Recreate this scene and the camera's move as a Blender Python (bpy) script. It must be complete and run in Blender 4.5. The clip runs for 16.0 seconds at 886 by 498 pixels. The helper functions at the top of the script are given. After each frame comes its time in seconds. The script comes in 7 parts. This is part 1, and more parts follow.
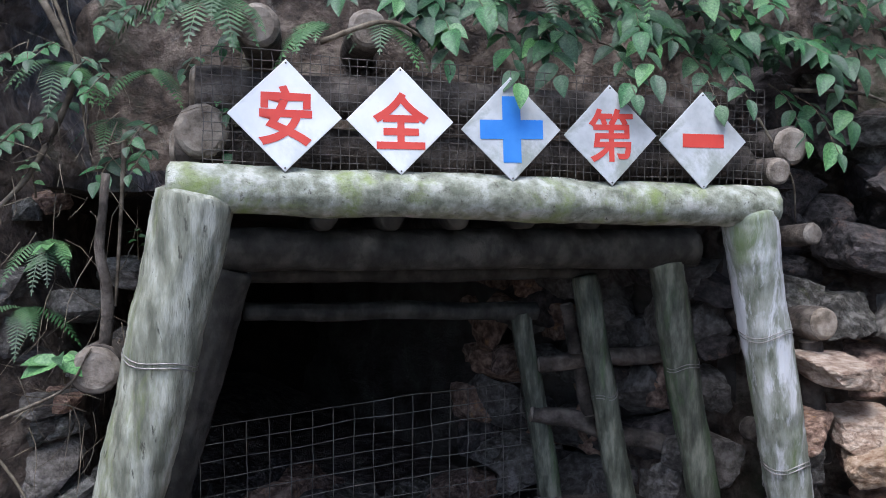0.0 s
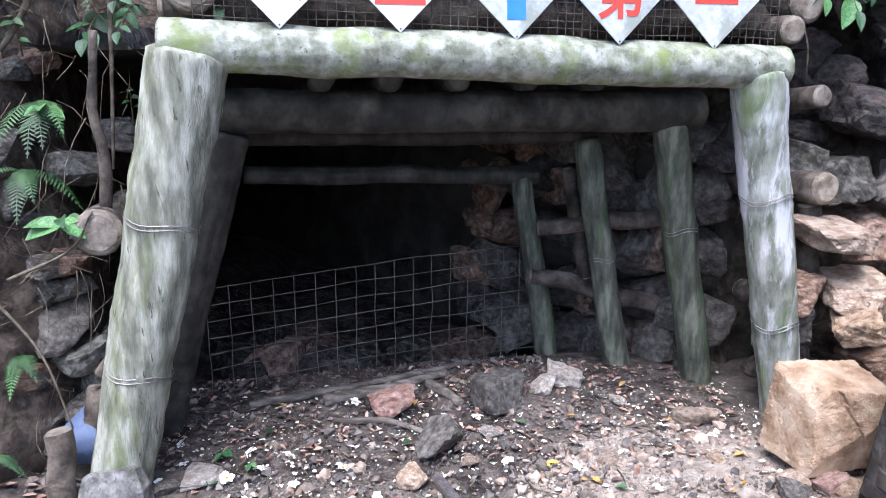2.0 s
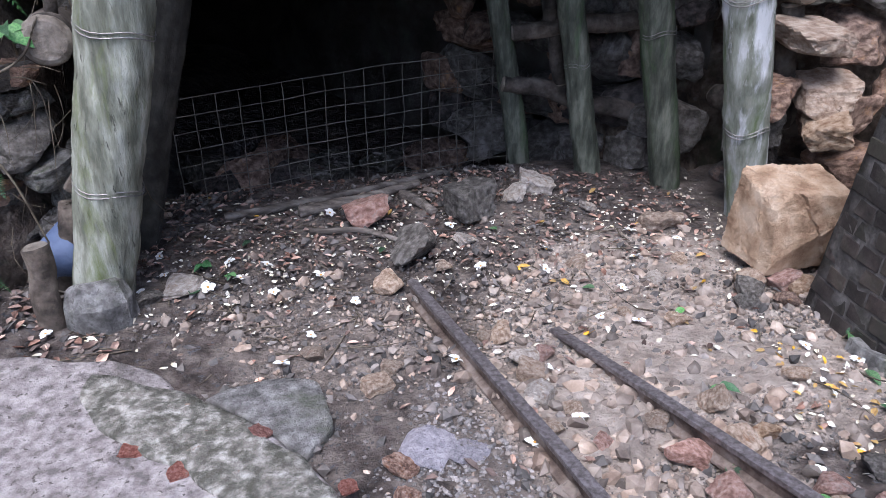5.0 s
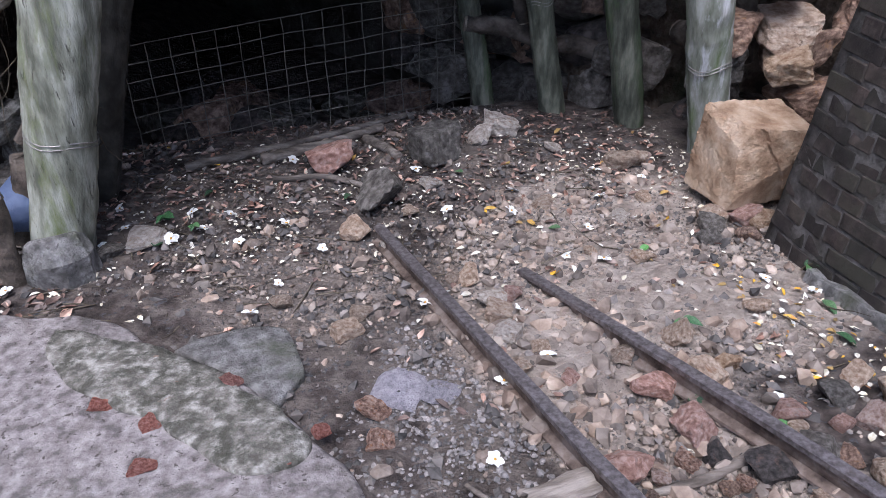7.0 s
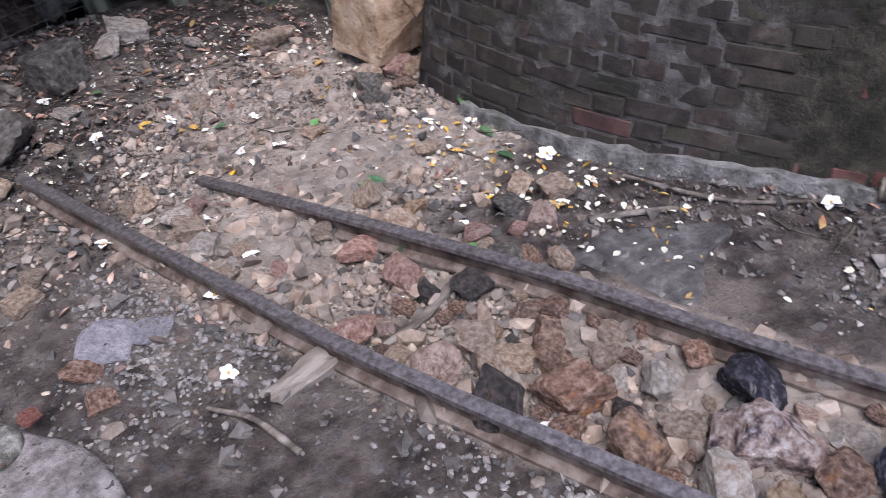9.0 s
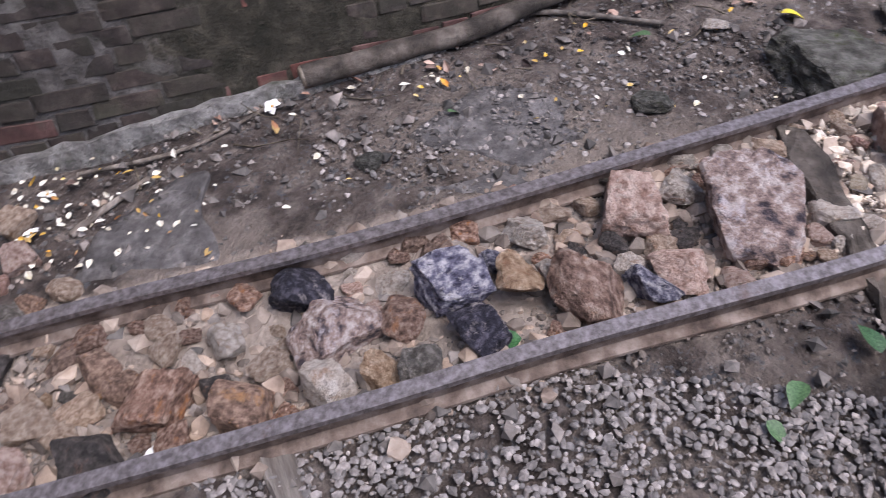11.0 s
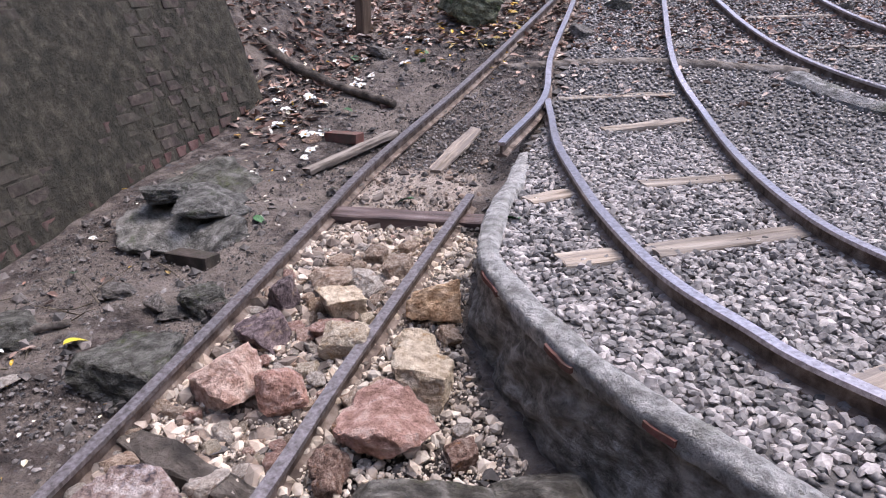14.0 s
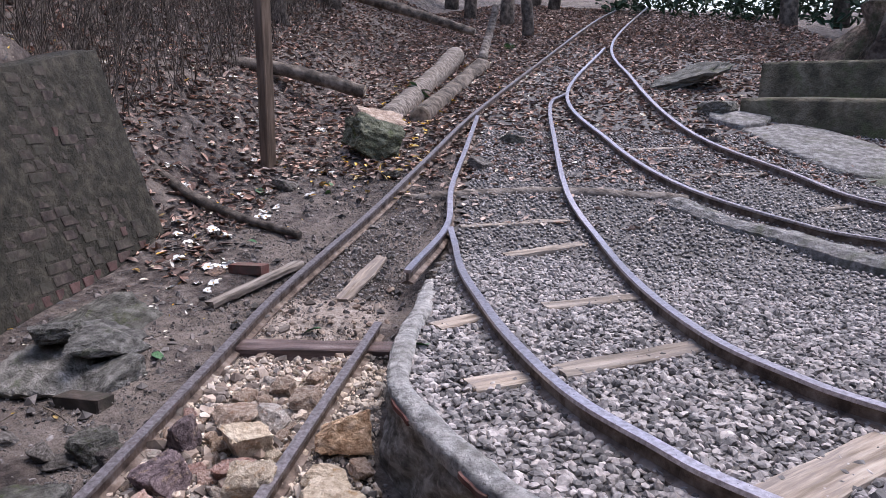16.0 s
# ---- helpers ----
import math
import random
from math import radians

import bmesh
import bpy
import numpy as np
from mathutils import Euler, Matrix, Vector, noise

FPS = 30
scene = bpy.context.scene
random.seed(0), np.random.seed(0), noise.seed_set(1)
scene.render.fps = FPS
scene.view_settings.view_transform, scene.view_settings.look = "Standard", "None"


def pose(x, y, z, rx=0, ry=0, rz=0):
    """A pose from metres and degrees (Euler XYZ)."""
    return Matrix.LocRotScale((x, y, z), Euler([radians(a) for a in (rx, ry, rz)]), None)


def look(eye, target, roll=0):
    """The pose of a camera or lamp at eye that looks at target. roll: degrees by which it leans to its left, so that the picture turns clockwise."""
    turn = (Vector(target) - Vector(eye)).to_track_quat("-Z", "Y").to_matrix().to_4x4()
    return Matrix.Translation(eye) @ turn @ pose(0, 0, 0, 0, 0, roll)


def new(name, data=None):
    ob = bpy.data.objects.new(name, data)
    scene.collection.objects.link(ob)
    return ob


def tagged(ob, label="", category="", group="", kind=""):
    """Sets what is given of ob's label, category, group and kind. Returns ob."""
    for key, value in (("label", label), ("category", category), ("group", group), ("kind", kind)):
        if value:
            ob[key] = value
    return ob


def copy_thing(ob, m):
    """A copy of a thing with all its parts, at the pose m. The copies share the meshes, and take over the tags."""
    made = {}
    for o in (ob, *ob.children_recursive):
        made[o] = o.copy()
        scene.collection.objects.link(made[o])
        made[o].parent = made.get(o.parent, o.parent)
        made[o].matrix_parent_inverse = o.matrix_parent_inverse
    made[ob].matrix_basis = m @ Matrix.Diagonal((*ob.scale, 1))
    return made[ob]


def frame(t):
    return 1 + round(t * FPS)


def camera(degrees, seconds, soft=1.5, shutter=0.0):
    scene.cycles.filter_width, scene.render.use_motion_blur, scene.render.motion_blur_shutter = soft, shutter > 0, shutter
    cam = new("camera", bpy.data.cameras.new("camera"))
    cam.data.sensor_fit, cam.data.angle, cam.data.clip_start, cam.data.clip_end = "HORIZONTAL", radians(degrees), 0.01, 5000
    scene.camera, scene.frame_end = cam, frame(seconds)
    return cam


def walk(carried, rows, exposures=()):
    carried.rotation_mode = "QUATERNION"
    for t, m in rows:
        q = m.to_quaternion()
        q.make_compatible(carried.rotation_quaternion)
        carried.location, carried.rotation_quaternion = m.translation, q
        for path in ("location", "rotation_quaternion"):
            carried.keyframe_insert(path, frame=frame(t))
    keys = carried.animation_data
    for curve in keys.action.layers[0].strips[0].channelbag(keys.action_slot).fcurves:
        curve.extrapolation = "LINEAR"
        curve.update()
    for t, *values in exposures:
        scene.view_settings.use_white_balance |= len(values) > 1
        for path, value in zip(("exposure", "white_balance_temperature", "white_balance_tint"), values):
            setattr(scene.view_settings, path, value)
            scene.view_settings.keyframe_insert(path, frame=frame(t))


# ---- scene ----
cam = camera(61.6, 16.0, soft=0.5, shutter=0.18)
PATH = [
    (0.0, (-0.042, 0.008, 1.468), (-0.0597, 3.0029, 1.2965), 0.06),
    (0.5, (-0.041, 0.007, 1.468), (-0.0576, 2.9936, 1.1846), 0.08),
    (1.0, (-0.044, 0.013, 1.464), (-0.0552, 2.9859, 1.0649), 0.10),
    (1.5, (-0.043, 0.015, 1.463), (-0.0571, 2.9643, 0.9155), 0.19),
    (2.0, (-0.046, 0.021, 1.461), (-0.0601, 2.9362, 0.7525), 0.21),
    (2.5, (-0.047, 0.021, 1.459), (-0.0650, 2.8868, 0.5712), 0.22),
    (3.0, (-0.047, 0.025, 1.456), (-0.0642, 2.8281, 0.3880), 0.26),
    (3.5, (-0.047, 0.027, 1.453), (-0.0596, 2.7699, 0.2372), 0.28),
    (4.0, (-0.046, 0.029, 1.450), (-0.0274, 2.7292, 0.1424), 0.25),
    (4.5, (-0.046, 0.031, 1.451), (0.0161, 2.7009, 0.0834), 0.19),
    (7.0, (-0.040, 0.034, 1.445), (0.1747, 2.5583, -0.1609), 0.01),
    (7.5, (-0.028, 0.029, 1.441), (0.2883, 2.4964, -0.2364), -0.24),
    (8.0, (-0.010, 0.026, 1.442), (0.5739, 2.3832, -0.3193), -0.60),
    (8.2, (-0.004, 0.027, 1.440), (0.7328, 2.3102, -0.3600), -0.77),
    (10.3, (0.046, 0.026, 1.442), (1.8406, 1.0359, -0.7390), 0.05),
    (10.5, (0.054, 0.017, 1.450), (1.9357, 0.8392, -0.7370), -0.07),
    (11.0, (0.067, 0.005, 1.458), (2.1270, 0.3527, -0.6947), 0.06),
    (11.5, (0.070, -0.022, 1.466), (2.2826, -0.1409, -0.5568), -0.41),
    (12.0, (0.065, -0.038, 1.472), (2.3529, -0.5757, -0.3923), -0.65),
    (12.5, (0.059, -0.052, 1.465), (2.3177, -1.0547, -0.2359), -0.24),
    (13.0, (0.054, -0.047, 1.467), (2.2237, -1.4637, -0.0445), 0.02),
    (13.5, (0.045, -0.045, 1.472), (2.0982, -1.7889, 0.1514), 0.15),
    (14.0, (0.039, -0.041, 1.478), (1.9863, -2.0293, 0.3576), 0.19),
    (14.5, (0.034, -0.038, 1.482), (1.9081, -2.1806, 0.5346), 0.23),
    (15.0, (0.030, -0.034, 1.483), (1.8485, -2.2725, 0.6553), 0.33),
    (15.5, (0.028, -0.033, 1.484), (1.8009, -2.3433, 0.7649), 0.36),
    (16.0, (0.026, -0.027, 1.487), (1.7931, -2.3676, 0.8553), 0.43),
]
walk(cam, [(t, look(eye, target, roll)) for t, eye, target, roll in PATH], [(0.0, 1.2, 5700, 11), (1.0, 1.4, 5700, 12), (2.0, 1.88, 5650, 13), (2.5, 1.78, 5650, 13), (3.5, 1.46, 5650, 14), (4.5, 1.25, 5650, 14), (7.0, 0.9, 5700, 15), (8.0, 0.85, 5750, 15), (11.0, 0.92, 6150, 18), (12.5, 1.17, 6250, 18), (13.5, 1.15, 6300, 18), (16.0, 0.92, 6200, 18)])

# ---- world and light: a bright overcast sky over a wooded cutting ----
world = bpy.data.worlds.new("world")
scene.world = world
world.use_nodes = True
wn = world.node_tree.nodes
sky = wn.new("ShaderNodeTexSky")
sky.sky_type, sky.sun_disc = "NISHITA", False
sky.sun_elevation, sky.sun_rotation = radians(68), radians(201)
sky.dust_density, sky.ozone_density = 3.0, 1.0
world.node_tree.links.new(sky.outputs[0], wn["Background"].inputs[0])
wn["Background"].inputs[1].default_value = 0.15
sun = new("sun", bpy.data.lights.new("sun", "SUN"))
sun.data.energy, sun.data.angle, sun.data.color = 1.5, radians(40), (1.0, 0.98, 0.95)
sun.matrix_world = look((-1.0, -3.6, 11.0), (0.6, 0.6, 0.0))

# ---- helpers for shapes ----
rnd = random.Random(7)
nrng = np.random.default_rng(11)


def part(name, bm, material, parent=None, label="", smooth=False):
    """Links a bmesh as one mesh object under a thing or a part."""
    me = bpy.data.meshes.new(name)
    bm.to_mesh(me)
    bm.free()
    if smooth:
        me.polygons.foreach_set("use_smooth", [True] * len(me.polygons))
    if material:
        me.materials.append(material)
    ob = new(name, me)
    ob.parent = parent
    if label:
        ob["label"] = label
    return ob


def mesh_part(name, verts, faces, material, parent=None, label="", smooth=False):
    me = bpy.data.meshes.new(name)
    me.from_pydata([tuple(map(float, v)) for v in verts], [], [tuple(map(int, f)) for f in faces])
    if smooth:
        me.polygons.foreach_set("use_smooth", [True] * len(me.polygons))
    if material:
        me.materials.append(material)
    ob = new(name, me)
    ob.parent = parent
    if label:
        ob["label"] = label
    return ob


def bulk(name, verts, tris, material, smooth=False):
    """One mesh from numpy arrays of vertices and triangles."""
    me = bpy.data.meshes.new(name)
    n, m = len(verts), len(tris)
    me.vertices.add(n)
    me.vertices.foreach_set("co", np.ascontiguousarray(verts, dtype=np.float32).ravel())
    me.loops.add(m * 3)
    me.loops.foreach_set("vertex_index", np.ascontiguousarray(tris, dtype=np.int32).ravel())
    me.polygons.add(m)
    me.polygons.foreach_set("loop_start", np.arange(0, m * 3, 3, dtype=np.int32))
    me.update(calc_edges=True)
    me.polygons.foreach_set("use_smooth", [smooth] * m)
    me.materials.append(material)
    return new(name, me)


def empty(name, x, y, z, **tags):
    ob = new(name)
    ob.empty_display_size = 0.05
    ob.location = (x, y, z)
    return tagged(ob, **tags)


def nz(x, y, z=0.0, k=1.0):
    return noise.noise(Vector((x * k, y * k, z * k)))


def fbm(x, y, z=0.0, k=1.0, octaves=4):
    return noise.fractal(Vector((x * k, y * k, z * k)), 0.9, 2.1, octaves)


def tube(points, radii, seg=14, rough=0.0, rk=9.0, seed=0.0, cap=True, squash=1.0, grain=0.0):
    """A bmesh of a round, uneven log along a line of points."""
    bm = bmesh.new()
    pts = [Vector(p) for p in points]
    rings = []
    for i, p in enumerate(pts):
        t = (pts[min(i + 1, len(pts) - 1)] - pts[max(i - 1, 0)]).normalized()
        a = t.cross(Vector((0.13, 0.21, 1.0)) if abs(t.z) < 0.9 else Vector((1, 0.1, 0))).normalized()
        b = t.cross(a)
        ring = []
        for k in range(seg):
            w = 2 * math.pi * k / seg
            d = a * math.cos(w) * squash + b * math.sin(w)
            q = p + d * radii[i]
            r = radii[i] * (1 + rough * (nz(q.x + seed, q.y, q.z, rk) + 0.6 * nz(q.x, q.y + seed, q.z, rk * 3.1)))
            if grain:
                run = (p - pts[0]).length
                r += grain * (nz(math.cos(w) * 4 + seed, math.sin(w) * 4, run * 3.0) + 0.6 * nz(math.cos(w) * 9, math.sin(w) * 9 + seed, run * 7.0))
            ring.append(bm.verts.new(p + d * r))
        rings.append(ring)
    for r0, r1 in zip(rings, rings[1:]):
        for k in range(seg):
            bm.faces.new((r0[k], r0[(k + 1) % seg], r1[(k + 1) % seg], r1[k]))
    if cap:
        for ring, p, sgn in ((rings[0], pts[0], -1), (rings[-1], pts[-1], 1)):
            i = 0 if sgn < 0 else -1
            t = (pts[1] - pts[0]).normalized() if sgn < 0 else (pts[-1] - pts[-2]).normalized()
            c = p + t * sgn * radii[i] * 0.12
            inner = [bm.verts.new(c + (v.co - p) * 0.82) for v in ring]
            cv = bm.verts.new(c)
            for k in range(seg):
                j = (k + 1) % seg
                bm.faces.new((ring[k], ring[j], inner[j], inner[k]) if sgn > 0 else (ring[j], ring[k], inner[k], inner[j]))
                bm.faces.new((inner[k], inner[j], cv) if sgn > 0 else (inner[j], inner[k], cv))
    bmesh.ops.recalc_face_normals(bm, faces=bm.faces)
    return bm


def along(p, q, n=12, sag=0.0, wob=0.0, seed=0.0):
    p, q = Vector(p), Vector(q)
    out = []
    for i in range(n + 1):
        f = i / n
        v = p.lerp(q, f)
        v.z -= sag * 4 * f * (1 - f)
        v += Vector((nz(f * 3 + seed, 1.3), nz(f * 3 + seed, 7.7), nz(f * 3 + seed, 4.1))) * wob * min(1, 4 * f, 4 * (1 - f))
        out.append(v)
    return out


def curve_pts(pts, n=8):
    """Catmull-Rom line through the points."""
    P = [Vector(p) for p in pts]
    P = [P[0] * 2 - P[1]] + P + [P[-1] * 2 - P[-2]]
    out = []
    for i in range(1, len(P) - 2):
        for k in range(n):
            t = k / n
            a, b, c, d = P[i - 1], P[i], P[i + 1], P[i + 2]
            out.append(0.5 * ((2 * b) + (c - a) * t + (2 * a - 5 * b + 4 * c - d) * t * t + (3 * b - a - 3 * c + d) * t ** 3))
    out.append(P[-2])
    return out


def sweep(points, profile, material, name, parent=None, label="", closed=True, jitter=0.0):
    """A profile of (sideways, up) pairs swept along a line, kept upright."""
    bm = bmesh.new()
    pts = [Vector(p) for p in points]
    rings = []
    for i, p in enumerate(pts):
        t = pts[min(i + 1, len(pts) - 1)] - pts[max(i - 1, 0)]
        side = Vector((t.y, -t.x, 0)).normalized()
        rings.append([bm.verts.new(p + side * (a + jitter * nz(p.x, p.y, b, 14)) + Vector((0, 0, b + jitter * nz(p.x + 3, p.y, a, 12)))) for a, b in profile])
    m = len(profile)
    for r0, r1 in zip(rings, rings[1:]):
        for k in range(m if closed else m - 1):
            bm.faces.new((r0[k], r0[(k + 1) % m], r1[(k + 1) % m], r1[k]))
    if closed:
        bm.faces.new(rings[0])
        bm.faces.new(list(reversed(rings[-1])))
    bmesh.ops.recalc_face_normals(bm, faces=bm.faces)
    return part(name, bm, material, parent, label)


def rock_mesh(name, seed, material, detail=3, planes=11, flat=0.75, rough=0.035, size=1.0, boxy=False):
    """A broken stone about one unit across: a ball cut by random planes, with chipped faces."""
    r = random.Random(seed)
    cuts = []
    for _ in range(planes):
        d = Vector((r.gauss(0, 1), r.gauss(0, 1), r.gauss(0, 1))).normalized()
        cuts.append((d, r.uniform(0.27, 0.47) if planes < 20 else r.uniform(0.42, 0.52)))
    if boxy:
        cuts = [(d, h + 0.12) for d, h in cuts[:4]]
        for ax in ((1, 0, 0), (-1, 0, 0), (0, 1, 0), (0, -1, 0), (0, 0, 1), (0, 0, -1)):
            d = (Vector(ax) + Vector((r.gauss(0, 0.17), r.gauss(0, 0.17), r.gauss(0, 0.17)))).normalized()
            cuts.append((d, r.uniform(0.36, 0.46)))
    bm = bmesh.new()
    bmesh.ops.create_icosphere(bm, subdivisions=detail, radius=1.0)
    o = r.uniform(0, 50)
    for v in bm.verts:
        d = v.co.normalized()
        rad = 0.78 if boxy else 0.5 if planes > 20 else 0.7
        for cn, h in cuts:
            k = d.dot(cn)
            if k > 0.05:
                rad = min(rad, h / k)
        q = d * rad
        rad *= 1 + rough * (2.2 * nz(q.x + o, q.y, q.z, 3.2) + 1.3 * nz(q.x, q.y + o, q.z, 8) + 0.6 * nz(q.x, q.y, q.z + o, 17))
        v.co = d * rad
        v.co.z *= flat
    me = bpy.data.meshes.new(name)
    bm.to_mesh(me)
    bm.free()
    me.materials.append(material)
    return me


# ---- materials ----
def material(name, stops, scale=6.0, detail=8.0, rough=(0.75, 0.95), bump=0.4, bump_scale=40.0, bump_dist=0.01,
             stain=None, stain_scale=1.5, stain_range=(0.5, 0.62), metal=0.0, vary=0.0, island=False, coords="Object",
             stretch=(1, 1, 1), spec=0.35, second=None, second_scale=9.0, second_range=(0.55, 0.6), mask=None):
    """A procedural surface: a ramp of colours on noise, stains in patches, grain relief and uneven gloss."""
    m = bpy.data.materials.new(name)
    m.use_nodes = True
    nt = m.node_tree
    N, L = nt.nodes, nt.links
    b = N["Principled BSDF"]
    tc = N.new("ShaderNodeTexCoord")
    src = tc.outputs[coords]
    info = N.new("ShaderNodeObjectInfo")
    rand = info.outputs["Random"]
    if island:
        rand = N.new("ShaderNodeNewGeometry").outputs["Random Per Island"]
    if vary:
        add = N.new("ShaderNodeVectorMath")
        mul = N.new("ShaderNodeMath")
        mul.operation = "MULTIPLY"
        mul.inputs[1].default_value = 37.0
        L.new(rand, mul.inputs[0])
        L.new(src, add.inputs[0])
        L.new(mul.outputs[0], add.inputs[1])
        src = add.outputs[0]
    mp = N.new("ShaderNodeMapping")
    mp.inputs["Scale"].default_value = stretch
    L.new(src, mp.inputs[0])

    def tex(sc, det=detail, ro=0.6, dist=0.0):
        t = N.new("ShaderNodeTexNoise")
        t.inputs["Scale"].default_value, t.inputs["Detail"].default_value, t.inputs["Roughness"].default_value = sc, det, ro
        t.inputs["Distortion"].default_value = dist
        L.new(mp.outputs[0], t.inputs["Vector"])
        return t.outputs[0]

    def ramp(val, pts):
        r = N.new("ShaderNodeValToRGB")
        e = r.color_ramp.elements
        while len(e) < len(pts):
            e.new(0.5)
        for k, (p, c) in enumerate(pts):
            e[k].position = p
            e[k].color = (*c, 1)
        L.new(val, r.inputs[0])
        return r.outputs[0]

    def mix(fac, a, c, mode="MIX"):
        x = N.new("ShaderNodeMix")
        x.data_type, x.blend_type = "RGBA", mode
        if isinstance(fac, float):
            x.inputs[0].default_value = fac
        else:
            L.new(fac, x.inputs[0])
        for s, v in ((x.inputs[6], a), (x.inputs[7], c)):
            if isinstance(v, tuple):
                s.default_value = (*v, 1)
            else:
                L.new(v, s)
        return x.outputs[2]

    n1 = tex(scale)
    k = len(stops)
    col = ramp(n1, [(0.36 + 0.28 * i / max(1, k - 1), c) for i, c in enumerate(stops)])
    if second:
        f = ramp(tex(second_scale, 6, 0.65, 0.4), [(second_range[0], (0, 0, 0)), (second_range[1], (1, 1, 1))])
        col = mix(f, col, second)
    if stain:
        f = ramp(tex(stain_scale, 9, 0.7, 0.3), [(stain_range[0], (0, 0, 0)), (stain_range[1], (1, 1, 1))])
        col = mix(f, col, stain)
    if mask:
        at = N.new("ShaderNodeAttribute")
        at.attribute_name = mask[0]
        mm = N.new("ShaderNodeMath")
        mm.operation = "MULTIPLY_ADD"
        mm.inputs[1].default_value = 0.5
        L.new(tex(9.0, 10, 0.75), mm.inputs[0])
        L.new(at.outputs["Fac"], mm.inputs[2])
        f = ramp(mm.outputs[0], [(0.42, (0, 0, 0)), (0.58, (1, 1, 1))])
        col = mix(f, col, ramp(tex(14, 10), [(0.3, mask[1]), (0.5, mask[2]), (0.7, mask[3])]))
    if vary:
        hv = N.new("ShaderNodeHueSaturation")
        for sock, lo, hi in (("Value", 1 - vary, 1 + vary), ("Saturation", 1 - 0.5 * vary, 1 + 0.3 * vary)):
            mr = N.new("ShaderNodeMapRange")
            mr.inputs[3].default_value, mr.inputs[4].default_value = lo, hi
            L.new(rand, mr.inputs[0])
            L.new(mr.outputs[0], hv.inputs[sock])
        L.new(col, hv.inputs["Color"])
        col = hv.outputs[0]
    L.new(col, b.inputs["Base Color"])
    rr = N.new("ShaderNodeMapRange")
    rr.inputs[1].default_value, rr.inputs[2].default_value = 0.3, 0.7
    rr.inputs[3].default_value, rr.inputs[4].default_value = rough
    L.new(tex(scale * 2.3, 4), rr.inputs[0])
    L.new(rr.outputs[0], b.inputs["Roughness"])
    b.inputs["Metallic"].default_value = metal
    b.inputs["Specular IOR Level"].default_value = spec
    if bump:
        bp = N.new("ShaderNodeBump")
        bp.inputs["Strength"].default_value, bp.inputs["Distance"].default_value = bump, bump_dist
        fine = N.new("ShaderNodeMath")
        fine.operation, fine.inputs[1].default_value = "MULTIPLY_ADD", 0.3
        L.new(tex(bump_scale * 4.3, 5, 0.7), fine.inputs[0])
        L.new(tex(bump_scale, 8, 0.65), fine.inputs[2])
        L.new(fine.outputs[0], bp.inputs["Height"])
        L.new(bp.outputs[0], b.inputs["Normal"])
    return m


M_soil = material("soil", [(0.036, 0.027, 0.023), (0.1, 0.078, 0.067), (0.205, 0.17, 0.148)], 11, 15, bump=1.0, bump_scale=24, bump_dist=0.045,
                  stain=(0.26, 0.215, 0.18), stain_scale=0.9, stain_range=(0.5, 0.66), second=(0.10, 0.1, 0.105), second_scale=30, second_range=(0.58, 0.64),
                  mask=("sand", (0.235, 0.188, 0.155), (0.4, 0.33, 0.275), (0.56, 0.48, 0.415)))
M_bed = material("gravel_bed", [(0.08, 0.073, 0.068), (0.16, 0.147, 0.14)], 14, 8, bump=0.8, bump_scale=60, bump_dist=0.01)
M_cliff = material("cliff_earth", [(0.035, 0.026, 0.02), (0.11, 0.081, 0.062), (0.24, 0.19, 0.152)], 9, 15, bump=1.0, bump_scale=14, bump_dist=0.08,
                   stain=(0.05, 0.062, 0.03), stain_scale=1.6, stain_range=(0.54, 0.68), second=(0.21, 0.19, 0.17), second_scale=6, second_range=(0.6, 0.7))
# Near-black rock: the shade inside the tunnel is put into its colour.
M_cave_shade = material("tunnel_rock_shade", [(0.012, 0.009, 0.007), (0.028, 0.021, 0.016), (0.05, 0.038, 0.028)], 3, 12, bump=1.0, bump_scale=12, bump_dist=0.05)
M_masonry = material("tunnel_stone", [(0.09, 0.075, 0.06), (0.16, 0.135, 0.11), (0.22, 0.19, 0.16)], 4, 10, bump=0.9, bump_scale=18, bump_dist=0.03, vary=0.3)
M_post = material("painted_post", [(0.12, 0.122, 0.09), (0.24, 0.243, 0.187), (0.42, 0.42, 0.35)], 13, 15, rough=(0.55, 0.85), bump=1.0, bump_scale=34, bump_dist=0.009,
                  stretch=(1.6, 1.6, 0.35), stain=(0.15, 0.18, 0.06), stain_scale=3.2, stain_range=(0.55, 0.68), second=(0.07, 0.068, 0.052), second_scale=30, second_range=(0.6, 0.68), vary=0.12)
M_post_pale = material("pale_post", [(0.13, 0.14, 0.1), (0.27, 0.28, 0.23), (0.42, 0.42, 0.39)], 11, 14, rough=(0.55, 0.85), bump=0.9, bump_scale=26, bump_dist=0.008,
                       stretch=(1.6, 1.6, 0.35), stain=(0.13, 0.17, 0.075), stain_scale=3.5, stain_range=(0.5, 0.64), second=(0.58, 0.58, 0.58), second_scale=8, second_range=(0.52, 0.62))
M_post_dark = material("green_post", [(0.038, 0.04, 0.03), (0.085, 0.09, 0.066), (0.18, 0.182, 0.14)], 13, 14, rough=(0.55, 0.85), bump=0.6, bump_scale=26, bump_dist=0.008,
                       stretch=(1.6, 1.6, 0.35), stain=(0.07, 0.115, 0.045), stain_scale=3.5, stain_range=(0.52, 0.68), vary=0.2)
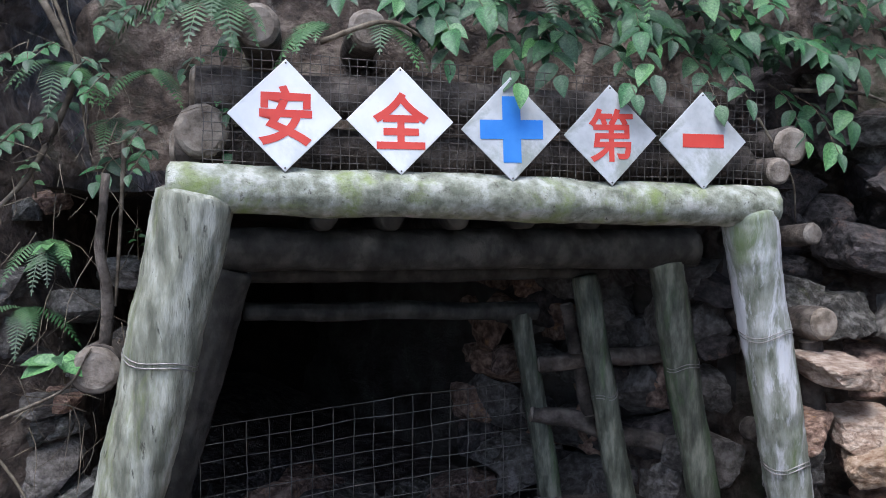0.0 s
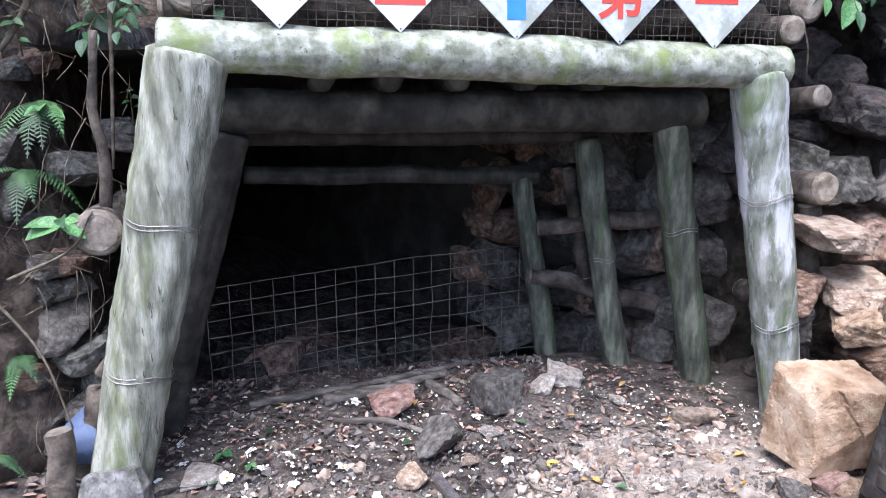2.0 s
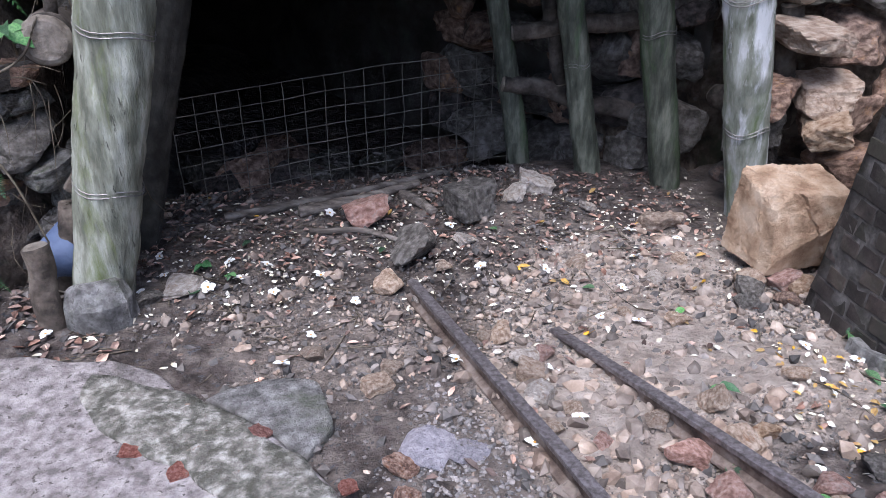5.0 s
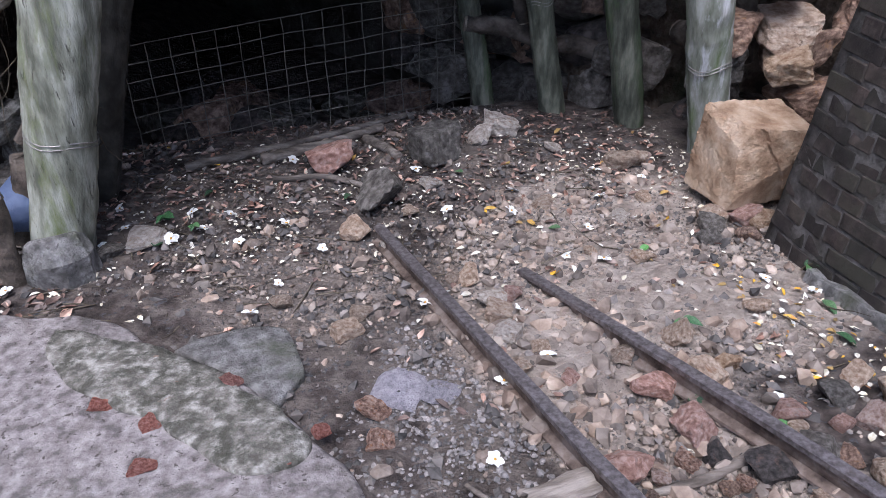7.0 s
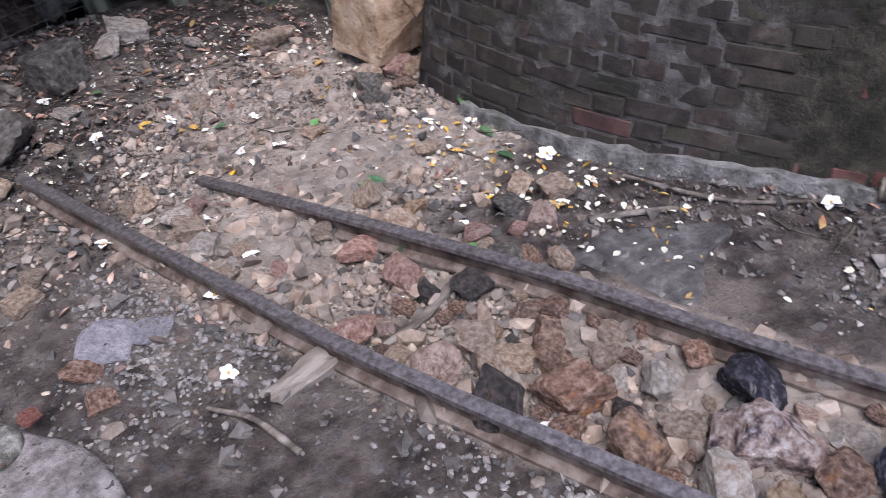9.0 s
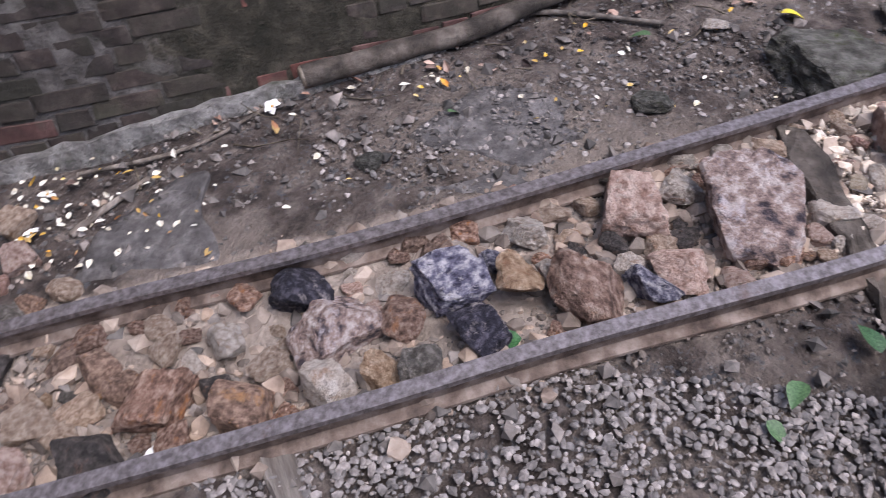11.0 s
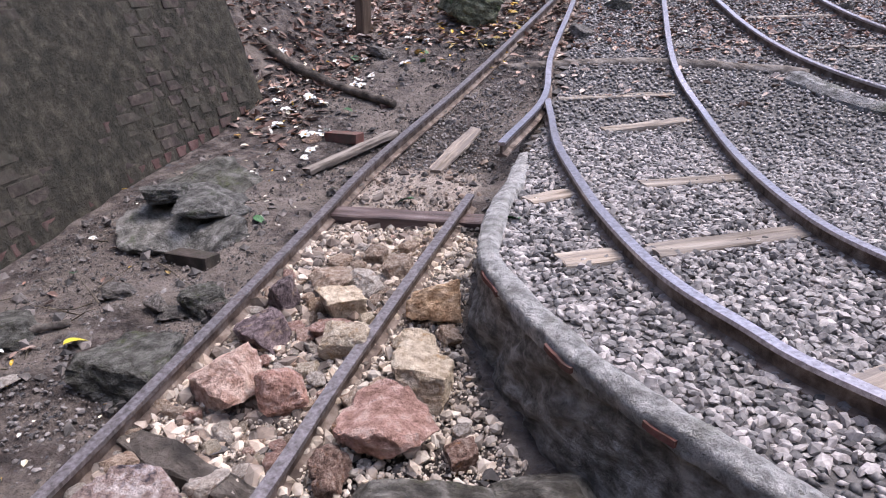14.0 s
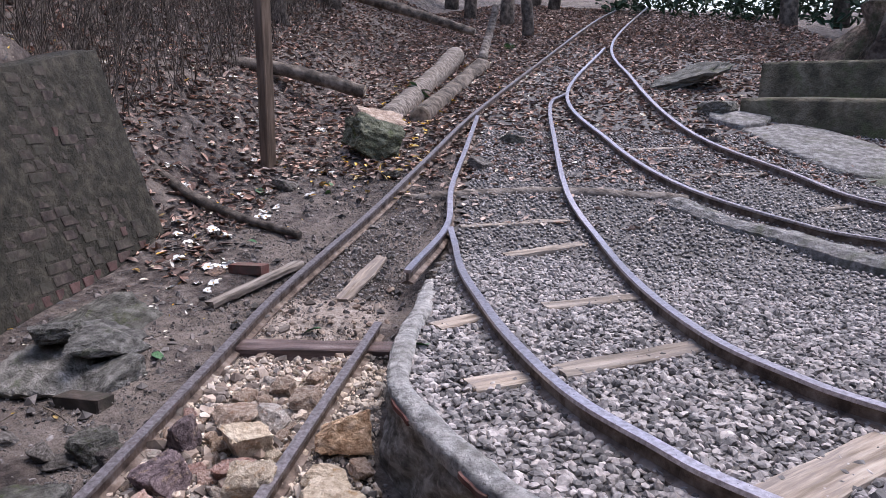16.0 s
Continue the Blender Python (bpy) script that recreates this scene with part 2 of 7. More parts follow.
# Inner timber, darkened in colour to stand for the tunnel's shade.
M_shade_timber = material("shaded_timber", [(0.02, 0.019, 0.016), (0.042, 0.04, 0.034), (0.085, 0.081, 0.068)], 9, 14, rough=(0.5, 0.8), bump=0.7, bump_scale=26, bump_dist=0.008, stretch=(1.2, 1.2, 0.8), vary=0.15)
M_beam = material("mossy_beam", [(0.15, 0.157, 0.11), (0.29, 0.3, 0.23), (0.47, 0.47, 0.41)], 13, 15, rough=(0.55, 0.85), bump=0.9, bump_scale=40, bump_dist=0.008,
                  stretch=(1.3, 1.3, 1.3), stain=(0.22, 0.27, 0.09), stain_scale=3.0, stain_range=(0.52, 0.66), second=(0.09, 0.082, 0.066), second_scale=24, second_range=(0.6, 0.7))
M_bark = material("log_bark", [(0.035, 0.028, 0.022), (0.1, 0.08, 0.064), (0.2, 0.165, 0.135)], 9, 14, bump=1.0, bump_scale=22, bump_dist=0.02, vary=0.25)
M_cut = material("log_end", [(0.12, 0.095, 0.07), (0.23, 0.19, 0.15), (0.33, 0.285, 0.23)], 16, 10, bump=0.9, bump_scale=50, bump_dist=0.01, vary=0.25)
M_wood = material("weathered_wood", [(0.06, 0.049, 0.04), (0.15, 0.125, 0.105), (0.28, 0.245, 0.212)], 7, 14, bump=0.8, bump_scale=22, bump_dist=0.008, stretch=(0.5, 4, 4), vary=0.25)
M_wet = material("wet_red_wood", [(0.05, 0.033, 0.03), (0.11, 0.075, 0.068), (0.2, 0.15, 0.14)], 5, 12, rough=(0.35, 0.7), bump=0.8, bump_scale=22, bump_dist=0.008, stretch=(0.5, 4, 4), stain=(0.28, 0.25, 0.24), stain_scale=5, stain_range=(0.58, 0.7))
M_tie = material("tie_wood", [(0.15, 0.118, 0.09), (0.3, 0.247, 0.2), (0.42, 0.362, 0.3)], 6, 14, bump=0.6, bump_scale=20, bump_dist=0.005, stretch=(0.4, 5, 5), vary=0.2,
                 stain=(0.19, 0.16, 0.14), stain_scale=4)
M_rail_side = material("rusty_rail", [(0.06, 0.042, 0.034), (0.155, 0.115, 0.092), (0.27, 0.22, 0.19)], 14, 12, rough=(0.55, 0.85), bump=0.8, bump_scale=70, bump_dist=0.004,
                       metal=0.25, stain=(0.2, 0.16, 0.13), stain_scale=8, stain_range=(0.6, 0.72))
M_rail_head = material("worn_rail_head", [(0.12, 0.103, 0.099), (0.2, 0.176, 0.174), (0.29, 0.26, 0.263)], 60, 8, rough=(0.32, 0.5), bump=0.4, bump_scale=240, bump_dist=0.002, metal=0.6,
                       stain=(0.13, 0.08, 0.06), stain_scale=5, stain_range=(0.6, 0.72))
M_rail_shiny = material("polished_rail_head", [(0.3, 0.27, 0.29), (0.42, 0.39, 0.42), (0.55, 0.51, 0.55)], 60, 8, rough=(0.26, 0.42), bump=0.25, bump_scale=240, bump_dist=0.0015, metal=0.85,
                        stain=(0.16, 0.1, 0.075), stain_scale=5, stain_range=(0.62, 0.74))
M_brick = material("mossy_brick", [(0.022, 0.0165, 0.0145), (0.043, 0.032, 0.028), (0.085, 0.066, 0.057)], 16, 14, bump=0.9, bump_scale=40, bump_dist=0.008, vary=0.3,
                   stain=(0.036, 0.033, 0.024), stain_scale=4, stain_range=(0.42, 0.6))
M_brick_red = material("red_brick", [(0.065, 0.03, 0.025), (0.115, 0.05, 0.042), (0.17, 0.085, 0.072)], 9, 10, bump=0.8, bump_scale=40, bump_dist=0.008, vary=0.3,
                       stain=(0.10, 0.075, 0.06), stain_scale=5, stain_range=(0.5, 0.66))
M_mortar = material("lime_mortar", [(0.05, 0.044, 0.04), (0.095, 0.086, 0.08), (0.17, 0.156, 0.146)], 14, 15, bump=1.0, bump_scale=30, bump_dist=0.025,
                    stain=(0.045, 0.044, 0.03), stain_scale=4, stain_range=(0.5, 0.66),
                    mask=("mud", (0.014, 0.0135, 0.008), (0.034, 0.03, 0.0205), (0.078, 0.067, 0.05)))
M_cope = material("pale_coping", [(0.2, 0.192, 0.18), (0.38, 0.368, 0.35), (0.56, 0.54, 0.52)], 22, 15, bump=1.0, bump_scale=70, bump_dist=0.02,
                  stain=(0.2, 0.2, 0.165), stain_scale=3, stain_range=(0.58, 0.72), second=(0.16, 0.155, 0.14), second_scale=60, second_range=(0.6, 0.66))
M_conc = material("rough_concrete", [(0.13, 0.122, 0.114), (0.28, 0.266, 0.252), (0.46, 0.44, 0.42)], 17, 15, bump=1.0, bump_scale=60, bump_dist=0.03,
                  stain=(0.12, 0.125, 0.085), stain_scale=3, stain_range=(0.52, 0.66), second=(0.2, 0.19, 0.175), second_scale=45, second_range=(0.56, 0.62))
M_conc_face = material("smeared_concrete", [(0.09, 0.08, 0.066), (0.25, 0.225, 0.195), (0.48, 0.445, 0.405)], 15, 15, rough=(0.36, 0.7), bump=1.0, bump_scale=14, bump_dist=0.06,
                       stretch=(1, 1, 1.8), stain=(0.2, 0.19, 0.175), stain_scale=2.2, stain_range=(0.57, 0.7))
M_slab = material("pale_slab", [(0.15, 0.13, 0.123), (0.29, 0.255, 0.243), (0.43, 0.385, 0.37)], 24, 15, bump=1.0, bump_scale=50, bump_dist=0.012,
                  stain=(0.13, 0.115, 0.1), stain_scale=5, stain_range=(0.54, 0.66), second=(0.1, 0.085, 0.075), second_scale=38, second_range=(0.6, 0.64))
M_lichen = material("lichened_stone", [(0.11, 0.1, 0.082), (0.24, 0.222, 0.19), (0.48, 0.45, 0.4)], 26, 15, bump=1.0, bump_scale=60, bump_dist=0.012,
                    stain=(0.085, 0.082, 0.062), stain_scale=17, stain_range=(0.46, 0.6), second=(0.3, 0.16, 0.11), second_scale=8, second_range=(0.66, 0.7))
M_terrace = material("mossy_terrace", [(0.04, 0.036, 0.022), (0.09, 0.079, 0.053), (0.17, 0.15, 0.11)], 5, 14, bump=1.0, bump_scale=20, bump_dist=0.03,
                     stain=(0.07, 0.085, 0.035), stain_scale=2.5, stain_range=(0.5, 0.64))
M_outcrop = material("grey_outcrop", [(0.055, 0.05, 0.048), (0.105, 0.096, 0.093), (0.19, 0.175, 0.17)], 16, 15, rough=(0.5, 0.85), bump=1.0, bump_scale=22, bump_dist=0.02,
                     stain=(0.1, 0.08, 0.066), stain_scale=4, stain_range=(0.52, 0.66))
STONE = {}
for nm, stops, st in (("tan", [(0.3, 0.2, 0.14), (0.5, 0.37, 0.275), (0.66, 0.54, 0.43)], (0.35, 0.2, 0.12)),
                      ("pale", [(0.38, 0.31, 0.25), (0.58, 0.5, 0.43), (0.72, 0.66, 0.6)], (0.4, 0.27, 0.19)),
                      ("pink", [(0.3, 0.16, 0.12), (0.5, 0.29, 0.23), (0.66, 0.46, 0.39)], (0.5, 0.4, 0.35)),
                      ("brown", [(0.12, 0.075, 0.054), (0.28, 0.18, 0.135), (0.5, 0.35, 0.26)], (0.5, 0.28, 0.14)),
                      ("red", [(0.2, 0.07, 0.05), (0.32, 0.13, 0.1), (0.44, 0.22, 0.18)], (0.3, 0.2, 0.16)),
                      ("ochre", [(0.27, 0.16, 0.092), (0.46, 0.31, 0.195), (0.6, 0.45, 0.32)], (0.34, 0.18, 0.1)),
                      ("rose", [(0.34, 0.2, 0.15), (0.56, 0.39, 0.32), (0.7, 0.55, 0.47)], (0.62, 0.52, 0.45)),
                      ("rosewhite", [(0.42, 0.28, 0.24), (0.64, 0.56, 0.53), (0.76, 0.72, 0.7)], (0.46, 0.22, 0.16)),
                      ("cream", [(0.42, 0.32, 0.22), (0.62, 0.51, 0.38), (0.75, 0.66, 0.53)], (0.5, 0.33, 0.18)),
                      ("rust", [(0.12, 0.065, 0.045), (0.34, 0.2, 0.145), (0.58, 0.42, 0.33)], (0.46, 0.2, 0.08)),
                      ("plum", [(0.09, 0.062, 0.066), (0.2, 0.145, 0.15), (0.33, 0.25, 0.25)], (0.4, 0.29, 0.2)),
                      ("pied", [(0.07, 0.055, 0.065), (0.38, 0.27, 0.23), (0.7, 0.62, 0.59)], (0.62, 0.56, 0.58)),
                      ("dark", [(0.035, 0.03, 0.028), (0.08, 0.068, 0.062), (0.15, 0.125, 0.115)], (0.2, 0.13, 0.1)),
                      ("blue", [(0.035, 0.032, 0.06), (0.19, 0.18, 0.25), (0.62, 0.59, 0.62)], (0.72, 0.68, 0.67)),
                      ("black", [(0.014, 0.013, 0.02), (0.03, 0.028, 0.042), (0.12, 0.11, 0.14)], (0.42, 0.37, 0.36)),
                      ("grey", [(0.085, 0.073, 0.062), (0.16, 0.142, 0.124), (0.27, 0.245, 0.22)], (0.08, 0.072, 0.056)),
                      ("boulder", [(0.04, 0.035, 0.027), (0.1, 0.09, 0.074), (0.26, 0.24, 0.21)], (0.09, 0.09, 0.04)),
                      ("lump", [(0.07, 0.066, 0.056), (0.165, 0.156, 0.138), (0.3, 0.285, 0.26)], (0.09, 0.1, 0.06)),
                      ("flat", [(0.27, 0.25, 0.27), (0.38, 0.35, 0.38), (0.47, 0.44, 0.46)], (0.24, 0.2, 0.18)),
                      ("green", [(0.04, 0.042, 0.025), (0.095, 0.1, 0.06), (0.18, 0.185, 0.13)], (0.075, 0.1, 0.03)),
                      ("mossy", [(0.05, 0.047, 0.038), (0.105, 0.1, 0.084), (0.2, 0.19, 0.168)], (0.07, 0.08, 0.035))):
    STONE[nm] = material(nm + "_stone", stops, 6.5, 15, bump=1.0, bump_scale=11, bump_dist=0.03, stain=st, stain_scale=3.2, stain_range=(0.56, 0.68), vary=0.2,
                          second=tuple(c * 0.6 for c in stops[0]), second_scale=7.0, second_range=(0.64, 0.74), rough=(0.3, 0.7) if nm == "boulder" else (0.7, 0.95))
M_pebble = material("river_pebbles", [(0.14, 0.125, 0.118), (0.24, 0.218, 0.208), (0.36, 0.332, 0.312)], 30, 5, rough=(0.55, 0.85), bump=0.3, bump_scale=200, bump_dist=0.002, vary=0.68, island=True)
M_pebble_soil = material("soiled_pebbles", [(0.12, 0.106, 0.098), (0.2, 0.18, 0.168), (0.3, 0.272, 0.255)], 40, 5, rough=(0.6, 0.9), bump=0.3, bump_scale=200, bump_dist=0.002, vary=0.4, island=True)
M_chips = material("stone_chips", [(0.13, 0.095, 0.075), (0.25, 0.195, 0.155), (0.38, 0.315, 0.262)], 9, 8, bump=0.5, bump_scale=80, bump_dist=0.004, vary=0.5, island=True)
M_cream_chips = material("cream_chips", [(0.36, 0.29, 0.225), (0.56, 0.47, 0.38), (0.7, 0.615, 0.52)], 9, 8, bump=0.5, bump_scale=80, bump_dist=0.004, vary=0.35, island=True)
M_grit = material("dark_grit", [(0.06, 0.055, 0.05), (0.13, 0.115, 0.105), (0.24, 0.21, 0.19)], 9, 8, bump=0.4, bump_scale=80, bump_dist=0.004, vary=0.5, island=True)
M_litter = material("leaf_litter", [(0.09, 0.052, 0.04), (0.22, 0.14, 0.11), (0.46, 0.34, 0.275)], 9, 4, bump=0.3, bump_scale=60, bump_dist=0.003, vary=0.65, island=True)
M_leaf = material("green_leaf", [(0.02, 0.055, 0.022), (0.035, 0.09, 0.035), (0.06, 0.135, 0.055)], 14, 5, rough=(0.38, 0.6), bump=0.3, bump_scale=60, bump_dist=0.002, vary=0.4)
M_leaf_light = material("light_leaf", [(0.05, 0.12, 0.04), (0.085, 0.19, 0.065), (0.13, 0.25, 0.09)], 14, 5, rough=(0.38, 0.6), bump=0.3, bump_scale=60, bump_dist=0.002, vary=0.35)
M_fern = material("fern_green", [(0.025, 0.06, 0.022), (0.05, 0.115, 0.04), (0.085, 0.16, 0.06)], 10, 5, rough=(0.45, 0.7), bump=0.2, vary=0.4)
M_stem = material("stem", [(0.06, 0.045, 0.03), (0.12, 0.095, 0.065), (0.2, 0.165, 0.12)], 20, 6, bump=0.5, bump_scale=60, vary=0.3)
M_petal = material("white_petal", [(0.66, 0.65, 0.6), (0.8, 0.79, 0.75), (0.84, 0.83, 0.8)], 30, 4, rough=(0.5, 0.7), bump=0.15, bump_scale=90, bump_dist=0.002, vary=0.12)
M_centre = material("yellow_centre", [(0.5, 0.27, 0.05), (0.62, 0.38, 0.08)], 30, 4, bump=0.3)
M_board = material("sign_white", [(0.7, 0.7, 0.7), (0.8, 0.8, 0.8), (0.83, 0.83, 0.83)], 3, 8, rough=(0.35, 0.6), bump=0.05, stain=(0.66, 0.67, 0.64), stain_scale=2.5)
M_board_old = material("sign_grey", [(0.4, 0.41, 0.4), (0.55, 0.56, 0.55), (0.66, 0.67, 0.66)], 4, 10, rough=(0.4, 0.65), bump=0.08, stain=(0.34, 0.36, 0.31), stain_scale=3)
M_red = material("sign_red", [(0.6, 0.055, 0.04), (0.68, 0.085, 0.06)], 5, 6, rough=(0.4, 0.6), bump=0.05)
M_blue = material("sign_blue", [(0.04, 0.2, 0.62), (0.07, 0.27, 0.7)], 5, 6, rough=(0.4, 0.6), bump=0.05)
M_wire = material("galvanised_wire", [(0.2, 0.19, 0.18), (0.34, 0.32, 0.3)], 40, 6, rough=(0.45, 0.65), bump=0.2, metal=0.6)
M_net = material("rusty_mesh", [(0.09, 0.08, 0.07), (0.17, 0.15, 0.13)], 40, 6, rough=(0.6, 0.8), bump=0.2, metal=0.4)
M_grid = material("steel_mesh", [(0.15, 0.135, 0.115), (0.26, 0.235, 0.2)], 20, 6, rough=(0.5, 0.7), bump=0.2, metal=0.3)

# ---- the lie of the land ----
# s runs along the sunken track away from the mine, n across it towards the brick wall
def sn(x, y):
    return (x + 0.05) * 0.5 - (y - 2.4) * 0.866, (x + 0.05) * 0.866 + (y - 2.4) * 0.5


def track_z(s):
    return np.where(s < 0, -0.11, np.where(s < 6, -0.11 + 0.08 * s, 0.37 + 0.2 * (np.minimum(s, 25) - 6)))


EDGE_X = [-9.0, -3.0, -1.0, 0.29, 0.54, 0.78, 1.0, 1.27, 1.56, 1.84, 2.0, 2.32, 3.0, 4.5, 8.0, 30.0]
EDGE_Y = [0.5, -1.2, -1.25, -1.26, -1.31, -1.37, -1.44, -1.57, -1.76, -2.14, -2.42, -2.9, -4.1, -6.6, -17.0, -80.0]


def edge_y(x):
    return np.interp(x, EDGE_X, EDGE_Y)


def smooth01(v):
    v = np.clip(v, 0, 1)
    return v * v * (3 - 2 * v)


def track_mid(s):
    return np.interp(s, [0, 1.5, 4, 6], [0.2, 0.07, -0.09, -0.12])


def low_z(x, y):
    """The ground without the gravel platform."""
    s, n = sn(x, y)
    z = track_z(s)
    bank = np.clip(n - 1.02, 0, 60)
    past = smooth01((s - 6.3) / 0.9)
    z = z + past * bank * 0.5 * smooth01(bank / 0.8)
    behind = (1 - past) * smooth01((n - 1.62) / 0.35) * smooth01((s - 0.85) / 0.4)
    z = z + behind * (1.45 - 0.08 * np.clip(s, 0, 6) * 0.3 + 0.45 * np.clip(n - 1.9, 0, 12))
    # debris fan before the mine, falling away inside
    z = z + 0.08 * np.exp(-((x - 0.55) ** 2 / 0.5 + (y - 3.35) ** 2 / 0.25))
    z = z - 0.35 * smooth01((y - 0.25 * x - 3.75) / 0.9) * (y < 12)
    # trough between the rails and the pit beside the big boulder
    z = z - 0.03 * np.exp(-((n - track_mid(s)) ** 2) / 0.03) * (s > 1.0) * (s < 5.6)
    # left bank foot
    z = z + 0.25 * smooth01((-1.35 - x) / 0.7) * (y > -0.5)
    return z


def ground_z(x, y):
    """Height of what one stands on."""
    x, y = float(x), float(y)
    z = float(low_z(np.array(x), np.array(y)))
    if y < edge_y(x) - 0.06:
        z = max(0.5, z)
    return z


ZV = np.vectorize(lambda x, y: fbm(x, y, 0.3, 1.6, 4) * 0.02 + nz(x, y, 2.0, 11) * 0.008)


def axis(fine0, fine1, step, far):
    mid = np.arange(fine0, fine1 + 1e-6, step)
    lo, hi = np.arange(0.15, 9.1, 0.15), np.arange(0.15, 7.1, 0.15)
    out = np.array([1.5, 3.5, 7, 13, 25, 60, 150, far])
    return np.concatenate([fine0 - 9 - out[::-1], fine0 - lo[::-1], mid, fine1 + hi, fine1 + 7 + out])


def grid_mesh(name, xs, ys, zfun, keep, mat, pick=None):
    X, Y = np.meshgrid(xs, ys, indexing="ij")
    Z = zfun(X, Y)
    nx, ny = X.shape
    idx = np.arange(nx * ny).reshape(nx, ny)
    q = np.stack([idx[:-1, :-1], idx[1:, :-1], idx[1:, 1:], idx[:-1, 1:]], -1).reshape(-1, 4)
    cx = (X[:-1, :-1] + X[1:, 1:]).ravel() / 2
    cy = (Y[:-1, :-1] + Y[1:, 1:]).ravel() / 2
    if keep is not None:
        q = q[keep(cx, cy)]
    tri = np.concatenate([q[:, [0, 1, 2]], q[:, [0, 2, 3]]])
    ob = bulk(name, np.stack([X.ravel(), Y.ravel(), Z.ravel()], -1), tri, mat, True)
    if pick:
        a = ob.data.attributes.new("sand", "FLOAT", "POINT")
        a.data.foreach_set("value", pick(X, Y).ravel().astype(np.float32))
    return ob


def ground_sheet(X, Y):
    z = low_z(X, Y) + ZV(X, Y)
    inside = smooth01((edge_y(X) - 0.1 - Y) / 0.12)
    return z - inside * 0.4


def sandy(x, y):
    """How much pale crushed stone lies over the soil, 0 to 0.4."""
    s, n = sn(x, y)
    track = smooth01((0.38 - np.abs(n - track_mid(s))) / 0.14) * smooth01((s - 0.2) / 0.5) * smooth01((6.2 - s) / 0.5)
    mouth = smooth01((1.0 - ((x - 0.95) / 0.95) ** 2 - ((y - 2.3) / 0.85) ** 2) / 0.5)
    left = 0.5 * smooth01((1.0 - ((x + 0.4) / 0.6) ** 2 - ((y - 2.3) / 0.5) ** 2) / 0.6)
    return np.maximum(np.maximum(track, mouth), left) * 0.4


ground = tagged(grid_mesh("ground", axis(-3.0, 6.0, 0.05, 400), axis(-9.0, 5.0, 0.05, 400), ground_sheet, None, M_soil, sandy),
                "dark trampled soil with patches of pale crushed stone", "ground", kind="structure")
bed = tagged(grid_mesh("gravel_platform", np.arange(-5, 7.01, 0.08), np.arange(-12, 0.2, 0.08),
                       lambda X, Y: np.maximum(0.5, low_z(X, Y) + 0.012) + ZV(X, Y) * 0.3,
                       lambda x, y: y < edge_y(x) - 0.05, M_bed),
             "raised bed of dark grit under grey gravel", "gravel bed", kind="structure")

# ---- retaining wall of the platform ----
wall_line = [(2.42, -3.06), (2.32, -2.9), (2.0, -2.42), (1.84, -2.14), (1.56, -1.78), (1.27, -1.585), (1.0, -1.45), (0.78, -1.375), (0.54, -1.315), (0.29, -1.265),
             (-0.4, -1.22), (-1.2, -1.2), (-2.6, -1.15)]
retaining = empty("retaining_wall", 1.2, -1.7, 0.1, label="low curved retaining wall of smeared grey concrete", category="wall", kind="structure")
wl = curve_pts([(x, y, 0) for x, y in wall_line], 14)
face, cope = bmesh.new(), bmesh.new()
rings_f, rings_c = [], []
for i, p in enumerate(wl):
    t = wl[min(i + 1, len(wl) - 1)] - wl[max(i - 1, 0)]
    out = Vector((-t.y, t.x, 0)).normalized()
    if out.dot(Vector((0.3, 1.0, 0))) < 0:
        out = -out
    top = 0.545 - 0.05 * smooth01((p.x - 1.9) / 0.5) + 0.012 * nz(p.x, p.y, 0, 7)
    g = float(low_z(np.array(p.x), np.array(p.y))) - 0.3
    ring = []
    for k in range(49):
        f = k / 48
        z = g + (top - 0.035 - g) * f
        bulge = 0.05 * (1 - f) - 0.022 * f + 0.03 * nz(p.x * 2 + z * 2.6, p.y * 2, z * 2, 3) + 0.02 * abs(nz(p.x + z * 1.5, p.y, z * 2, 6)) + 0.011 * nz(p.x, p.y, z, 15) + 0.03 * (0.35 - abs(nz(p.x * 1.3 - p.y * 1.3 + z * 1.1, z * 0.9, 2.0, 5.5))) + 0.016 * (0.4 - abs(nz(p.x * 2.0 - p.y * 2.0 + z * 2.2, z, 7.0, 7.0)))
        ring.append(face.verts.new(p + out * (bulge + 0.0) + Vector((0, 0, z))))
    rings_f.append(ring)
    ring = []
    w = 0.07 + 0.02 * nz(p.x, p.y, 4, 3)
    for a, b in ((0.004, -0.06), (0.012, -0.03), (0.01, -0.008), (0.0, 0.0), (-0.02, 0.004), (-w * 0.5, 0.008), (-w * 0.8, 0.004), (-w, -0.01), (-w - 0.004, -0.09)):
        ring.append(cope.verts.new(p + out * (a + 0.01 * nz(p.x, p.y, b * 9, 9)) + Vector((0, 0, top + b + 0.007 * nz(p.x + a * 4, p.y, 1, 16)))))
    rings_c.append(ring)
for bm_, rr_ in ((face, rings_f), (cope, rings_c)):
    for r0, r1 in zip(rr_, rr_[1:]):
        for k in range(len(r0) - 1):
            bm_.faces.new((r0[k], r0[k + 1], r1[k + 1], r1[k]))
    bm_.faces.new(rr_[0])
part("face", face, M_conc_face, retaining, "dark wet concrete face with trowel ridges", True).matrix_parent_inverse = retaining.matrix_world.inverted()
part("coping", cope, M_cope, retaining, "pale rough rounded concrete coping", True)
for ob in retaining.children:
    ob.matrix_parent_inverse = Matrix.Translation(-retaining.location)


def fix_children(ob):
    """Parts built in world places keep them under a placed Empty."""
    for c in ob.children:
        c.matrix_parent_inverse = Matrix.Translation(-Vector(ob.location))
    return ob


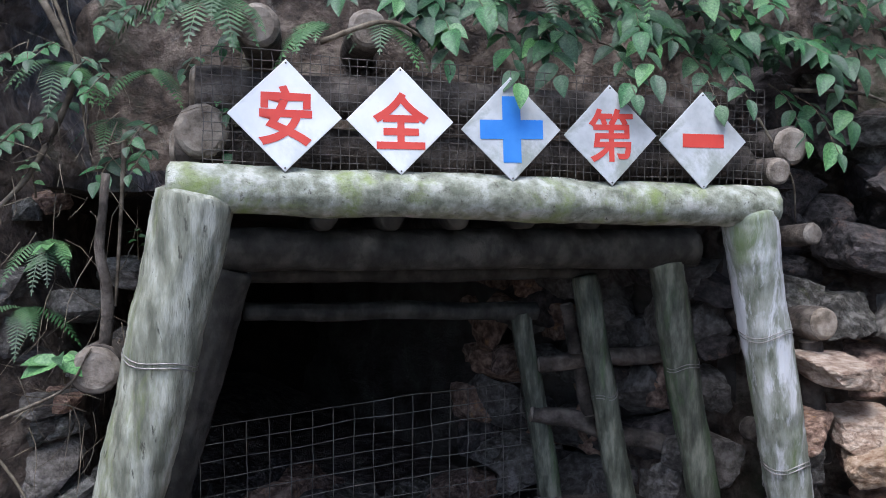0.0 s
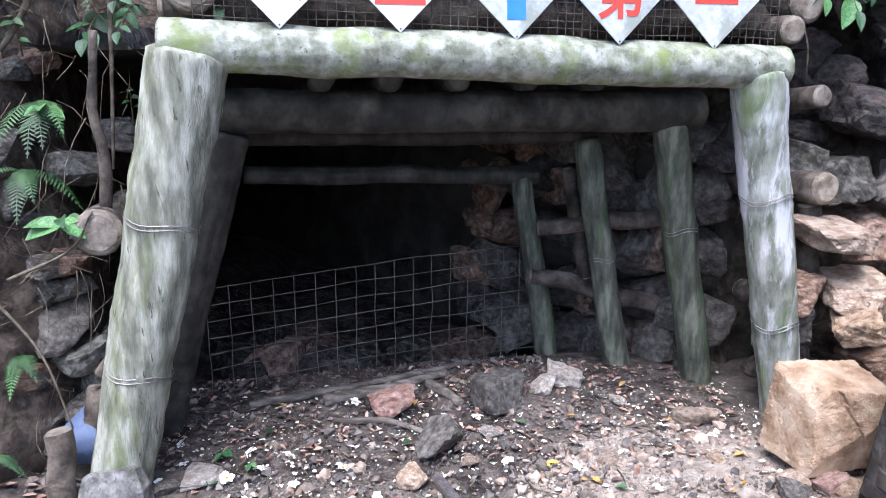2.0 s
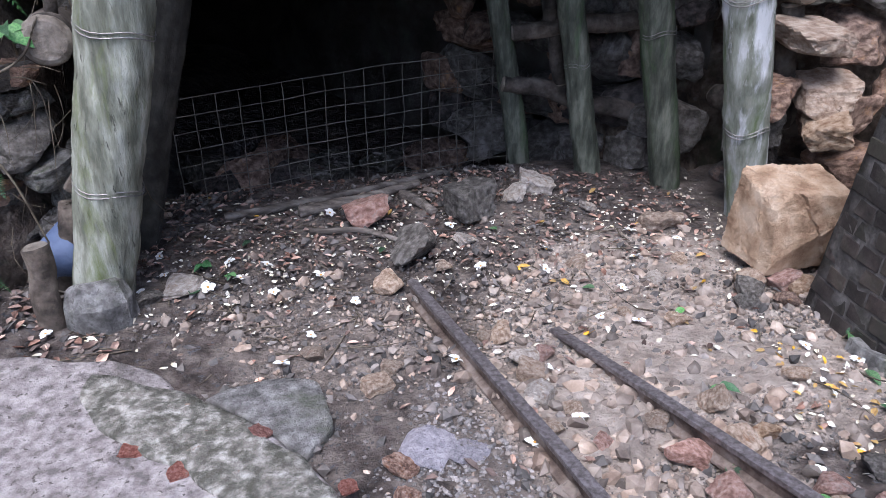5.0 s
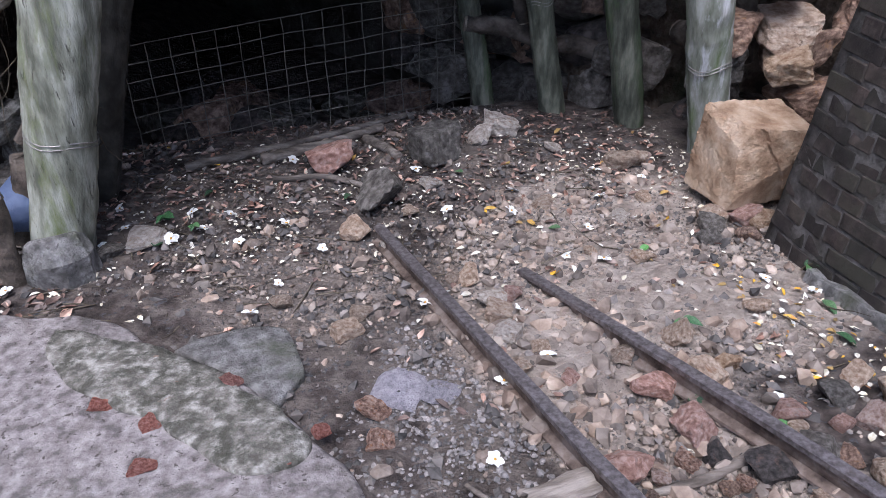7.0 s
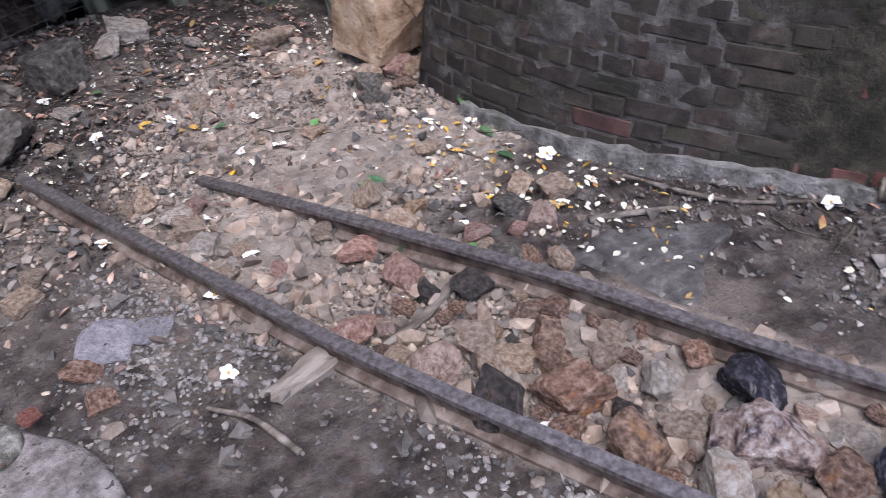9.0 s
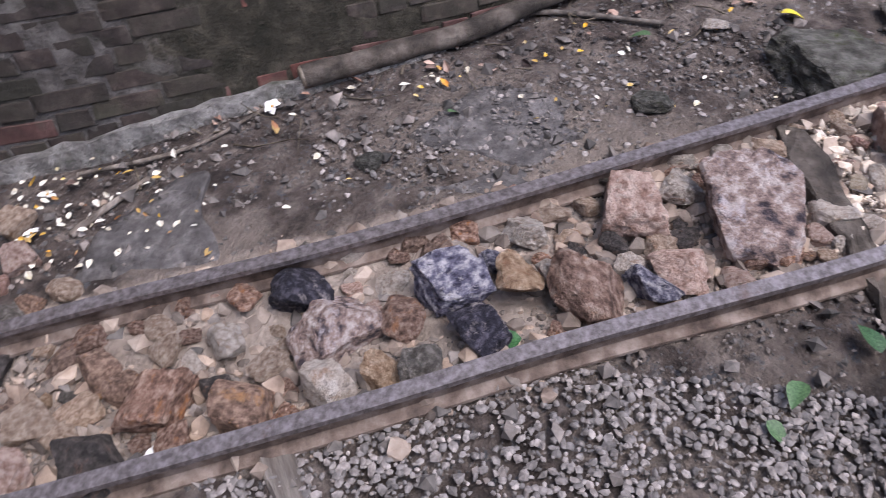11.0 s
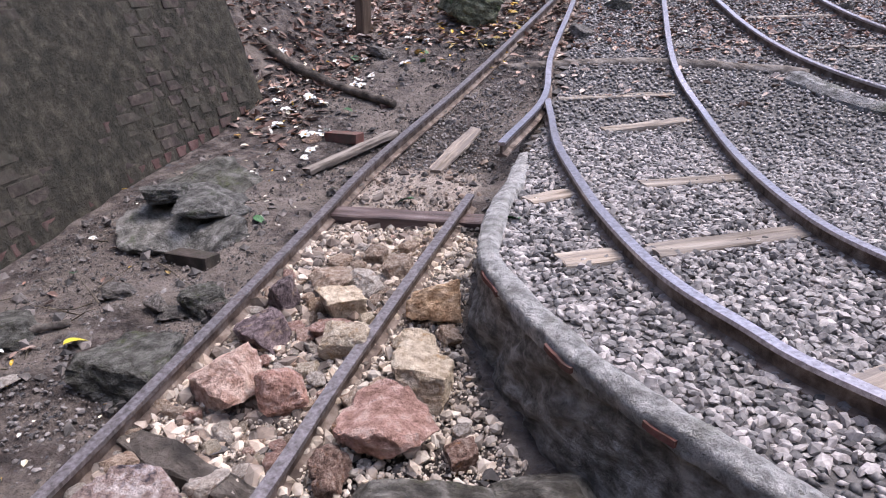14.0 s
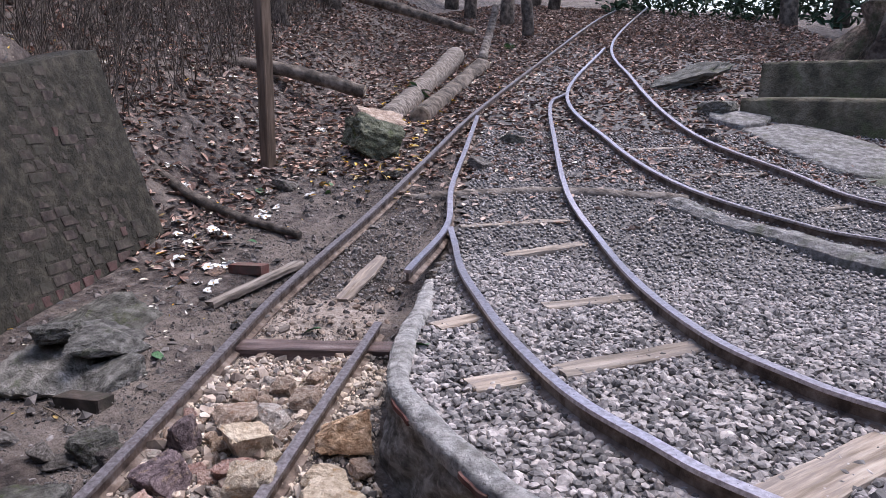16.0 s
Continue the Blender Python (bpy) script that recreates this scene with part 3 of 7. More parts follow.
# strips of red brick showing at the wall's broken edge
for k, (a, b) in enumerate(((60, 68), (82, 90), (104, 110))):
    pts = []
    for i in range(a, b):
        p = wl[i]
        t = (wl[i + 1] - wl[i - 1])
        out = Vector((-t.y, t.x, 0)).normalized()
        out = out if out.y > 0 else -out
        pts.append(p + out * 0.02 + Vector((0, 0, 0.512)))
    sweep(pts, [(-0.006, -0.008), (-0.006, 0.008), (0.003, 0.008), (0.003, -0.008)], M_brick_red, "brick_edge", retaining, "broken red brick edge", jitter=0.01)
fix_children(retaining)

# second low kerb between the tracks
kerb2 = sweep(curve_pts([(1.86, -5.2, 0.66), (1.45, -5.06, 0.58), (1.04, -4.97, 0.54), (0.48, -4.7, 0.5), (-0.5, -4.2, 0.48), (-1.8, -3.4, 0.46)], 8),
              [(-0.09, -0.2), (-0.1, 0.05), (-0.06, 0.085), (0.05, 0.09), (0.1, 0.05), (0.1, -0.2)], M_conc, "concrete_kerb", jitter=0.02)
tagged(kerb2, "low rough concrete kerb between the curved tracks", "kerb", kind="structure")


# ---- rails ----
RAIL_TOP = [(-0.019, 0.0), (0.019, 0.0), (0.02, -0.014), (0.007, -0.02), (-0.007, -0.02), (-0.02, -0.014)]
RAIL_FOOT = [(-0.007, -0.019), (0.007, -0.019), (0.006, -0.058), (0.03, -0.068), (0.031, -0.076), (-0.031, -0.076), (-0.03, -0.068), (-0.006, -0.058)]


def rail(pts, label, lift=0.0, head=None):
    line = curve_pts(pts, 10)
    line = [p + Vector((0, 0, lift)) for p in line]
    mid = line[len(line) // 2]
    thing = empty("rail", mid.x, mid.y, mid.z - 0.076, label=label, category="rail", group="mine rails")
    sweep(line, RAIL_FOOT, M_rail_side, "web_and_foot", thing, "rusty brown web and foot")
    sweep(line, RAIL_TOP, head or M_rail_head, "rail_head", thing, "worn grey running surface")
    return fix_children(thing)


def on_low(pts, up=0.08):
    return [(x, y, float(track_z(np.array(sn(x, y)[0]))) + up) for x, y in pts]


def on_bed(pts, up=0.08):
    return [(x, y, max(0.5, float(track_z(np.array(sn(x, y)[0])))) + up) for x, y in pts]


far_rail = on_low([(0.43, 2.23), (0.75, 1.56), (1.03, 1.04), (1.32, 0.42), (1.8, -0.46), (2.08, -0.95), (2.39, -1.48), (2.66, -1.94), (3.03, -2.58), (3.47, -3.79), (3.95, -5.03), (4.52, -6.51), (5.44, -9.34), (6.95, -14.1), (7.58, -16.62)])
far_rail = [(x, y, z - (0.05 if i == 0 else 0.0)) for i, (x, y, z) in enumerate(far_rail)]
rail(far_rail, "long straight rusty rail climbing from the mine mouth")
rail(on_low([(-0.08, 2.55), (0.08, 2.15), (0.285, 1.62), (0.475, 1.13), (0.83, 0.37), (1.08, -0.13), (1.37, -0.76), (1.67, -1.31), (2.3, -2.535)]), "rusty rail ending bluntly beside the retaining wall")
rail(on_bed([(2.4, -2.87), (2.88, -3.85), (3.31, -4.48), (3.84, -5.41), (4.42, -6.42)]), "short rusty switch rail with a cut end", head=M_rail_shiny)
rail(on_bed([(2.84, -3.83), (2.62, -3.58), (2.21, -3.08), (1.8, -2.66), (1.43, -2.31), (1.01, -1.98), (0.68, -1.82), (0.39, -1.72), (-0.4, -1.62), (-1.6, -1.7)]), "curved rusty rail above the retaining wall", head=M_rail_shiny)
rail(on_bed([(4.18, -7.89), (4.06, -7.29), (3.19, -5.85), (2.51, -4.81), (1.96, -4.19), (1.37, -3.38), (0.86, -2.81), (0.5, -2.57), (0.21, -2.46), (-0.6, -2.3), (-1.8, -2.4)]), "curved rusty rail over grey gravel with a worn bluish head", head=M_rail_shiny)
rail(on_bed([(5.31, -11.21), (4.18, -7.89), (2.88, -6.28), (1.95, -5.48), (1.09, -5.17), (0.54, -5.16), (-0.8, -5.3)]), "rusty rail of the outer curved track", head=M_rail_shiny)
rail(on_bed([(7.38, -18.0), (5.47, -11.86), (3.89, -9.06), (2.46, -7.04), (1.34, -6.22), (0.64, -5.84), (-0.8, -5.9)]), "outermost curved rusty rail beside stone paving", head=M_rail_shiny)


# ---- sleepers and loose planks ----
def plank(name, p, q, width, thick, mat, label, category="sleeper", group="", wear=0.006):
    """A worn board from p to q, its top at their height."""
    p, q = Vector(p), Vector(q)
    L = (q - p).length
    bm = bmesh.new()
    nseg = max(6, int(L / 0.05))
    rings = []
    sd = p.x * 7 + p.y * 3
    for i in range(nseg + 1):
        x = L * i / nseg - L / 2
        e = 0.5 if i in (0, nseg) else 0.0
        w = width / 2 * (1 - 0.06 * e) + wear * nz(x, sd, 0, 9)
        prof = [(-w, -thick), (w, -thick), (w, -0.006), (w - 0.007, 0), (0.3 * w, 0.001), (-0.3 * w, -0.001), (-w + 0.007, 0), (-w, -0.006)]
        rings.append([bm.verts.new((x + wear * 2 * nz(a * 30, sd, b, 5) * (e * 2), a, b + wear * 0.6 * nz(x, a * 20, sd, 11))) for a, b in prof])
    for r0, r1 in zip(rings, rings[1:]):
        for k in range(8):
            bm.faces.new((r0[k], r0[(k + 1) % 8], r1[(k + 1) % 8], r1[k]))
    bm.faces.new(rings[0])
    bm.faces.new(list(reversed(rings[-1])))
    bmesh.ops.recalc_face_normals(bm, faces=bm.faces)
    ob = part(name, bm, mat)
    ob.matrix_world = Matrix.Translation((p + q) / 2) @ (q - p).to_track_quat("X", "Z").to_matrix().to_4x4()
    return tagged(ob, label, category, group)


for a, b, w in (((2.89, -4.01), (2.35, -4.51), 0.1), ((2.35, -3.72), (2.08, -4.22), 0.1), ((1.63, -2.92), (1.36, -3.35), 0.1), ((1.84, -2.38), (1.78, -2.6), 0.1),
                ((1.36, -1.95), (1.26, -2.14), 0.11), ((1.19, -2.25), (0.87, -2.86), 0.11), ((2.73, -6.31), (2.2, -6.76), 0.1), ((2.02, -5.9), (1.57, -6.26), 0.1),
                ((1.07, -5.58), (0.85, -5.88), 0.1), ((0.36, -1.82), (0.17, -2.36), 0.15), ((-0.35, -1.75), (-0.4, -2.3), 0.13)):
    plank("sleeper", on_bed([a], 0.022)[0], on_bed([b], 0.022)[0], w, 0.06, M_tie, "pale dry wooden sleeper bedded in grey gravel", group="sleepers")
plank("sleeper", on_low([(2.74, -2.04)], 0.03)[0], on_low([(2.12, -2.47)], 0.03)[0], 0.13, 0.1, M_wet, "dark wet wooden sleeper under the straight rails", group="sleepers")
plank("sleeper", on_low([(1.93, -0.66)], 0.03)[0], on_low([(1.12, -0.86)], 0.01)[0], 0.1, 0.08, M_bark, "rotten grey wooden sleeper among broken stones", group="sleepers", wear=0.03)
plank("sleeper", on_low([(0.76, 0.47)], 0.012)[0], on_low([(0.55, 0.33)], 0.012)[0], 0.075, 0.06, M_wood, "splintered sleeper end jutting from the rail", group="sleepers", wear=0.012)
plank("sleeper", on_low([(0.26, 1.18)], 0.02)[0], on_low([(0.43, 1.22)], 0.03)[0], 0.07, 0.05, M_wood, "stub of a pale weathered sleeper", group="sleepers", wear=0.012)
plank("plank", on_low([(3.26, -2.28)], 0.04)[0], on_low([(3.3, -2.95)], 0.05)[0], 0.07, 0.03, M_wood, "weathered board leaning on the straight rail", "plank", wear=0.012)
bed_log = part("log", tube(curve_pts([(3.62, -4.28, 0.66), (2.87, -4.86, 0.72), (2.3, -5.15, 0.72), (1.84, -5.38, 0.7)], 8), [0.05] * 25, 12, 0.2), M_wood, smooth=True)
tagged(bed_log, "old log laid as a sleeper across the switch", "log")

# ---- brick wall, leaning back beside the track ----
WB = [(1.4, 2.36), (1.415, 2.12), (1.49, 1.8), (1.63, 1.47), (1.8, 1.2), (2.08, 0.78), (2.48, 0.16), (3.02, -0.42), (3.78, -1.46), (4.42, -2.78)]
wb = curve_pts([(x, y, 0) for x, y in WB], 12)
acc = [0.0]
for a, b in zip(wb, wb[1:]):
    acc.append(acc[-1] + (b - a).length)
WLEN = acc[-1]


def batter(d):
    """Lean back per metre of height: nearly upright beside the mine, more further on."""
    return 0.12 + 0.22 * float(smooth01(np.array(d / 3.0)))


def crest(d):
    return 1.36 - 0.16 * d / WLEN


def wall_frame(d):
    """Base point, direction along and horizontal normal (towards the track) at d metres along the brick wall."""
    i = max(0, min(len(acc) - 2, int(np.searchsorted(acc, d)) - 1))
    f = (d - acc[i]) / (acc[i + 1] - acc[i])
    p = wb[i].lerp(wb[i + 1], f)
    j, k = max(0, i - 5), min(len(wb) - 1, i + 6)
    t = (wb[k] - wb[j]).normalized()
    nrm = Vector((-t.y, t.x, 0))
    if nrm.dot(Vector((-0.87, -0.5, 0))) < 0:
        nrm = -nrm
    p.z = float(track_z(np.array(sn(p.x, p.y)[0])))
    return p, t, nrm


def wall_point(d, h, out=0.0):
    p, t, nrm = wall_frame(d)
    return p + Vector((0, 0, h)) - nrm * (h * batter(d)) + nrm * out


brick_wall = empty("wall_brick", 2.5, 0.3, 0.0, label="leaning old brick wall, mossy and smeared with mud", category="brick wall", kind="structure")
bm = bmesh.new()
cols = []
ND = 130
for i in range(ND + 1):
    d = WLEN * i / ND
    col = []
    for k in range(25):
        h = -0.2 + (crest(d) + 0.2) * k / 24
        q = wall_point(d, h)
        mud = (0.3 + 0.7 * float(smooth01(np.array((d - 0.7) / 1.4)))) * 0.016 * fbm(q.x, q.y, q.z, 1.1, 3) + 0.006 * fbm(q.x, q.y, q.z, 6, 3) + 0.006 * float(smooth01(np.array((d - 0.8) / 1.4))) * float(smooth01(np.array((h - 0.15) / 0.3)))
        col.append(bm.verts.new(wall_point(d, h, max(mud, 0.0) + 0.0005)))
    q = wall_point(d, crest(d), -0.24)
    col.append(bm.verts.new(q))
    col.append(bm.verts.new(wall_point(d, -0.2, -0.55)))
    cols.append(col)
for c0, c1 in zip(cols, cols[1:]):
    for k in range(len(c0) - 1):
        bm.faces.new((c0[k], c0[k + 1], c1[k + 1], c1[k]))
bm.faces.new(cols[0])
bm.faces.new(list(reversed(cols[-1])))
bmesh.ops.recalc_face_normals(bm, faces=bm.faces)
core = part("core", bm, M_mortar, brick_wall, "pale mortar near the mine, mud and moss further on", True)
mud_at = [0.4 * float(smooth01(np.array((WLEN * i / ND - 0.75) / 0.9))) for i in range(ND + 1) for _ in range(27)]
core.data.attributes.new("mud", "FLOAT", "POINT").data.foreach_set("value", mud_at)
# footing of rough mortar at the base
foot_pts = [wall_point(d, 0.0, 0.03) for d in np.linspace(0.32, 2.2, 30)]
sweep(foot_pts, [(-0.05, -0.1), (-0.045, 0.02), (-0.01, 0.045), (0.03, 0.05), (0.05, -0.1)], M_conc, "footing", brick_wall, "pale crumbling mortar footing", jitter=0.025)

# ---- concrete slabs underfoot ----
def slab(pts, z, thick, mat, label, seed, name="concrete_slab"):
    c = Vector((sum(p[0] for p in pts) / len(pts), sum(p[1] for p in pts) / len(pts), 0))
    ring = curve_pts([(x, y, 0) for x, y in pts] + [(pts[0][0], pts[0][1], 0)], 6)[:-1]
    ring = [p + Vector((nz(p.x + seed, p.y, 0, 6), nz(p.x, p.y + seed, 3, 6), 0)) * 0.03 for p in ring]
    bm = bmesh.new()
    loops = []
    for f, dz in ((1.0, -thick), (1.0, -0.012), (0.985, 0.0), (0.8, 0.004), (0.6, 0.006), (0.4, 0.006), (0.2, 0.006)):
        loop = []
        for p in ring:
            q = c.lerp(p, f)
            loop.append(bm.verts.new((q.x, q.y, z(q.x, q.y) + dz + 0.006 * fbm(q.x, q.y, seed, 5, 3))))
        loops.append(loop)
    m = len(ring)
    for r0, r1 in zip(loops, loops[1:]):
        for k in range(m):
            bm.faces.new((r0[k], r0[(k + 1) % m], r1[(k + 1) % m], r1[k]))
    bm.faces.new(loops[-1])
    bmesh.ops.recalc_face_normals(bm, faces=bm.faces)
    return tagged(part(name, bm, mat, None, "", True), label, name.replace("_", " "), kind="structure")


slab([(-3.0, 1.4), (-2.2, 2.1), (-1.5, 2.12), (-1.02, 2.07), (-0.74, 1.85), (-0.45, 1.66), (-0.26, 1.42), (-0.12, 1.2), (-0.1, 0.6), (-0.3, -0.6), (-1.5, -0.9), (-2.8, -0.4)],
     lambda x, y: ground_z(x, y) * (x > -1.3) + (-0.1) * (x <= -1.3) + 0.05, 0.14, M_slab, "worn pale concrete slab with lichen and patches of red brick", 3.0)
slab([(-0.72, 1.9), (-0.55, 2.0), (-0.38, 1.95), (-0.33, 1.78), (-0.37, 1.6), (-0.5, 1.72)], lambda x, y: ground_z(x, y) + 0.03, 0.08, M_conc, "small grey broken piece of concrete slab", 9.0)

slab([(-1.11, 2.0), (-0.85, 1.93), (-0.54, 1.7), (-0.33, 1.5), (-0.25, 1.4), (-0.3, 1.33), (-0.45, 1.32), (-0.6, 1.46), (-0.76, 1.58), (-0.98, 1.71), (-1.1, 1.86)],
     lambda x, y: ground_z(x, y) + 0.066, 0.05, M_lichen, "rounded stone mottled with lichen, set in the slab", 5.0, "paving_stone")
for pts, up_ in (([(1.16, 1.15), (1.38, 1.16), (1.6, 0.96), (1.42, 0.9), (1.27, 0.78), (1.2, 0.95)], 0.035), ([(1.8, 0.42), (2.08, 0.2), (2.0, -0.06), (1.84, -0.1), (1.72, 0.02), (1.74, 0.22)], 0.028), ([(1.6, 0.3), (1.7, 0.1), (1.62, 0.0), (1.52, 0.14)], 0.022)):
    slab(pts, lambda x, y, up_=up_: ground_z(x, y) + up_ - 0.026 + 0.02 * nz(x, y, 1, 4), 0.06, M_outcrop, "flat grey rock showing through the soil", pts[0][0] * 3, "rock_outcrop")

# ---- cliffs round the mine mouth ----
PD, PN = Vector((0.96993, 0.24337, 0)), Vector((-0.24337, 0.96993, 0))
PL = Vector((-1.2, 2.55, 0))


def portal(a, z, off=0.0):
    """A place by metres along the portal from the left post's foot, height, and depth into the hill."""
    p = PL + PD * a + PN * off
    return Vector((p.x, p.y, z))


def cliff(name, base, height, lean, label, mat=None, bulge=0.16, seed=0.0, zlow=-0.3, step=0.06, notch=None):
    line = curve_pts([(x, y, 0) for x, y in base], 10)
    L = [0.0]
    for a, b in zip(line, line[1:]):
        L.append(L[-1] + (b - a).length)
    nu, nv = max(4, int(L[-1] / step)), int((height - zlow) / step)
    bm = bmesh.new()
    cols = []
    for i in range(nu + 1):
        d = L[-1] * i / nu
        j = max(0, min(len(L) - 2, int(np.searchsorted(L, d)) - 1))
        p = line[j].lerp(line[j + 1], (d - L[j]) / max(1e-6, L[j + 1] - L[j]))
        t = (line[min(j + 4, len(line) - 1)] - line[max(j - 3, 0)]).normalized()
        nrm = Vector((t.y, -t.x, 0))
        col = []
        for k in range(nv + 1):
            z = zlow + (height - zlow) * k / nv
            q = p - nrm * (z * lean) + Vector((0, 0, z))
            b = bulge * (fbm(q.x + seed, q.y, q.z, 1.3, 5) + 0.35 * abs(nz(q.x, q.y, q.z * 2.4 + seed, 4.0)))
            if notch:
                c, r, depth = notch
                b -= depth * math.exp(-((q - Vector(c)).length / r) ** 4)
            col.append(bm.verts.new(q + nrm * b))
        cols.append(col)
    for c0, c1 in zip(cols, cols[1:]):
        for k in range(nv):
            bm.faces.new((c0[k], c0[k + 1], c1[k + 1], c1[k]))
    bmesh.ops.recalc_face_normals(bm, faces=bm.faces)
    ob = part(name, bm, mat or M_cliff, None, "", True)
    return tagged(ob, label, "cliff", kind="structure")


def xy(a, off):
    p = portal(a, 0, off)
    return (p.x, p.y)


bank_left = cliff("cliff_left", [(-6.0, -3.0), (-4.0, 0.2), (-2.5, 1.55), (-1.9, 2.2), xy(-0.42, 0.1), xy(-0.25, 0.32), xy(-0.12, 0.6), xy(-0.1, 1.3), xy(-0.1, 3.0), xy(-0.1, 5.4)], 5.0, 0.16, "steep dark earth bank with roots and ferns", seed=1.0)
cliff("cliff_above", [xy(-0.45, 0.85), xy(-0.2, 0.6), xy(0.6, 0.42), xy(1.8, 0.45), xy(3.0, 0.5), xy(4.2, 0.6)], 5.0, 0.12, "dark overgrown earth face above the mine mouth", seed=7.0, zlow=1.62)
bank_right = cliff("cliff_right", [xy(2.55, 3.2), xy(2.6, 1.6), xy(2.72, 0.75), xy(3.1, 0.62), xy(3.7, 0.5), (2.75, 2.9), (2.55, 2.2), (2.75, 1.4), (3.3, 0.5), (4.2, -0.8)], 5.0, 0.2, "dark rocky bank with a shadowy hollow", seed=13.0,
      notch=((2.05, 3.85, 1.25), 0.42, 0.8))
# tunnel: roof, walls and an added end; shade is in roof and end colour
tunnel_side = cliff("tunnel_wall_right", [xy(0.5, 6.0), xy(1.9, 2.6), xy(2.3, 1.75), xy(2.65, 1.1), xy(3.0, 0.75)], 1.75, 0.0, "rough stone tunnel side", M_masonry, 0.1, 3.0, -0.7)
cliff("tunnel_end", [xy(-0.8, 4.6), xy(0.6, 4.9), xy(2.2, 4.2)], 2.2, 0.0, "rock closing the tunnel, coloured near-black for shade", M_cave_shade, 0.2, 5.0, -0.9)
roof = bmesh.new()
gridv = []
for i in range(41):
    row = []
    for k in range(46):
        off = 0.2 + 5.6 * k / 45
        a0, a1 = (-0.25, 2.9) if off < 0.6 else (-0.9, 3.4)
        a = a0 + (a1 - a0) * i / 40
        row.append(roof.verts.new(portal(a, 1.56 - 0.1 * off + 0.05 * fbm(a, off, 1, 2.0, 3) + (1.2 * max(0, off - 4.8)), off)))
    gridv.append(row)
for r0, r1 in zip(gridv, gridv[1:]):
    for k in range(45):
        roof.faces.new((r0[k], r0[k + 1], r1[k + 1], r1[k]))
tagged(part("ceiling", roof, M_cave_shade, None, "", True), "low rock roof of the mine tunnel, coloured near-black for shade", "ceiling", kind="structure")

# ---- the mine portal: timber frames ----
def post(foot, head, r0, r1, mat, label, wires=(), seed=0.0, n=70, seg=44):
    foot, head = Vector(foot), Vector(head)
    thing = empty("mine_post", foot.x, foot.y, foot.z, label=label, category="timber post", group="mine frame posts")
    pts = along(foot, head, n, wob=0.012, seed=seed)
    rad = [r0 + (r1 - r0) * i / n + 0.004 * nz(i * 0.7, seed) for i in range(n + 1)]
    part("shaft", tube(pts, rad, seg, 0.06, 5.0, seed, grain=0.007), mat, thing, smooth=True)
    for f in wires:
        p = foot.lerp(head, f)
        r = r0 + (r1 - r0) * f + 0.003
        t = (head - foot).normalized()
        a = t.cross(Vector((0, 1, 0))).normalized()
        b = t.cross(a)
        for o in (0.0, 0.016):
            loop = [p + t * (o + 0.01 * math.sin(w * 3 + seed)) + (a * math.cos(w) + b * math.sin(w)) * r for w in np.linspace(0, 2 * math.pi, 25)]
            part("wire", tube(loop, [0.0022] * 25, 5, cap=False), M_wire, thing, "twisted tie wire")
    return fix_children(thing)


post(portal(-0.07, -0.06), portal(0.285, 1.5), 0.11, 0.135, M_post, "stout mossy grey-green timber post of the front frame", (0.28, 0.63), 1.0)
post(portal(2.815, -0.12), portal(2.5, 1.44), 0.09, 0.112, M_post_pale, "pale peeling timber post of the front frame", (0.3, 0.67), 2.0)
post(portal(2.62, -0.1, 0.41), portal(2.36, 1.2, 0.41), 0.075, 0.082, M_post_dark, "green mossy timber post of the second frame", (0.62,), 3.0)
post(portal(0.0, -0.12, 0.5), portal(0.38, 1.2, 0.41), 0.095, 0.09, M_shade_timber, "dark timber post of the second frame", (), 4.0)
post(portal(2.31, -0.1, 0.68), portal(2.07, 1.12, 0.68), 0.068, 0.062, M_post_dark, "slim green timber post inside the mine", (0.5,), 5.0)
post(portal(0.0, -0.2, 0.95), portal(0.31, 1.08, 0.85), 0.08, 0.08, M_shade_timber, "dark timber post inside the mine", (), 6.0)
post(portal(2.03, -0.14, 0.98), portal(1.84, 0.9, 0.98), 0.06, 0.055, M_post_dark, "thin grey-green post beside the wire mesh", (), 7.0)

# concrete block and stump at the front post's foot
foot_block = part("concrete_block", tube([(-1.24, 2.43, -0.16), (-1.24, 2.43, -0.02), (-1.25, 2.45, 0.03)], [0.13, 0.125, 0.1], 9, 0.25, 7, 3.0), M_conc)
tagged(foot_block, "mossy concrete footing under the front post", "footing")


def beam(p, q, r, mat, label, seed=0.0, sag=0.0, squash=1.0):
    p, q = Vector(p), Vector(q)
    n = 90
    pts = along(p, q, n, sag, 0.014, seed)
    rad = [r * (1 + 0.05 * nz(i * 0.11, seed, 3)) for i in range(n + 1)]
    ob = part("mine_beam", tube(pts, rad, 36, 0.07, 5.0, seed, squash=squash, grain=0.004), mat, None, "", True)
    return tagged(ob, label, "timber beam", "mine frame beams")


beam(portal(0.2, 1.535, -0.01), portal(2.6, 1.465, -0.01), 0.087, M_beam, "long mossy pale-green timber beam over the mine mouth", 1.0)
beam(portal(0.34, 1.29, 0.41), portal(2.5, 1.27, 0.41), 0.09, M_shade_timber, "timber beam of the second frame, coloured dark for shade", 2.0)
beam(portal(0.3, 1.17, 0.72), portal(2.2, 1.15, 0.72), 0.05, M_shade_timber, "dark timber beam inside the mine", 3.0)
beam(portal(0.42, 0.955, 0.98), portal(1.93, 0.91, 0.98), 0.046, M_shade_timber, "slim dark beam over the wire mesh", 4.0)


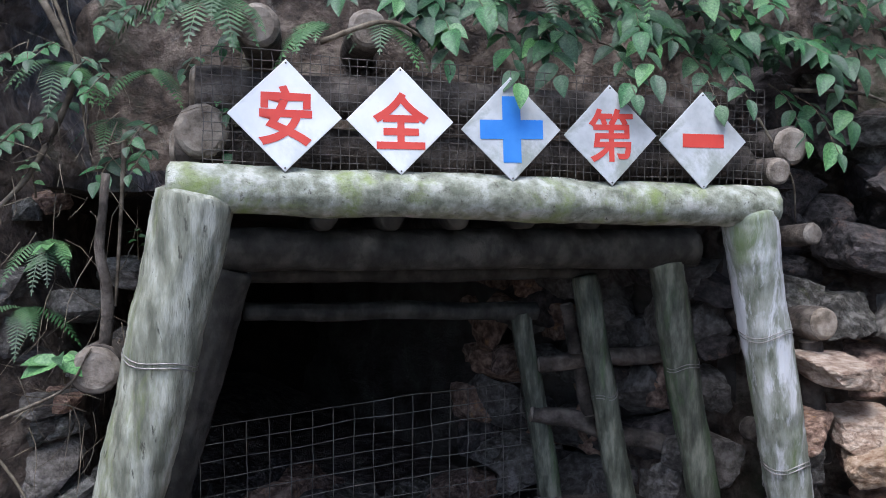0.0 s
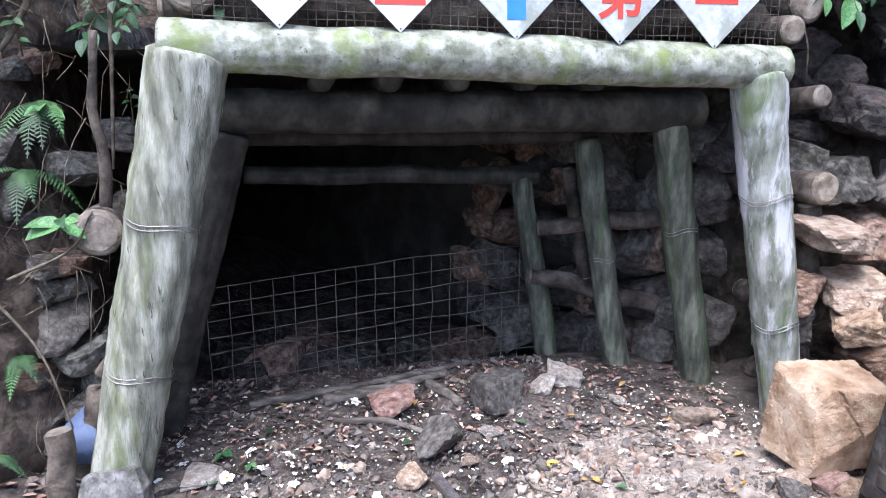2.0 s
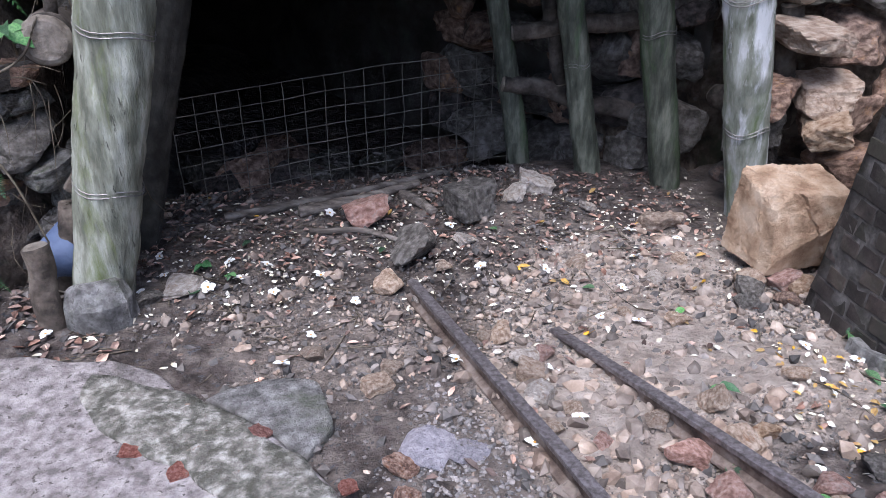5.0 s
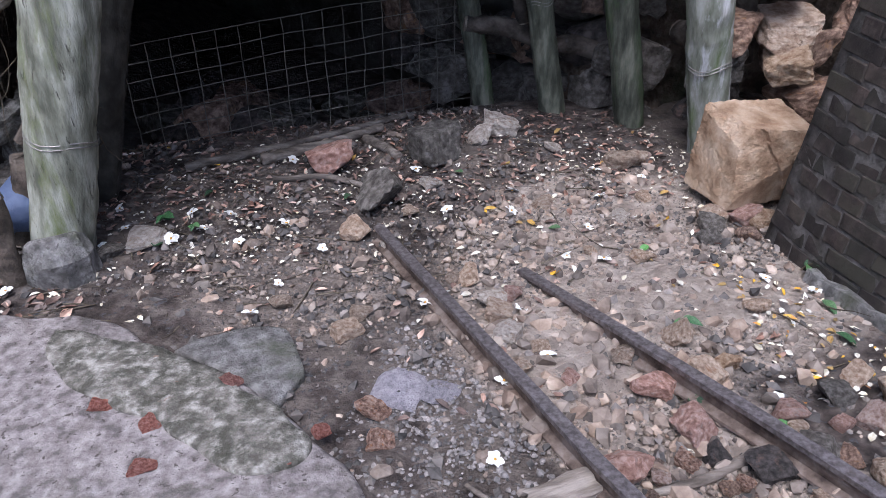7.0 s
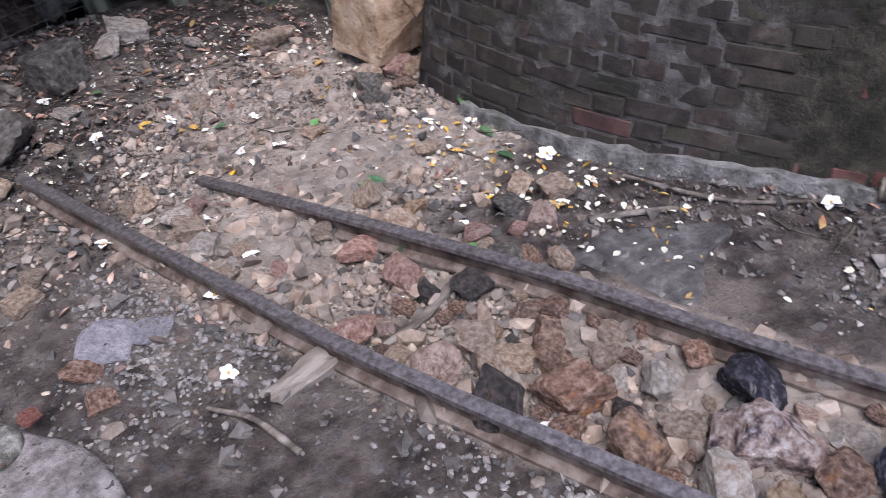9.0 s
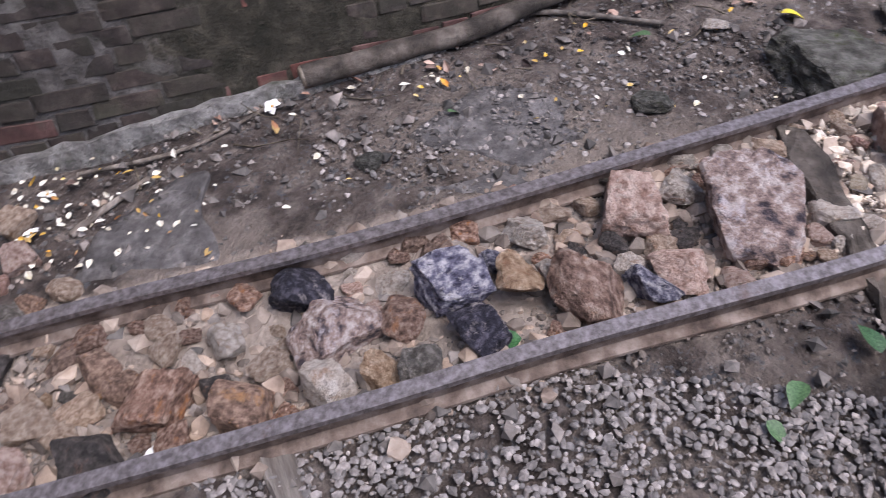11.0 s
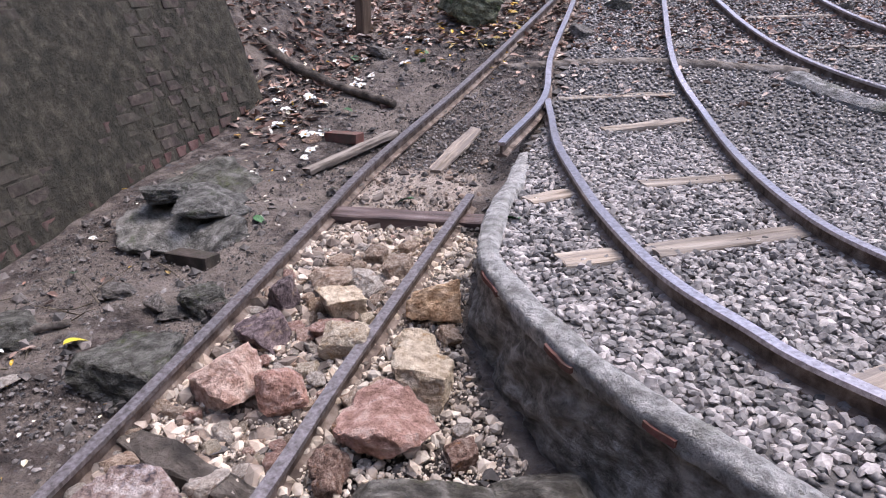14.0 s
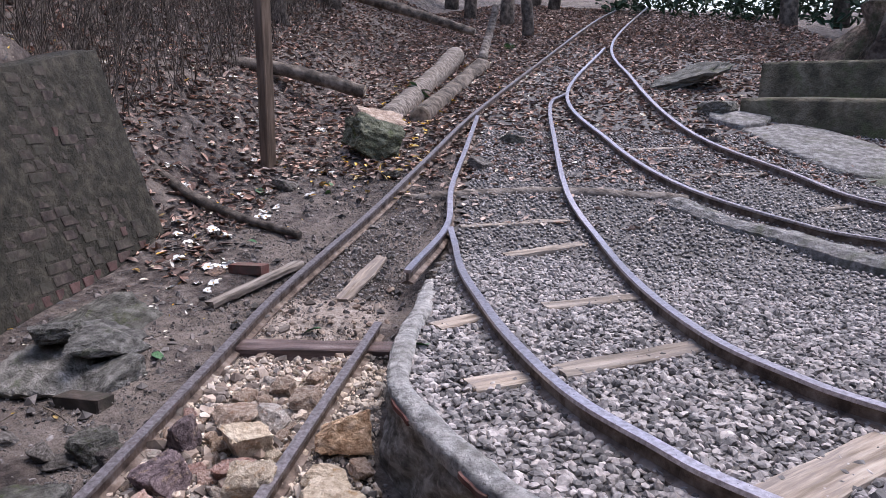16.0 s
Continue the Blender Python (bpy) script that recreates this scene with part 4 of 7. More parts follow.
def log(points, r0, r1, label, mat=None, name="log", seg=16, rough=0.16, cut=True, group=""):
    """A round log of one bark body with its sawn ends."""
    pts = [Vector(p) for p in points]
    n = len(pts)
    rad = [r0 + (r1 - r0) * i / max(1, n - 1) for i in range(n)]
    c = pts[0]
    thing = empty(name, c.x, c.y, c.z, label=label, category="log" if name == "log" else name.replace("_", " "), group=group)
    part("trunk", tube(pts, rad, seg, rough, 8, c.x * 3 + c.z), mat or M_bark, thing, smooth=True)
    if cut:
        for k, (p, q, r) in enumerate(((pts[0], pts[1], rad[0]), (pts[-1], pts[-2], rad[-1]))):
            t = (p - q).normalized()
            part("sawn_end", tube([p + t * (r * 0.05), p + t * (r * 0.16)], [r * 0.97, r * 0.9], 20, 0.06, 20), M_cut, thing, "pale sawn end grain", smooth=False)
    return fix_children(thing)


# logs stacked over the beam behind the net
log(along(portal(0.28, 1.9, 0.16), portal(2.3, 1.86, 0.18), 22, wob=0.03, seed=1), 0.09, 0.075, "long weathered log laid over the portal", group="logs over the portal")
log(along(portal(0.2, 1.68, 0.24), portal(2.75, 1.66, 0.26), 22, wob=0.03, seed=5), 0.085, 0.08, "dark log lying on the portal beam", group="logs over the portal")
for a, z, r, o in ((0.5, 2.11, 0.082, 0.02), (0.9, 2.13, 0.075, 0.06), (0.3, 1.74, 0.1, 0.1), (2.74, 1.73, 0.085, 0.05), (2.66, 1.62, 0.06, 0.02)):
    log(along(portal(a, z, o), portal(a + 0.03, z + 0.02, o + 0.7), 8), r, r * 0.95, "short log set end-on into the bank, sawn end showing", group="end-on logs")
for a, z, r, o, e in ((2.84, 1.35, 0.05, 0.02, 0.6), (2.92, 0.95, 0.075, 0.03, 0.6), (-0.06, 0.9, 0.085, 0.02, 0.7), (3.0, 0.36, 0.07, 0.1, 0.5)):
    log(along(portal(a, z, o), portal(a - 0.02, z - 0.05, o + e), 8), r, r * 0.9, "round roof log reaching back from the portal frame", group="roof logs")
# Shade under the roof is in these logs' colour; sawn ends left off.
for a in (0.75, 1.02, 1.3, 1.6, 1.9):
    log(along(portal(a, 1.42, 0.24), portal(a - 0.02, 1.37, 1.14), 8), 0.05, 0.045, "roof log above the second beam, coloured dark for shade", M_shade_timber, cut=False, group="roof logs")
log(along(portal(2.93, 0.86, 0.12), portal(3.0, 0.3, 0.12), 10, wob=0.02), 0.05, 0.055, "upright weathered log wedged beside the pale post")
log(along(portal(1.93, 0.63, 0.92), portal(2.95, 0.74, 0.7), 14, wob=0.05, seed=3), 0.04, 0.06, "gnarled pole wedged behind the posts", group="side poles")
log(along(portal(1.9, 0.36, 0.95), portal(2.85, 0.16, 0.72), 14, wob=0.06, seed=8), 0.045, 0.055, "crooked branch wedged behind the posts", group="side poles")
log(along(portal(2.07, 0.95, 0.9), portal(2.2, 0.36, 0.88), 10, wob=0.03, seed=2), 0.03, 0.04, "short upright pole behind the posts", group="side poles")
log(along(portal(0.02, 0.55, 0.12), portal(-0.22, -0.05, 0.1), 10, wob=0.04, seed=4), 0.05, 0.06, "rotten upright log beside the front post")
log(along((-1.42, 2.42, 0.2), (-1.4, 2.36, -0.14), 8, wob=0.02), 0.045, 0.05, "rotten wooden stump standing by the front post", name="stump")
log(along(portal(-0.02, 1.58, 0.06), portal(-0.05, 0.95, 0.12), 10, wob=0.04, seed=6), 0.014, 0.022, "thin dry stick leaning behind the front post", name="stick", cut=False)
log(along((2.02, 0.79, 0.13), (2.8, -0.34, 0.24), 18, wob=0.05, seed=6), 0.04, 0.032, "grey weathered log lying along the brick wall", M_bark)


# ---- wire net over the portal ----
def wire_grid(name, at, na, nb, wire, mat, label, category, wob=0.004, part_name="wire"):
    """A woven sheet: at(u, v) gives places for u, v in 0..1."""
    p0 = at(0, 0)
    thing = empty(name, p0.x, p0.y, p0.z, label=label, category=category)
    for i in range(na + 1):
        pts = [at(i / na, k / 10) + Vector((nz(i, k * 0.4), nz(i, k * 0.4, 5), nz(i, k * 0.3, 9))) * wob for k in range(11)]
        part(part_name, tube(pts, [wire] * 11, 4, cap=False), mat, thing)
    for k in range(nb + 1):
        pts = [at(i / 20, k / nb) + Vector((nz(i * 0.3, k), nz(i * 0.3, k, 5), nz(i * 0.3, k, 9))) * wob for i in range(21)]
        part(part_name, tube(pts, [wire] * 21, 4, cap=False), mat, thing)
    return fix_children(thing)


wire_grid("wire_net", lambda u, v: portal(0.31 + 2.24 * u, 1.6 - 0.05 * u + 0.42 * v * (1 - 0.04 * u), -0.03 + 0.01 * math.sin(u * 9)), 66, 13, 0.0017, M_net,
          "rusty fine wire net stretched above the portal beam", "wire net", 0.01)
wire_grid("wire_mesh_fence", lambda u, v: Vector((-1.2 + 1.66 * u, 3.42 + 0.62 * u + 0.05 * math.sin(u * 3), -0.24 + 0.06 * u + (0.67 + 0.03 * u) * v)), 17, 8, 0.0023, M_grid,
          "welded steel wire mesh closing off the dark tunnel", "wire fence", 0.01)


# ---- the five safety signs ----
def text_mesh(ch, size, mat, parent, weight):
    cu = bpy.data.curves.new("letter", "FONT")
    cu.body, cu.size, cu.align_x, cu.align_y = ch, size, "CENTER", "CENTER"
    cu.extrude, cu.offset, cu.resolution_u = 0.0006, weight, 4
    tmp = new("letter", cu)
    bpy.context.view_layer.update()
    me = bpy.data.meshes.new_from_object(tmp.evaluated_get(bpy.context.evaluated_depsgraph_get()))
    bpy.data.objects.remove(tmp)
    bpy.data.curves.remove(cu)
    xs = [v.co.x for v in me.vertices]
    ys = [v.co.y for v in me.vertices]
    cx, cy = (min(xs) + max(xs)) / 2, (min(ys) + max(ys)) / 2
    for v in me.vertices:
        v.co.x -= cx
        v.co.y -= cy
    me.materials.clear()
    me.materials.append(mat)
    ob = new("lettering", me)
    ob.parent = parent
    ob.location = (0, 0, 0.0035)
    return ob


SIGN_ROT = Matrix(((PD.x, 0, PN.x * -1), (PD.y, 0, PN.y * -1), (0, 1, 0))).to_4x4()
for k, (a, z, ch, tilt) in enumerate(((0.592, 1.786, "安", -1), (1.003, 1.779, "全", 0), (1.428, 1.758, "", 1), (1.837, 1.746, "第", 1), (2.243, 1.733, "一", 0))):
    mat = M_board if k < 2 else M_board_old
    sign = empty("diamond_sign", 0, 0, 0, category="sign", group="safety signs",
                 label="white diamond board with red brush lettering" if ch else "white diamond board with a blue cross")
    half = 0.198
    bm = bmesh.new()
    ring = []
    for s_, c_ in ((0, 1), (1, 0), (0, -1), (-1, 0)):
        ring.append((s_ * half, c_ * half))
    lo = [bm.verts.new((x * 0.99, y * 0.99, -0.004)) for x, y in ring]
    mi = [bm.verts.new((x, y, 0.0)) for x, y in ring]
    hi = [bm.verts.new((x * 0.99, y * 0.99, 0.0022)) for x, y in ring]
    for r0, r1 in ((lo, mi), (mi, hi)):
        for i in range(4):
            bm.faces.new((r0[i], r0[(i + 1) % 4], r1[(i + 1) % 4], r1[i]))
    bm.faces.new(hi)
    bm.faces.new(list(reversed(lo)))
    bmesh.ops.recalc_face_normals(bm, faces=bm.faces)
    part("board", bm, mat, sign)
    if ch:
        t = text_mesh(ch, 0.215 if ch != "一" else 0.19, M_red, sign, 0.006 if ch != "第" else 0.004)
        if ch == "一":
            t.scale = (1.0, 2.0, 1)
        else:
            t.scale = (0.92, 1.0, 1)
    else:
        for nm_, sx, sy in (("cross_upright", 0.036, 0.125), ("cross_arm", 0.125, 0.036)):
            bm = bmesh.new()
            bmesh.ops.create_cube(bm, size=1.0)
            for v in bm.verts:
                v.co = Vector((v.co.x * 2 * sx, v.co.y * 2 * sy, v.co.z * 0.001 + 0.0035 + (0.0006 if sx > sy else 0)))
            part(nm_, bm, M_blue, sign, "blue cross bar")
    for y_ in (half * 0.93, -half * 0.93):
        bm = bmesh.new()
        bmesh.ops.create_icosphere(bm, subdivisions=1, radius=0.004)
        ob = part("nail", bm, M_net, sign, "rusty nail head")
        ob.location = (0, y_, 0.003)
    p = portal(a, z, -0.06)
    sign.matrix_world = Matrix.Translation(p) @ SIGN_ROT @ pose(0, 0, 0, -3, 0, tilt)

# ---- stones ----
ROCKS = [rock_mesh("stone", 100 + i, None, 3, 9 + i % 4, 0.72 + 0.05 * (i % 4), 0.05, boxy=i % 2 == 0) for i in range(12)]
for me in ROCKS:
    me.materials.clear()


def stone(x, y, size, kind, z=None, tall=1.0, turn=None, seed=0, label="", detail=None, sink=0.3, group="", name="rock", tilt=18, wide=1.0, box=False, planes=9):
    r = random.Random(int(x * 1000) * 31 + int(y * 1000) + seed)
    if size > 0.19 or detail:
        me = rock_mesh("stone", seed + int(x * 100), STONE[kind], detail or 4, planes, 0.85, 0.055, boxy=box or (planes < 10 and r.random() < 0.5))
    else:
        me = ROCKS[r.randrange(len(ROCKS))].copy()
        me.materials.append(STONE[kind])
    ob = new(name, me)
    zz = ground_z(x, y) if z is None else z
    e = Euler((radians(r.uniform(-tilt, tilt)), radians(r.uniform(-tilt, tilt)), r.uniform(0, 6.28) if turn is None else radians(turn)))
    ob.matrix_world = Matrix.LocRotScale((x, y, zz + size * tall * 0.42 * (1 - sink)), e, (size * 1.12 * wide, size * 1.0, size * tall))
    return tagged(ob, label or {"tan": "broken tan sandstone", "pale": "pale crumbly broken stone", "pink": "broken pinkish red stone", "brown": "rusty brown broken stone", "ochre": "yellow ochre broken stone",
                                "dark": "dark brown broken stone", "green": "green mossy stone", "blue": "stone streaked white and dark blue", "black": "glittering black stone with white crust", "rose": "pale rose-coloured broken stone", "rosewhite": "white stone with a reddish broken side", "cream": "cream yellow crumbly stone",
                                "rust": "rust-stained reddish broken stone", "plum": "purplish dark broken stone", "pied": "stone mottled black, white and rust red", "grey": "dull grey broken stone",
                                "lump": "lump of pale grey rock", "red": "fragment of red brick", "flat": "flat grey stone", "mossy": "dark mossy stone", "boulder": "dark mossy boulder"}[kind] + " lying on the ground", "rock", group or "loose rocks")


LOWER_0 = [
    (0.74, 1.38, 0.13, 0.73, "pink"), (0.83, 1.56, 0.14, 0.64, "tan"), (0.92, 1.61, 0.10, 0.60, "ochre"), (1.00, 1.39, 0.10, 0.88, "pink"), (0.99, 1.33, 0.08, 0.71, "tan"), (0.65, 1.04, 0.13, 0.92, "rose"),
    (0.76, 1.05, 0.12, 0.67, "tan"), (0.74, 0.95, 0.08, 1.00, "tan"), (0.81, 0.94, 0.09, 1.00, "tan"), (0.83, 1.06, 0.05, 0.80, "ochre"), (0.69, 0.86, 0.16, 0.60, "dark"), (0.87, 0.88, 0.09, 1.15, "brown"),
    (0.92, 0.95, 0.13, 0.83, "brown"), (0.84, 0.77, 0.16, 0.97, "rust"), (1.04, 0.86, 0.08, 0.81, "tan"), (0.99, 0.82, 0.09, 0.67, "tan"), (1.03, 0.68, 0.11, 0.91, "pale"), (0.90, 0.66, 0.07, 1.15, "dark"),
    (0.84, 0.57, 0.15, 0.60, "brown"), (0.75, 0.69, 0.09, 0.60, "rust"), (0.97, 0.55, 0.09, 1.11, "tan"), (0.57, 1.11, 0.08, 0.75, "tan"), (0.51, 1.24, 0.14, 0.60, "pink"), (1.07, 0.43, 0.20, 0.95, "pied"),
]
LOWER_1 = [
    (1.17, 0.52, 0.16, 0.60, "black"), (1.12, 0.29, 0.11, 1.15, "rust"), (1.22, 0.18, 0.17, 1.00, "blue"), (1.28, 0.03, 0.16, 0.93, "ochre"), (1.10, 0.09, 0.16, 0.69, "black"), (0.92, 0.40, 0.15, 0.60, "pale"),
    (0.99, 0.21, 0.13, 0.60, "grey"), (0.97, 0.29, 0.10, 0.70, "ochre"), (1.26, -0.16, 0.19, 0.83, "rust"), (1.31, -0.07, 0.10, 0.89, "pale"), (1.44, 0.02, 0.11, 0.70, "pale"), (1.34, 0.09, 0.09, 0.75, "blue"),
    (1.53, -0.24, 0.20, 0.60, "rose"), (1.43, -0.19, 0.09, 1.15, "dark"), (1.63, -0.36, 0.11, 0.67, "pale"), (1.35, -0.36, 0.13, 0.75, "rose"), (1.28, -0.28, 0.13, 0.60, "blue"), (1.33, 0.23, 0.11, 0.60, "brown"),
]
UPPER_0 = [
    (1.90, -0.99, 0.25, 0.68, "rose"), (1.71, -1.05, 0.17, 1.00, "pink"), (1.76, -0.88, 0.08, 0.83, "pale"), (2.08, -1.24, 0.18, 0.83, "plum"), (2.20, -1.42, 0.14, 1.11, "plum"), (2.21, -1.63, 0.16, 0.60, "tan"),
    (2.12, -1.49, 0.09, 0.67, "ochre"), (2.09, -1.71, 0.14, 1.00, "pale"), (2.02, -1.54, 0.20, 0.62, "cream"), (1.93, -1.41, 0.13, 0.60, "pink"), (1.80, -1.36, 0.18, 0.77, "cream"), (2.24, -1.90, 0.12, 1.00, "tan"),
    (2.19, -2.02, 0.10, 1.00, "tan"), (2.07, -1.87, 0.13, 0.88, "tan"), (2.26, -1.81, 0.08, 0.80, "tan"), (2.32, -1.77, 0.09, 1.00, "tan"), (1.73, -1.74, 0.22, 0.87, "ochre"), (1.56, -1.51, 0.17, 0.60, "cream"),
    (1.43, -1.39, 0.24, 0.60, "cream"), (1.58, -1.65, 0.10, 0.71, "tan"), (1.67, -1.49, 0.08, 1.00, "tan"), (1.54, -1.30, 0.08, 0.83, "tan"), (1.52, -1.20, 0.11, 0.67, "tan"), (1.46, -1.11, 0.11, 0.67, "brown"),
]
UPPER_1 = [
    (1.32, -1.17, 0.28, 0.71, "pink"), (1.37, -0.96, 0.12, 0.91, "rust"), (1.15, -1.25, 0.11, 0.90, "rust"), (1.80, -1.22, 0.08, 0.83, "cream"), (1.22, -1.33, 0.06, 1.00, "pale"), (1.72, -1.20, 0.07, 1.00, "pale"),
    (2.39, -1.18, 0.16, 0.90, "mossy"), (2.51, -1.06, 0.11, 0.60, "grey"), (1.55, -0.53, 0.29, 0.65, "pied"), (1.41, -0.60, 0.08, 1.00, "rust"), (1.32, -0.93, 0.10, 1.15, "rust"), (1.18, -0.89, 0.12, 1.15, "rosewhite"),
    (1.43, -0.66, 0.04, 0.88, "brown"),
]
MOUTH_TRACK_0 = [
    (0.31, 1.96, 0.11, 0.75, "tan"), (0.37, 2.08, 0.10, 0.86, "pink"), (0.31, 2.05, 0.10, 0.71, "pale"), (0.32, 1.85, 0.10, 0.62, "pale"), (0.24, 2.23, 0.10, 0.71, "tan"), (0.33, 1.67, 0.09, 0.86, "tan"),
    (0.47, 1.62, 0.07, 0.83, "pink"), (0.41, 1.77, 0.06, 0.80, "tan"), (0.70, 1.55, 0.11, 0.60, "pink"), (0.85, 1.78, 0.11, 0.75, "tan"), (1.20, 1.33, 0.10, 1.00, "rose"), (1.07, 1.22, 0.07, 1.00, "brown"),
    (1.12, 1.16, 0.09, 0.88, "tan"), (1.25, 1.50, 0.09, 0.60, "tan"), (1.32, 1.41, 0.12, 0.67, "tan"), (1.15, 1.45, 0.10, 0.75, "grey"), (1.15, 1.88, 0.09, 0.83, "tan"), (0.88, 2.26, 0.08, 0.80, "tan"),
    (0.71, 2.34, 0.06, 1.00, "tan"), (0.19, 2.22, 0.06, 1.00, "tan"), (1.01, 1.25, 0.12, 0.60, "grey"), (1.11, 1.33, 0.06, 1.00, "pink"), (0.64, 1.69, 0.08, 0.83, "tan"),
]
PLACED = LOWER_0 + LOWER_1 + UPPER_0 + UPPER_1 + MOUTH_TRACK_0
for x, y, s_, tl, k_ in PLACED:
    stone(x, y, s_ * 0.84, k_, tall=max(0.85, tl), sink=0.08, detail=4 if s_ > 0.1 else None, group="stones between the rails")
stone(0.92, -1.03, 0.34, "boulder", tall=0.88, planes=13, label="large dark mossy boulder against the retaining wall", detail=5, sink=0.4, seed=5)
# mid-sized broken stones packed into the gaps
taken = [(a, b, c) for a, b, c, _, _ in PLACED]
fill_rng = random.Random(77)
for _ in range(2600):
    x, y = fill_rng.uniform(0.4, 2.4), fill_rng.uniform(-2.2, 1.3)
    s_ = fill_rng.choice((0.032, 0.04, 0.05, 0.055, 0.065))
    a, b = sn(x, y)
    if 1.4 < a < 3.6:
        s_ *= 1.45
    if a < 0.5 or abs(b - track_mid(a)) > 0.235 or any((x - p) ** 2 + (y - q) ** 2 < (0.42 * (s_ + c)) ** 2 for p, q, c in taken) or len(taken) > 320:
        continue
    taken.append((x, y, s_))
    stone(x, y, s_, fill_rng.choice(("tan", "brown", "rust", "rose", "pale", "grey", "rust", "dark", "tan") if a < 3.4 else ("cream", "tan", "rose", "pale", "tan", "pink", "cream")), tall=0.85, sink=0.25, group="stones between the rails")
stone(0.84, -1.19, 0.3, "boulder", tall=0.8, planes=26, label="dark wet boulder at the foot of the retaining wall", detail=4, sink=0.5, seed=9)
for x, y, s_, k_ in ((2.75, -0.62, 0.22, "mossy"), (2.21, -0.83, 0.28, "mossy"), (2.36, -1.2, 0.16, "dark"), (2.45, -1.08, 0.12, "grey"), (2.0, -0.3, 0.12, "mossy"), (1.68, 0.5, 0.07, "mossy"),
                     (2.45, -0.5, 0.09, "pale"), (2.75, -1.02, 0.12, "grey"), (3.3, -1.75, 0.1, "brown"), (3.65, -2.6, 0.09, "brown"), (3.4, -2.35, 0.08, "grey"), (4.5, -3.9, 0.18, "grey"), (4.0, -4.6, 0.14, "mossy"),
                     (3.55, -5.2, 0.2, "grey"), (3.7, -6.0, 0.2, "mossy"), (2.2, -7.0, 0.14, "grey"), (1.95, -6.8, 0.12, "brown")):
    stone(x, y, s_, k_, tall=0.6, sink=0.5)
MOUTH = [(-0.06, 2.87, 0.2, "grey"), (-0.3, 3.2, 0.18, "pink"), (0.18, 3.2, 0.22, "grey"), (-0.16, 2.6, 0.11, "tan"), (0.43, 3.34, 0.13, "pale"),
         (0.52, 3.42, 0.15, "pale"), (1.03, 3.07, 0.12, "tan"), (1.12, 3.1, 0.12, "tan"), (1.2, 2.38, 0.09, "grey")]
for x, y, s_, k_ in MOUTH:
    stone(x, y, s_, k_, tall=0.85 if s_ < 0.17 else 1.0, group="stones before the mine")
for x, y, s_, k_ in ((0.05, 2.75, 0.07, "tan"), (-0.05, 2.5, 0.08, "pale"),
                     (0.15, 2.95, 0.08, "pale"), (-0.42, 2.15, 0.08, "tan"), (-0.15, 2.05, 0.07, "tan"), (-0.2, 1.95, 0.09, "tan"), (0.62, 2.75, 0.08, "tan"), (0.9, 2.6, 0.07, "pale"), (1.05, 2.75, 0.07, "tan"), (0.75, 3.2, 0.07, "pale"),
                     (-0.11, 1.55, 0.08, "rust"), (-0.09, 1.43, 0.07, "rust")):
    stone(x, y, s_, k_, tall=0.7, group="stones before the mine")
stone(-1.0, 2.62, 0.16, "pale", tall=0.3, label="flat white stone on the soil", sink=-0.3, tilt=4)
stone(-1.1, 2.54, 0.11, "grey", tall=0.7, label="grey stone beside the post footing", detail=4)
for x, y, s_ in ((-0.03, 1.63, 0.15), (0.09, 1.61, 0.1)):
    stone(x, y, s_, "flat", tall=0.25, sink=0.3, tilt=4, label="flat lavender-grey stone trodden into the soil")
for x, y, s_ in ((-0.52, 1.67, 0.075), (-0.7, 1.53, 0.06), (-0.33, 1.36, 0.065), (-0.68, 1.37, 0.08), (-0.24, 1.44, 0.05), (-0.86, 1.63, 0.06)):
    stone(x, y, s_, "red", z=ground_z(x, y) + 0.05, tall=0.4, sink=0.3, tilt=6, label="fragment of red brick set in the concrete slab", group="brick fragments")
# the big ochre block and the stack over it
def hewn_block(x, y, z, turn, cuts, seed, label):
    """A large block split along given planes: (nx, ny, nz, distance), with a stepped fracture on its front."""
    bm = bmesh.new()
    bmesh.ops.create_icosphere(bm, subdivisions=6, radius=1.0)
    planes = [(Vector(c[:3]).normalized(), c[3]) for c in cuts]
    for v in bm.verts:
        d = v.co.normalized()
        rad = min([h / d.dot(q) for q, h in planes if d.dot(q) > 0.05] + [0.5])
        q = d * rad
        if q.y < 0 and q.x + 0.55 * q.z + 0.03 * nz(q.x, q.z, seed, 9) > 0.02 and q.x - 0.5 * q.z < 0.2:
            q = q + Vector((0, -0.016, 0))
        q = q * (1 + 0.035 * nz(q.x + seed, q.y, q.z, 7) + 0.02 * nz(q.x, q.y + seed, q.z, 19) + 0.008 * nz(q.x, q.y, q.z + seed, 45))
        v.co = q
    ob = part("rock", bm, STONE["ochre"])
    ob.matrix_world = pose(x, y, z, 0, 0, turn) @ Matrix.Scale(0.7, 4)
    return tagged(ob, label, "rock", "loose rocks")


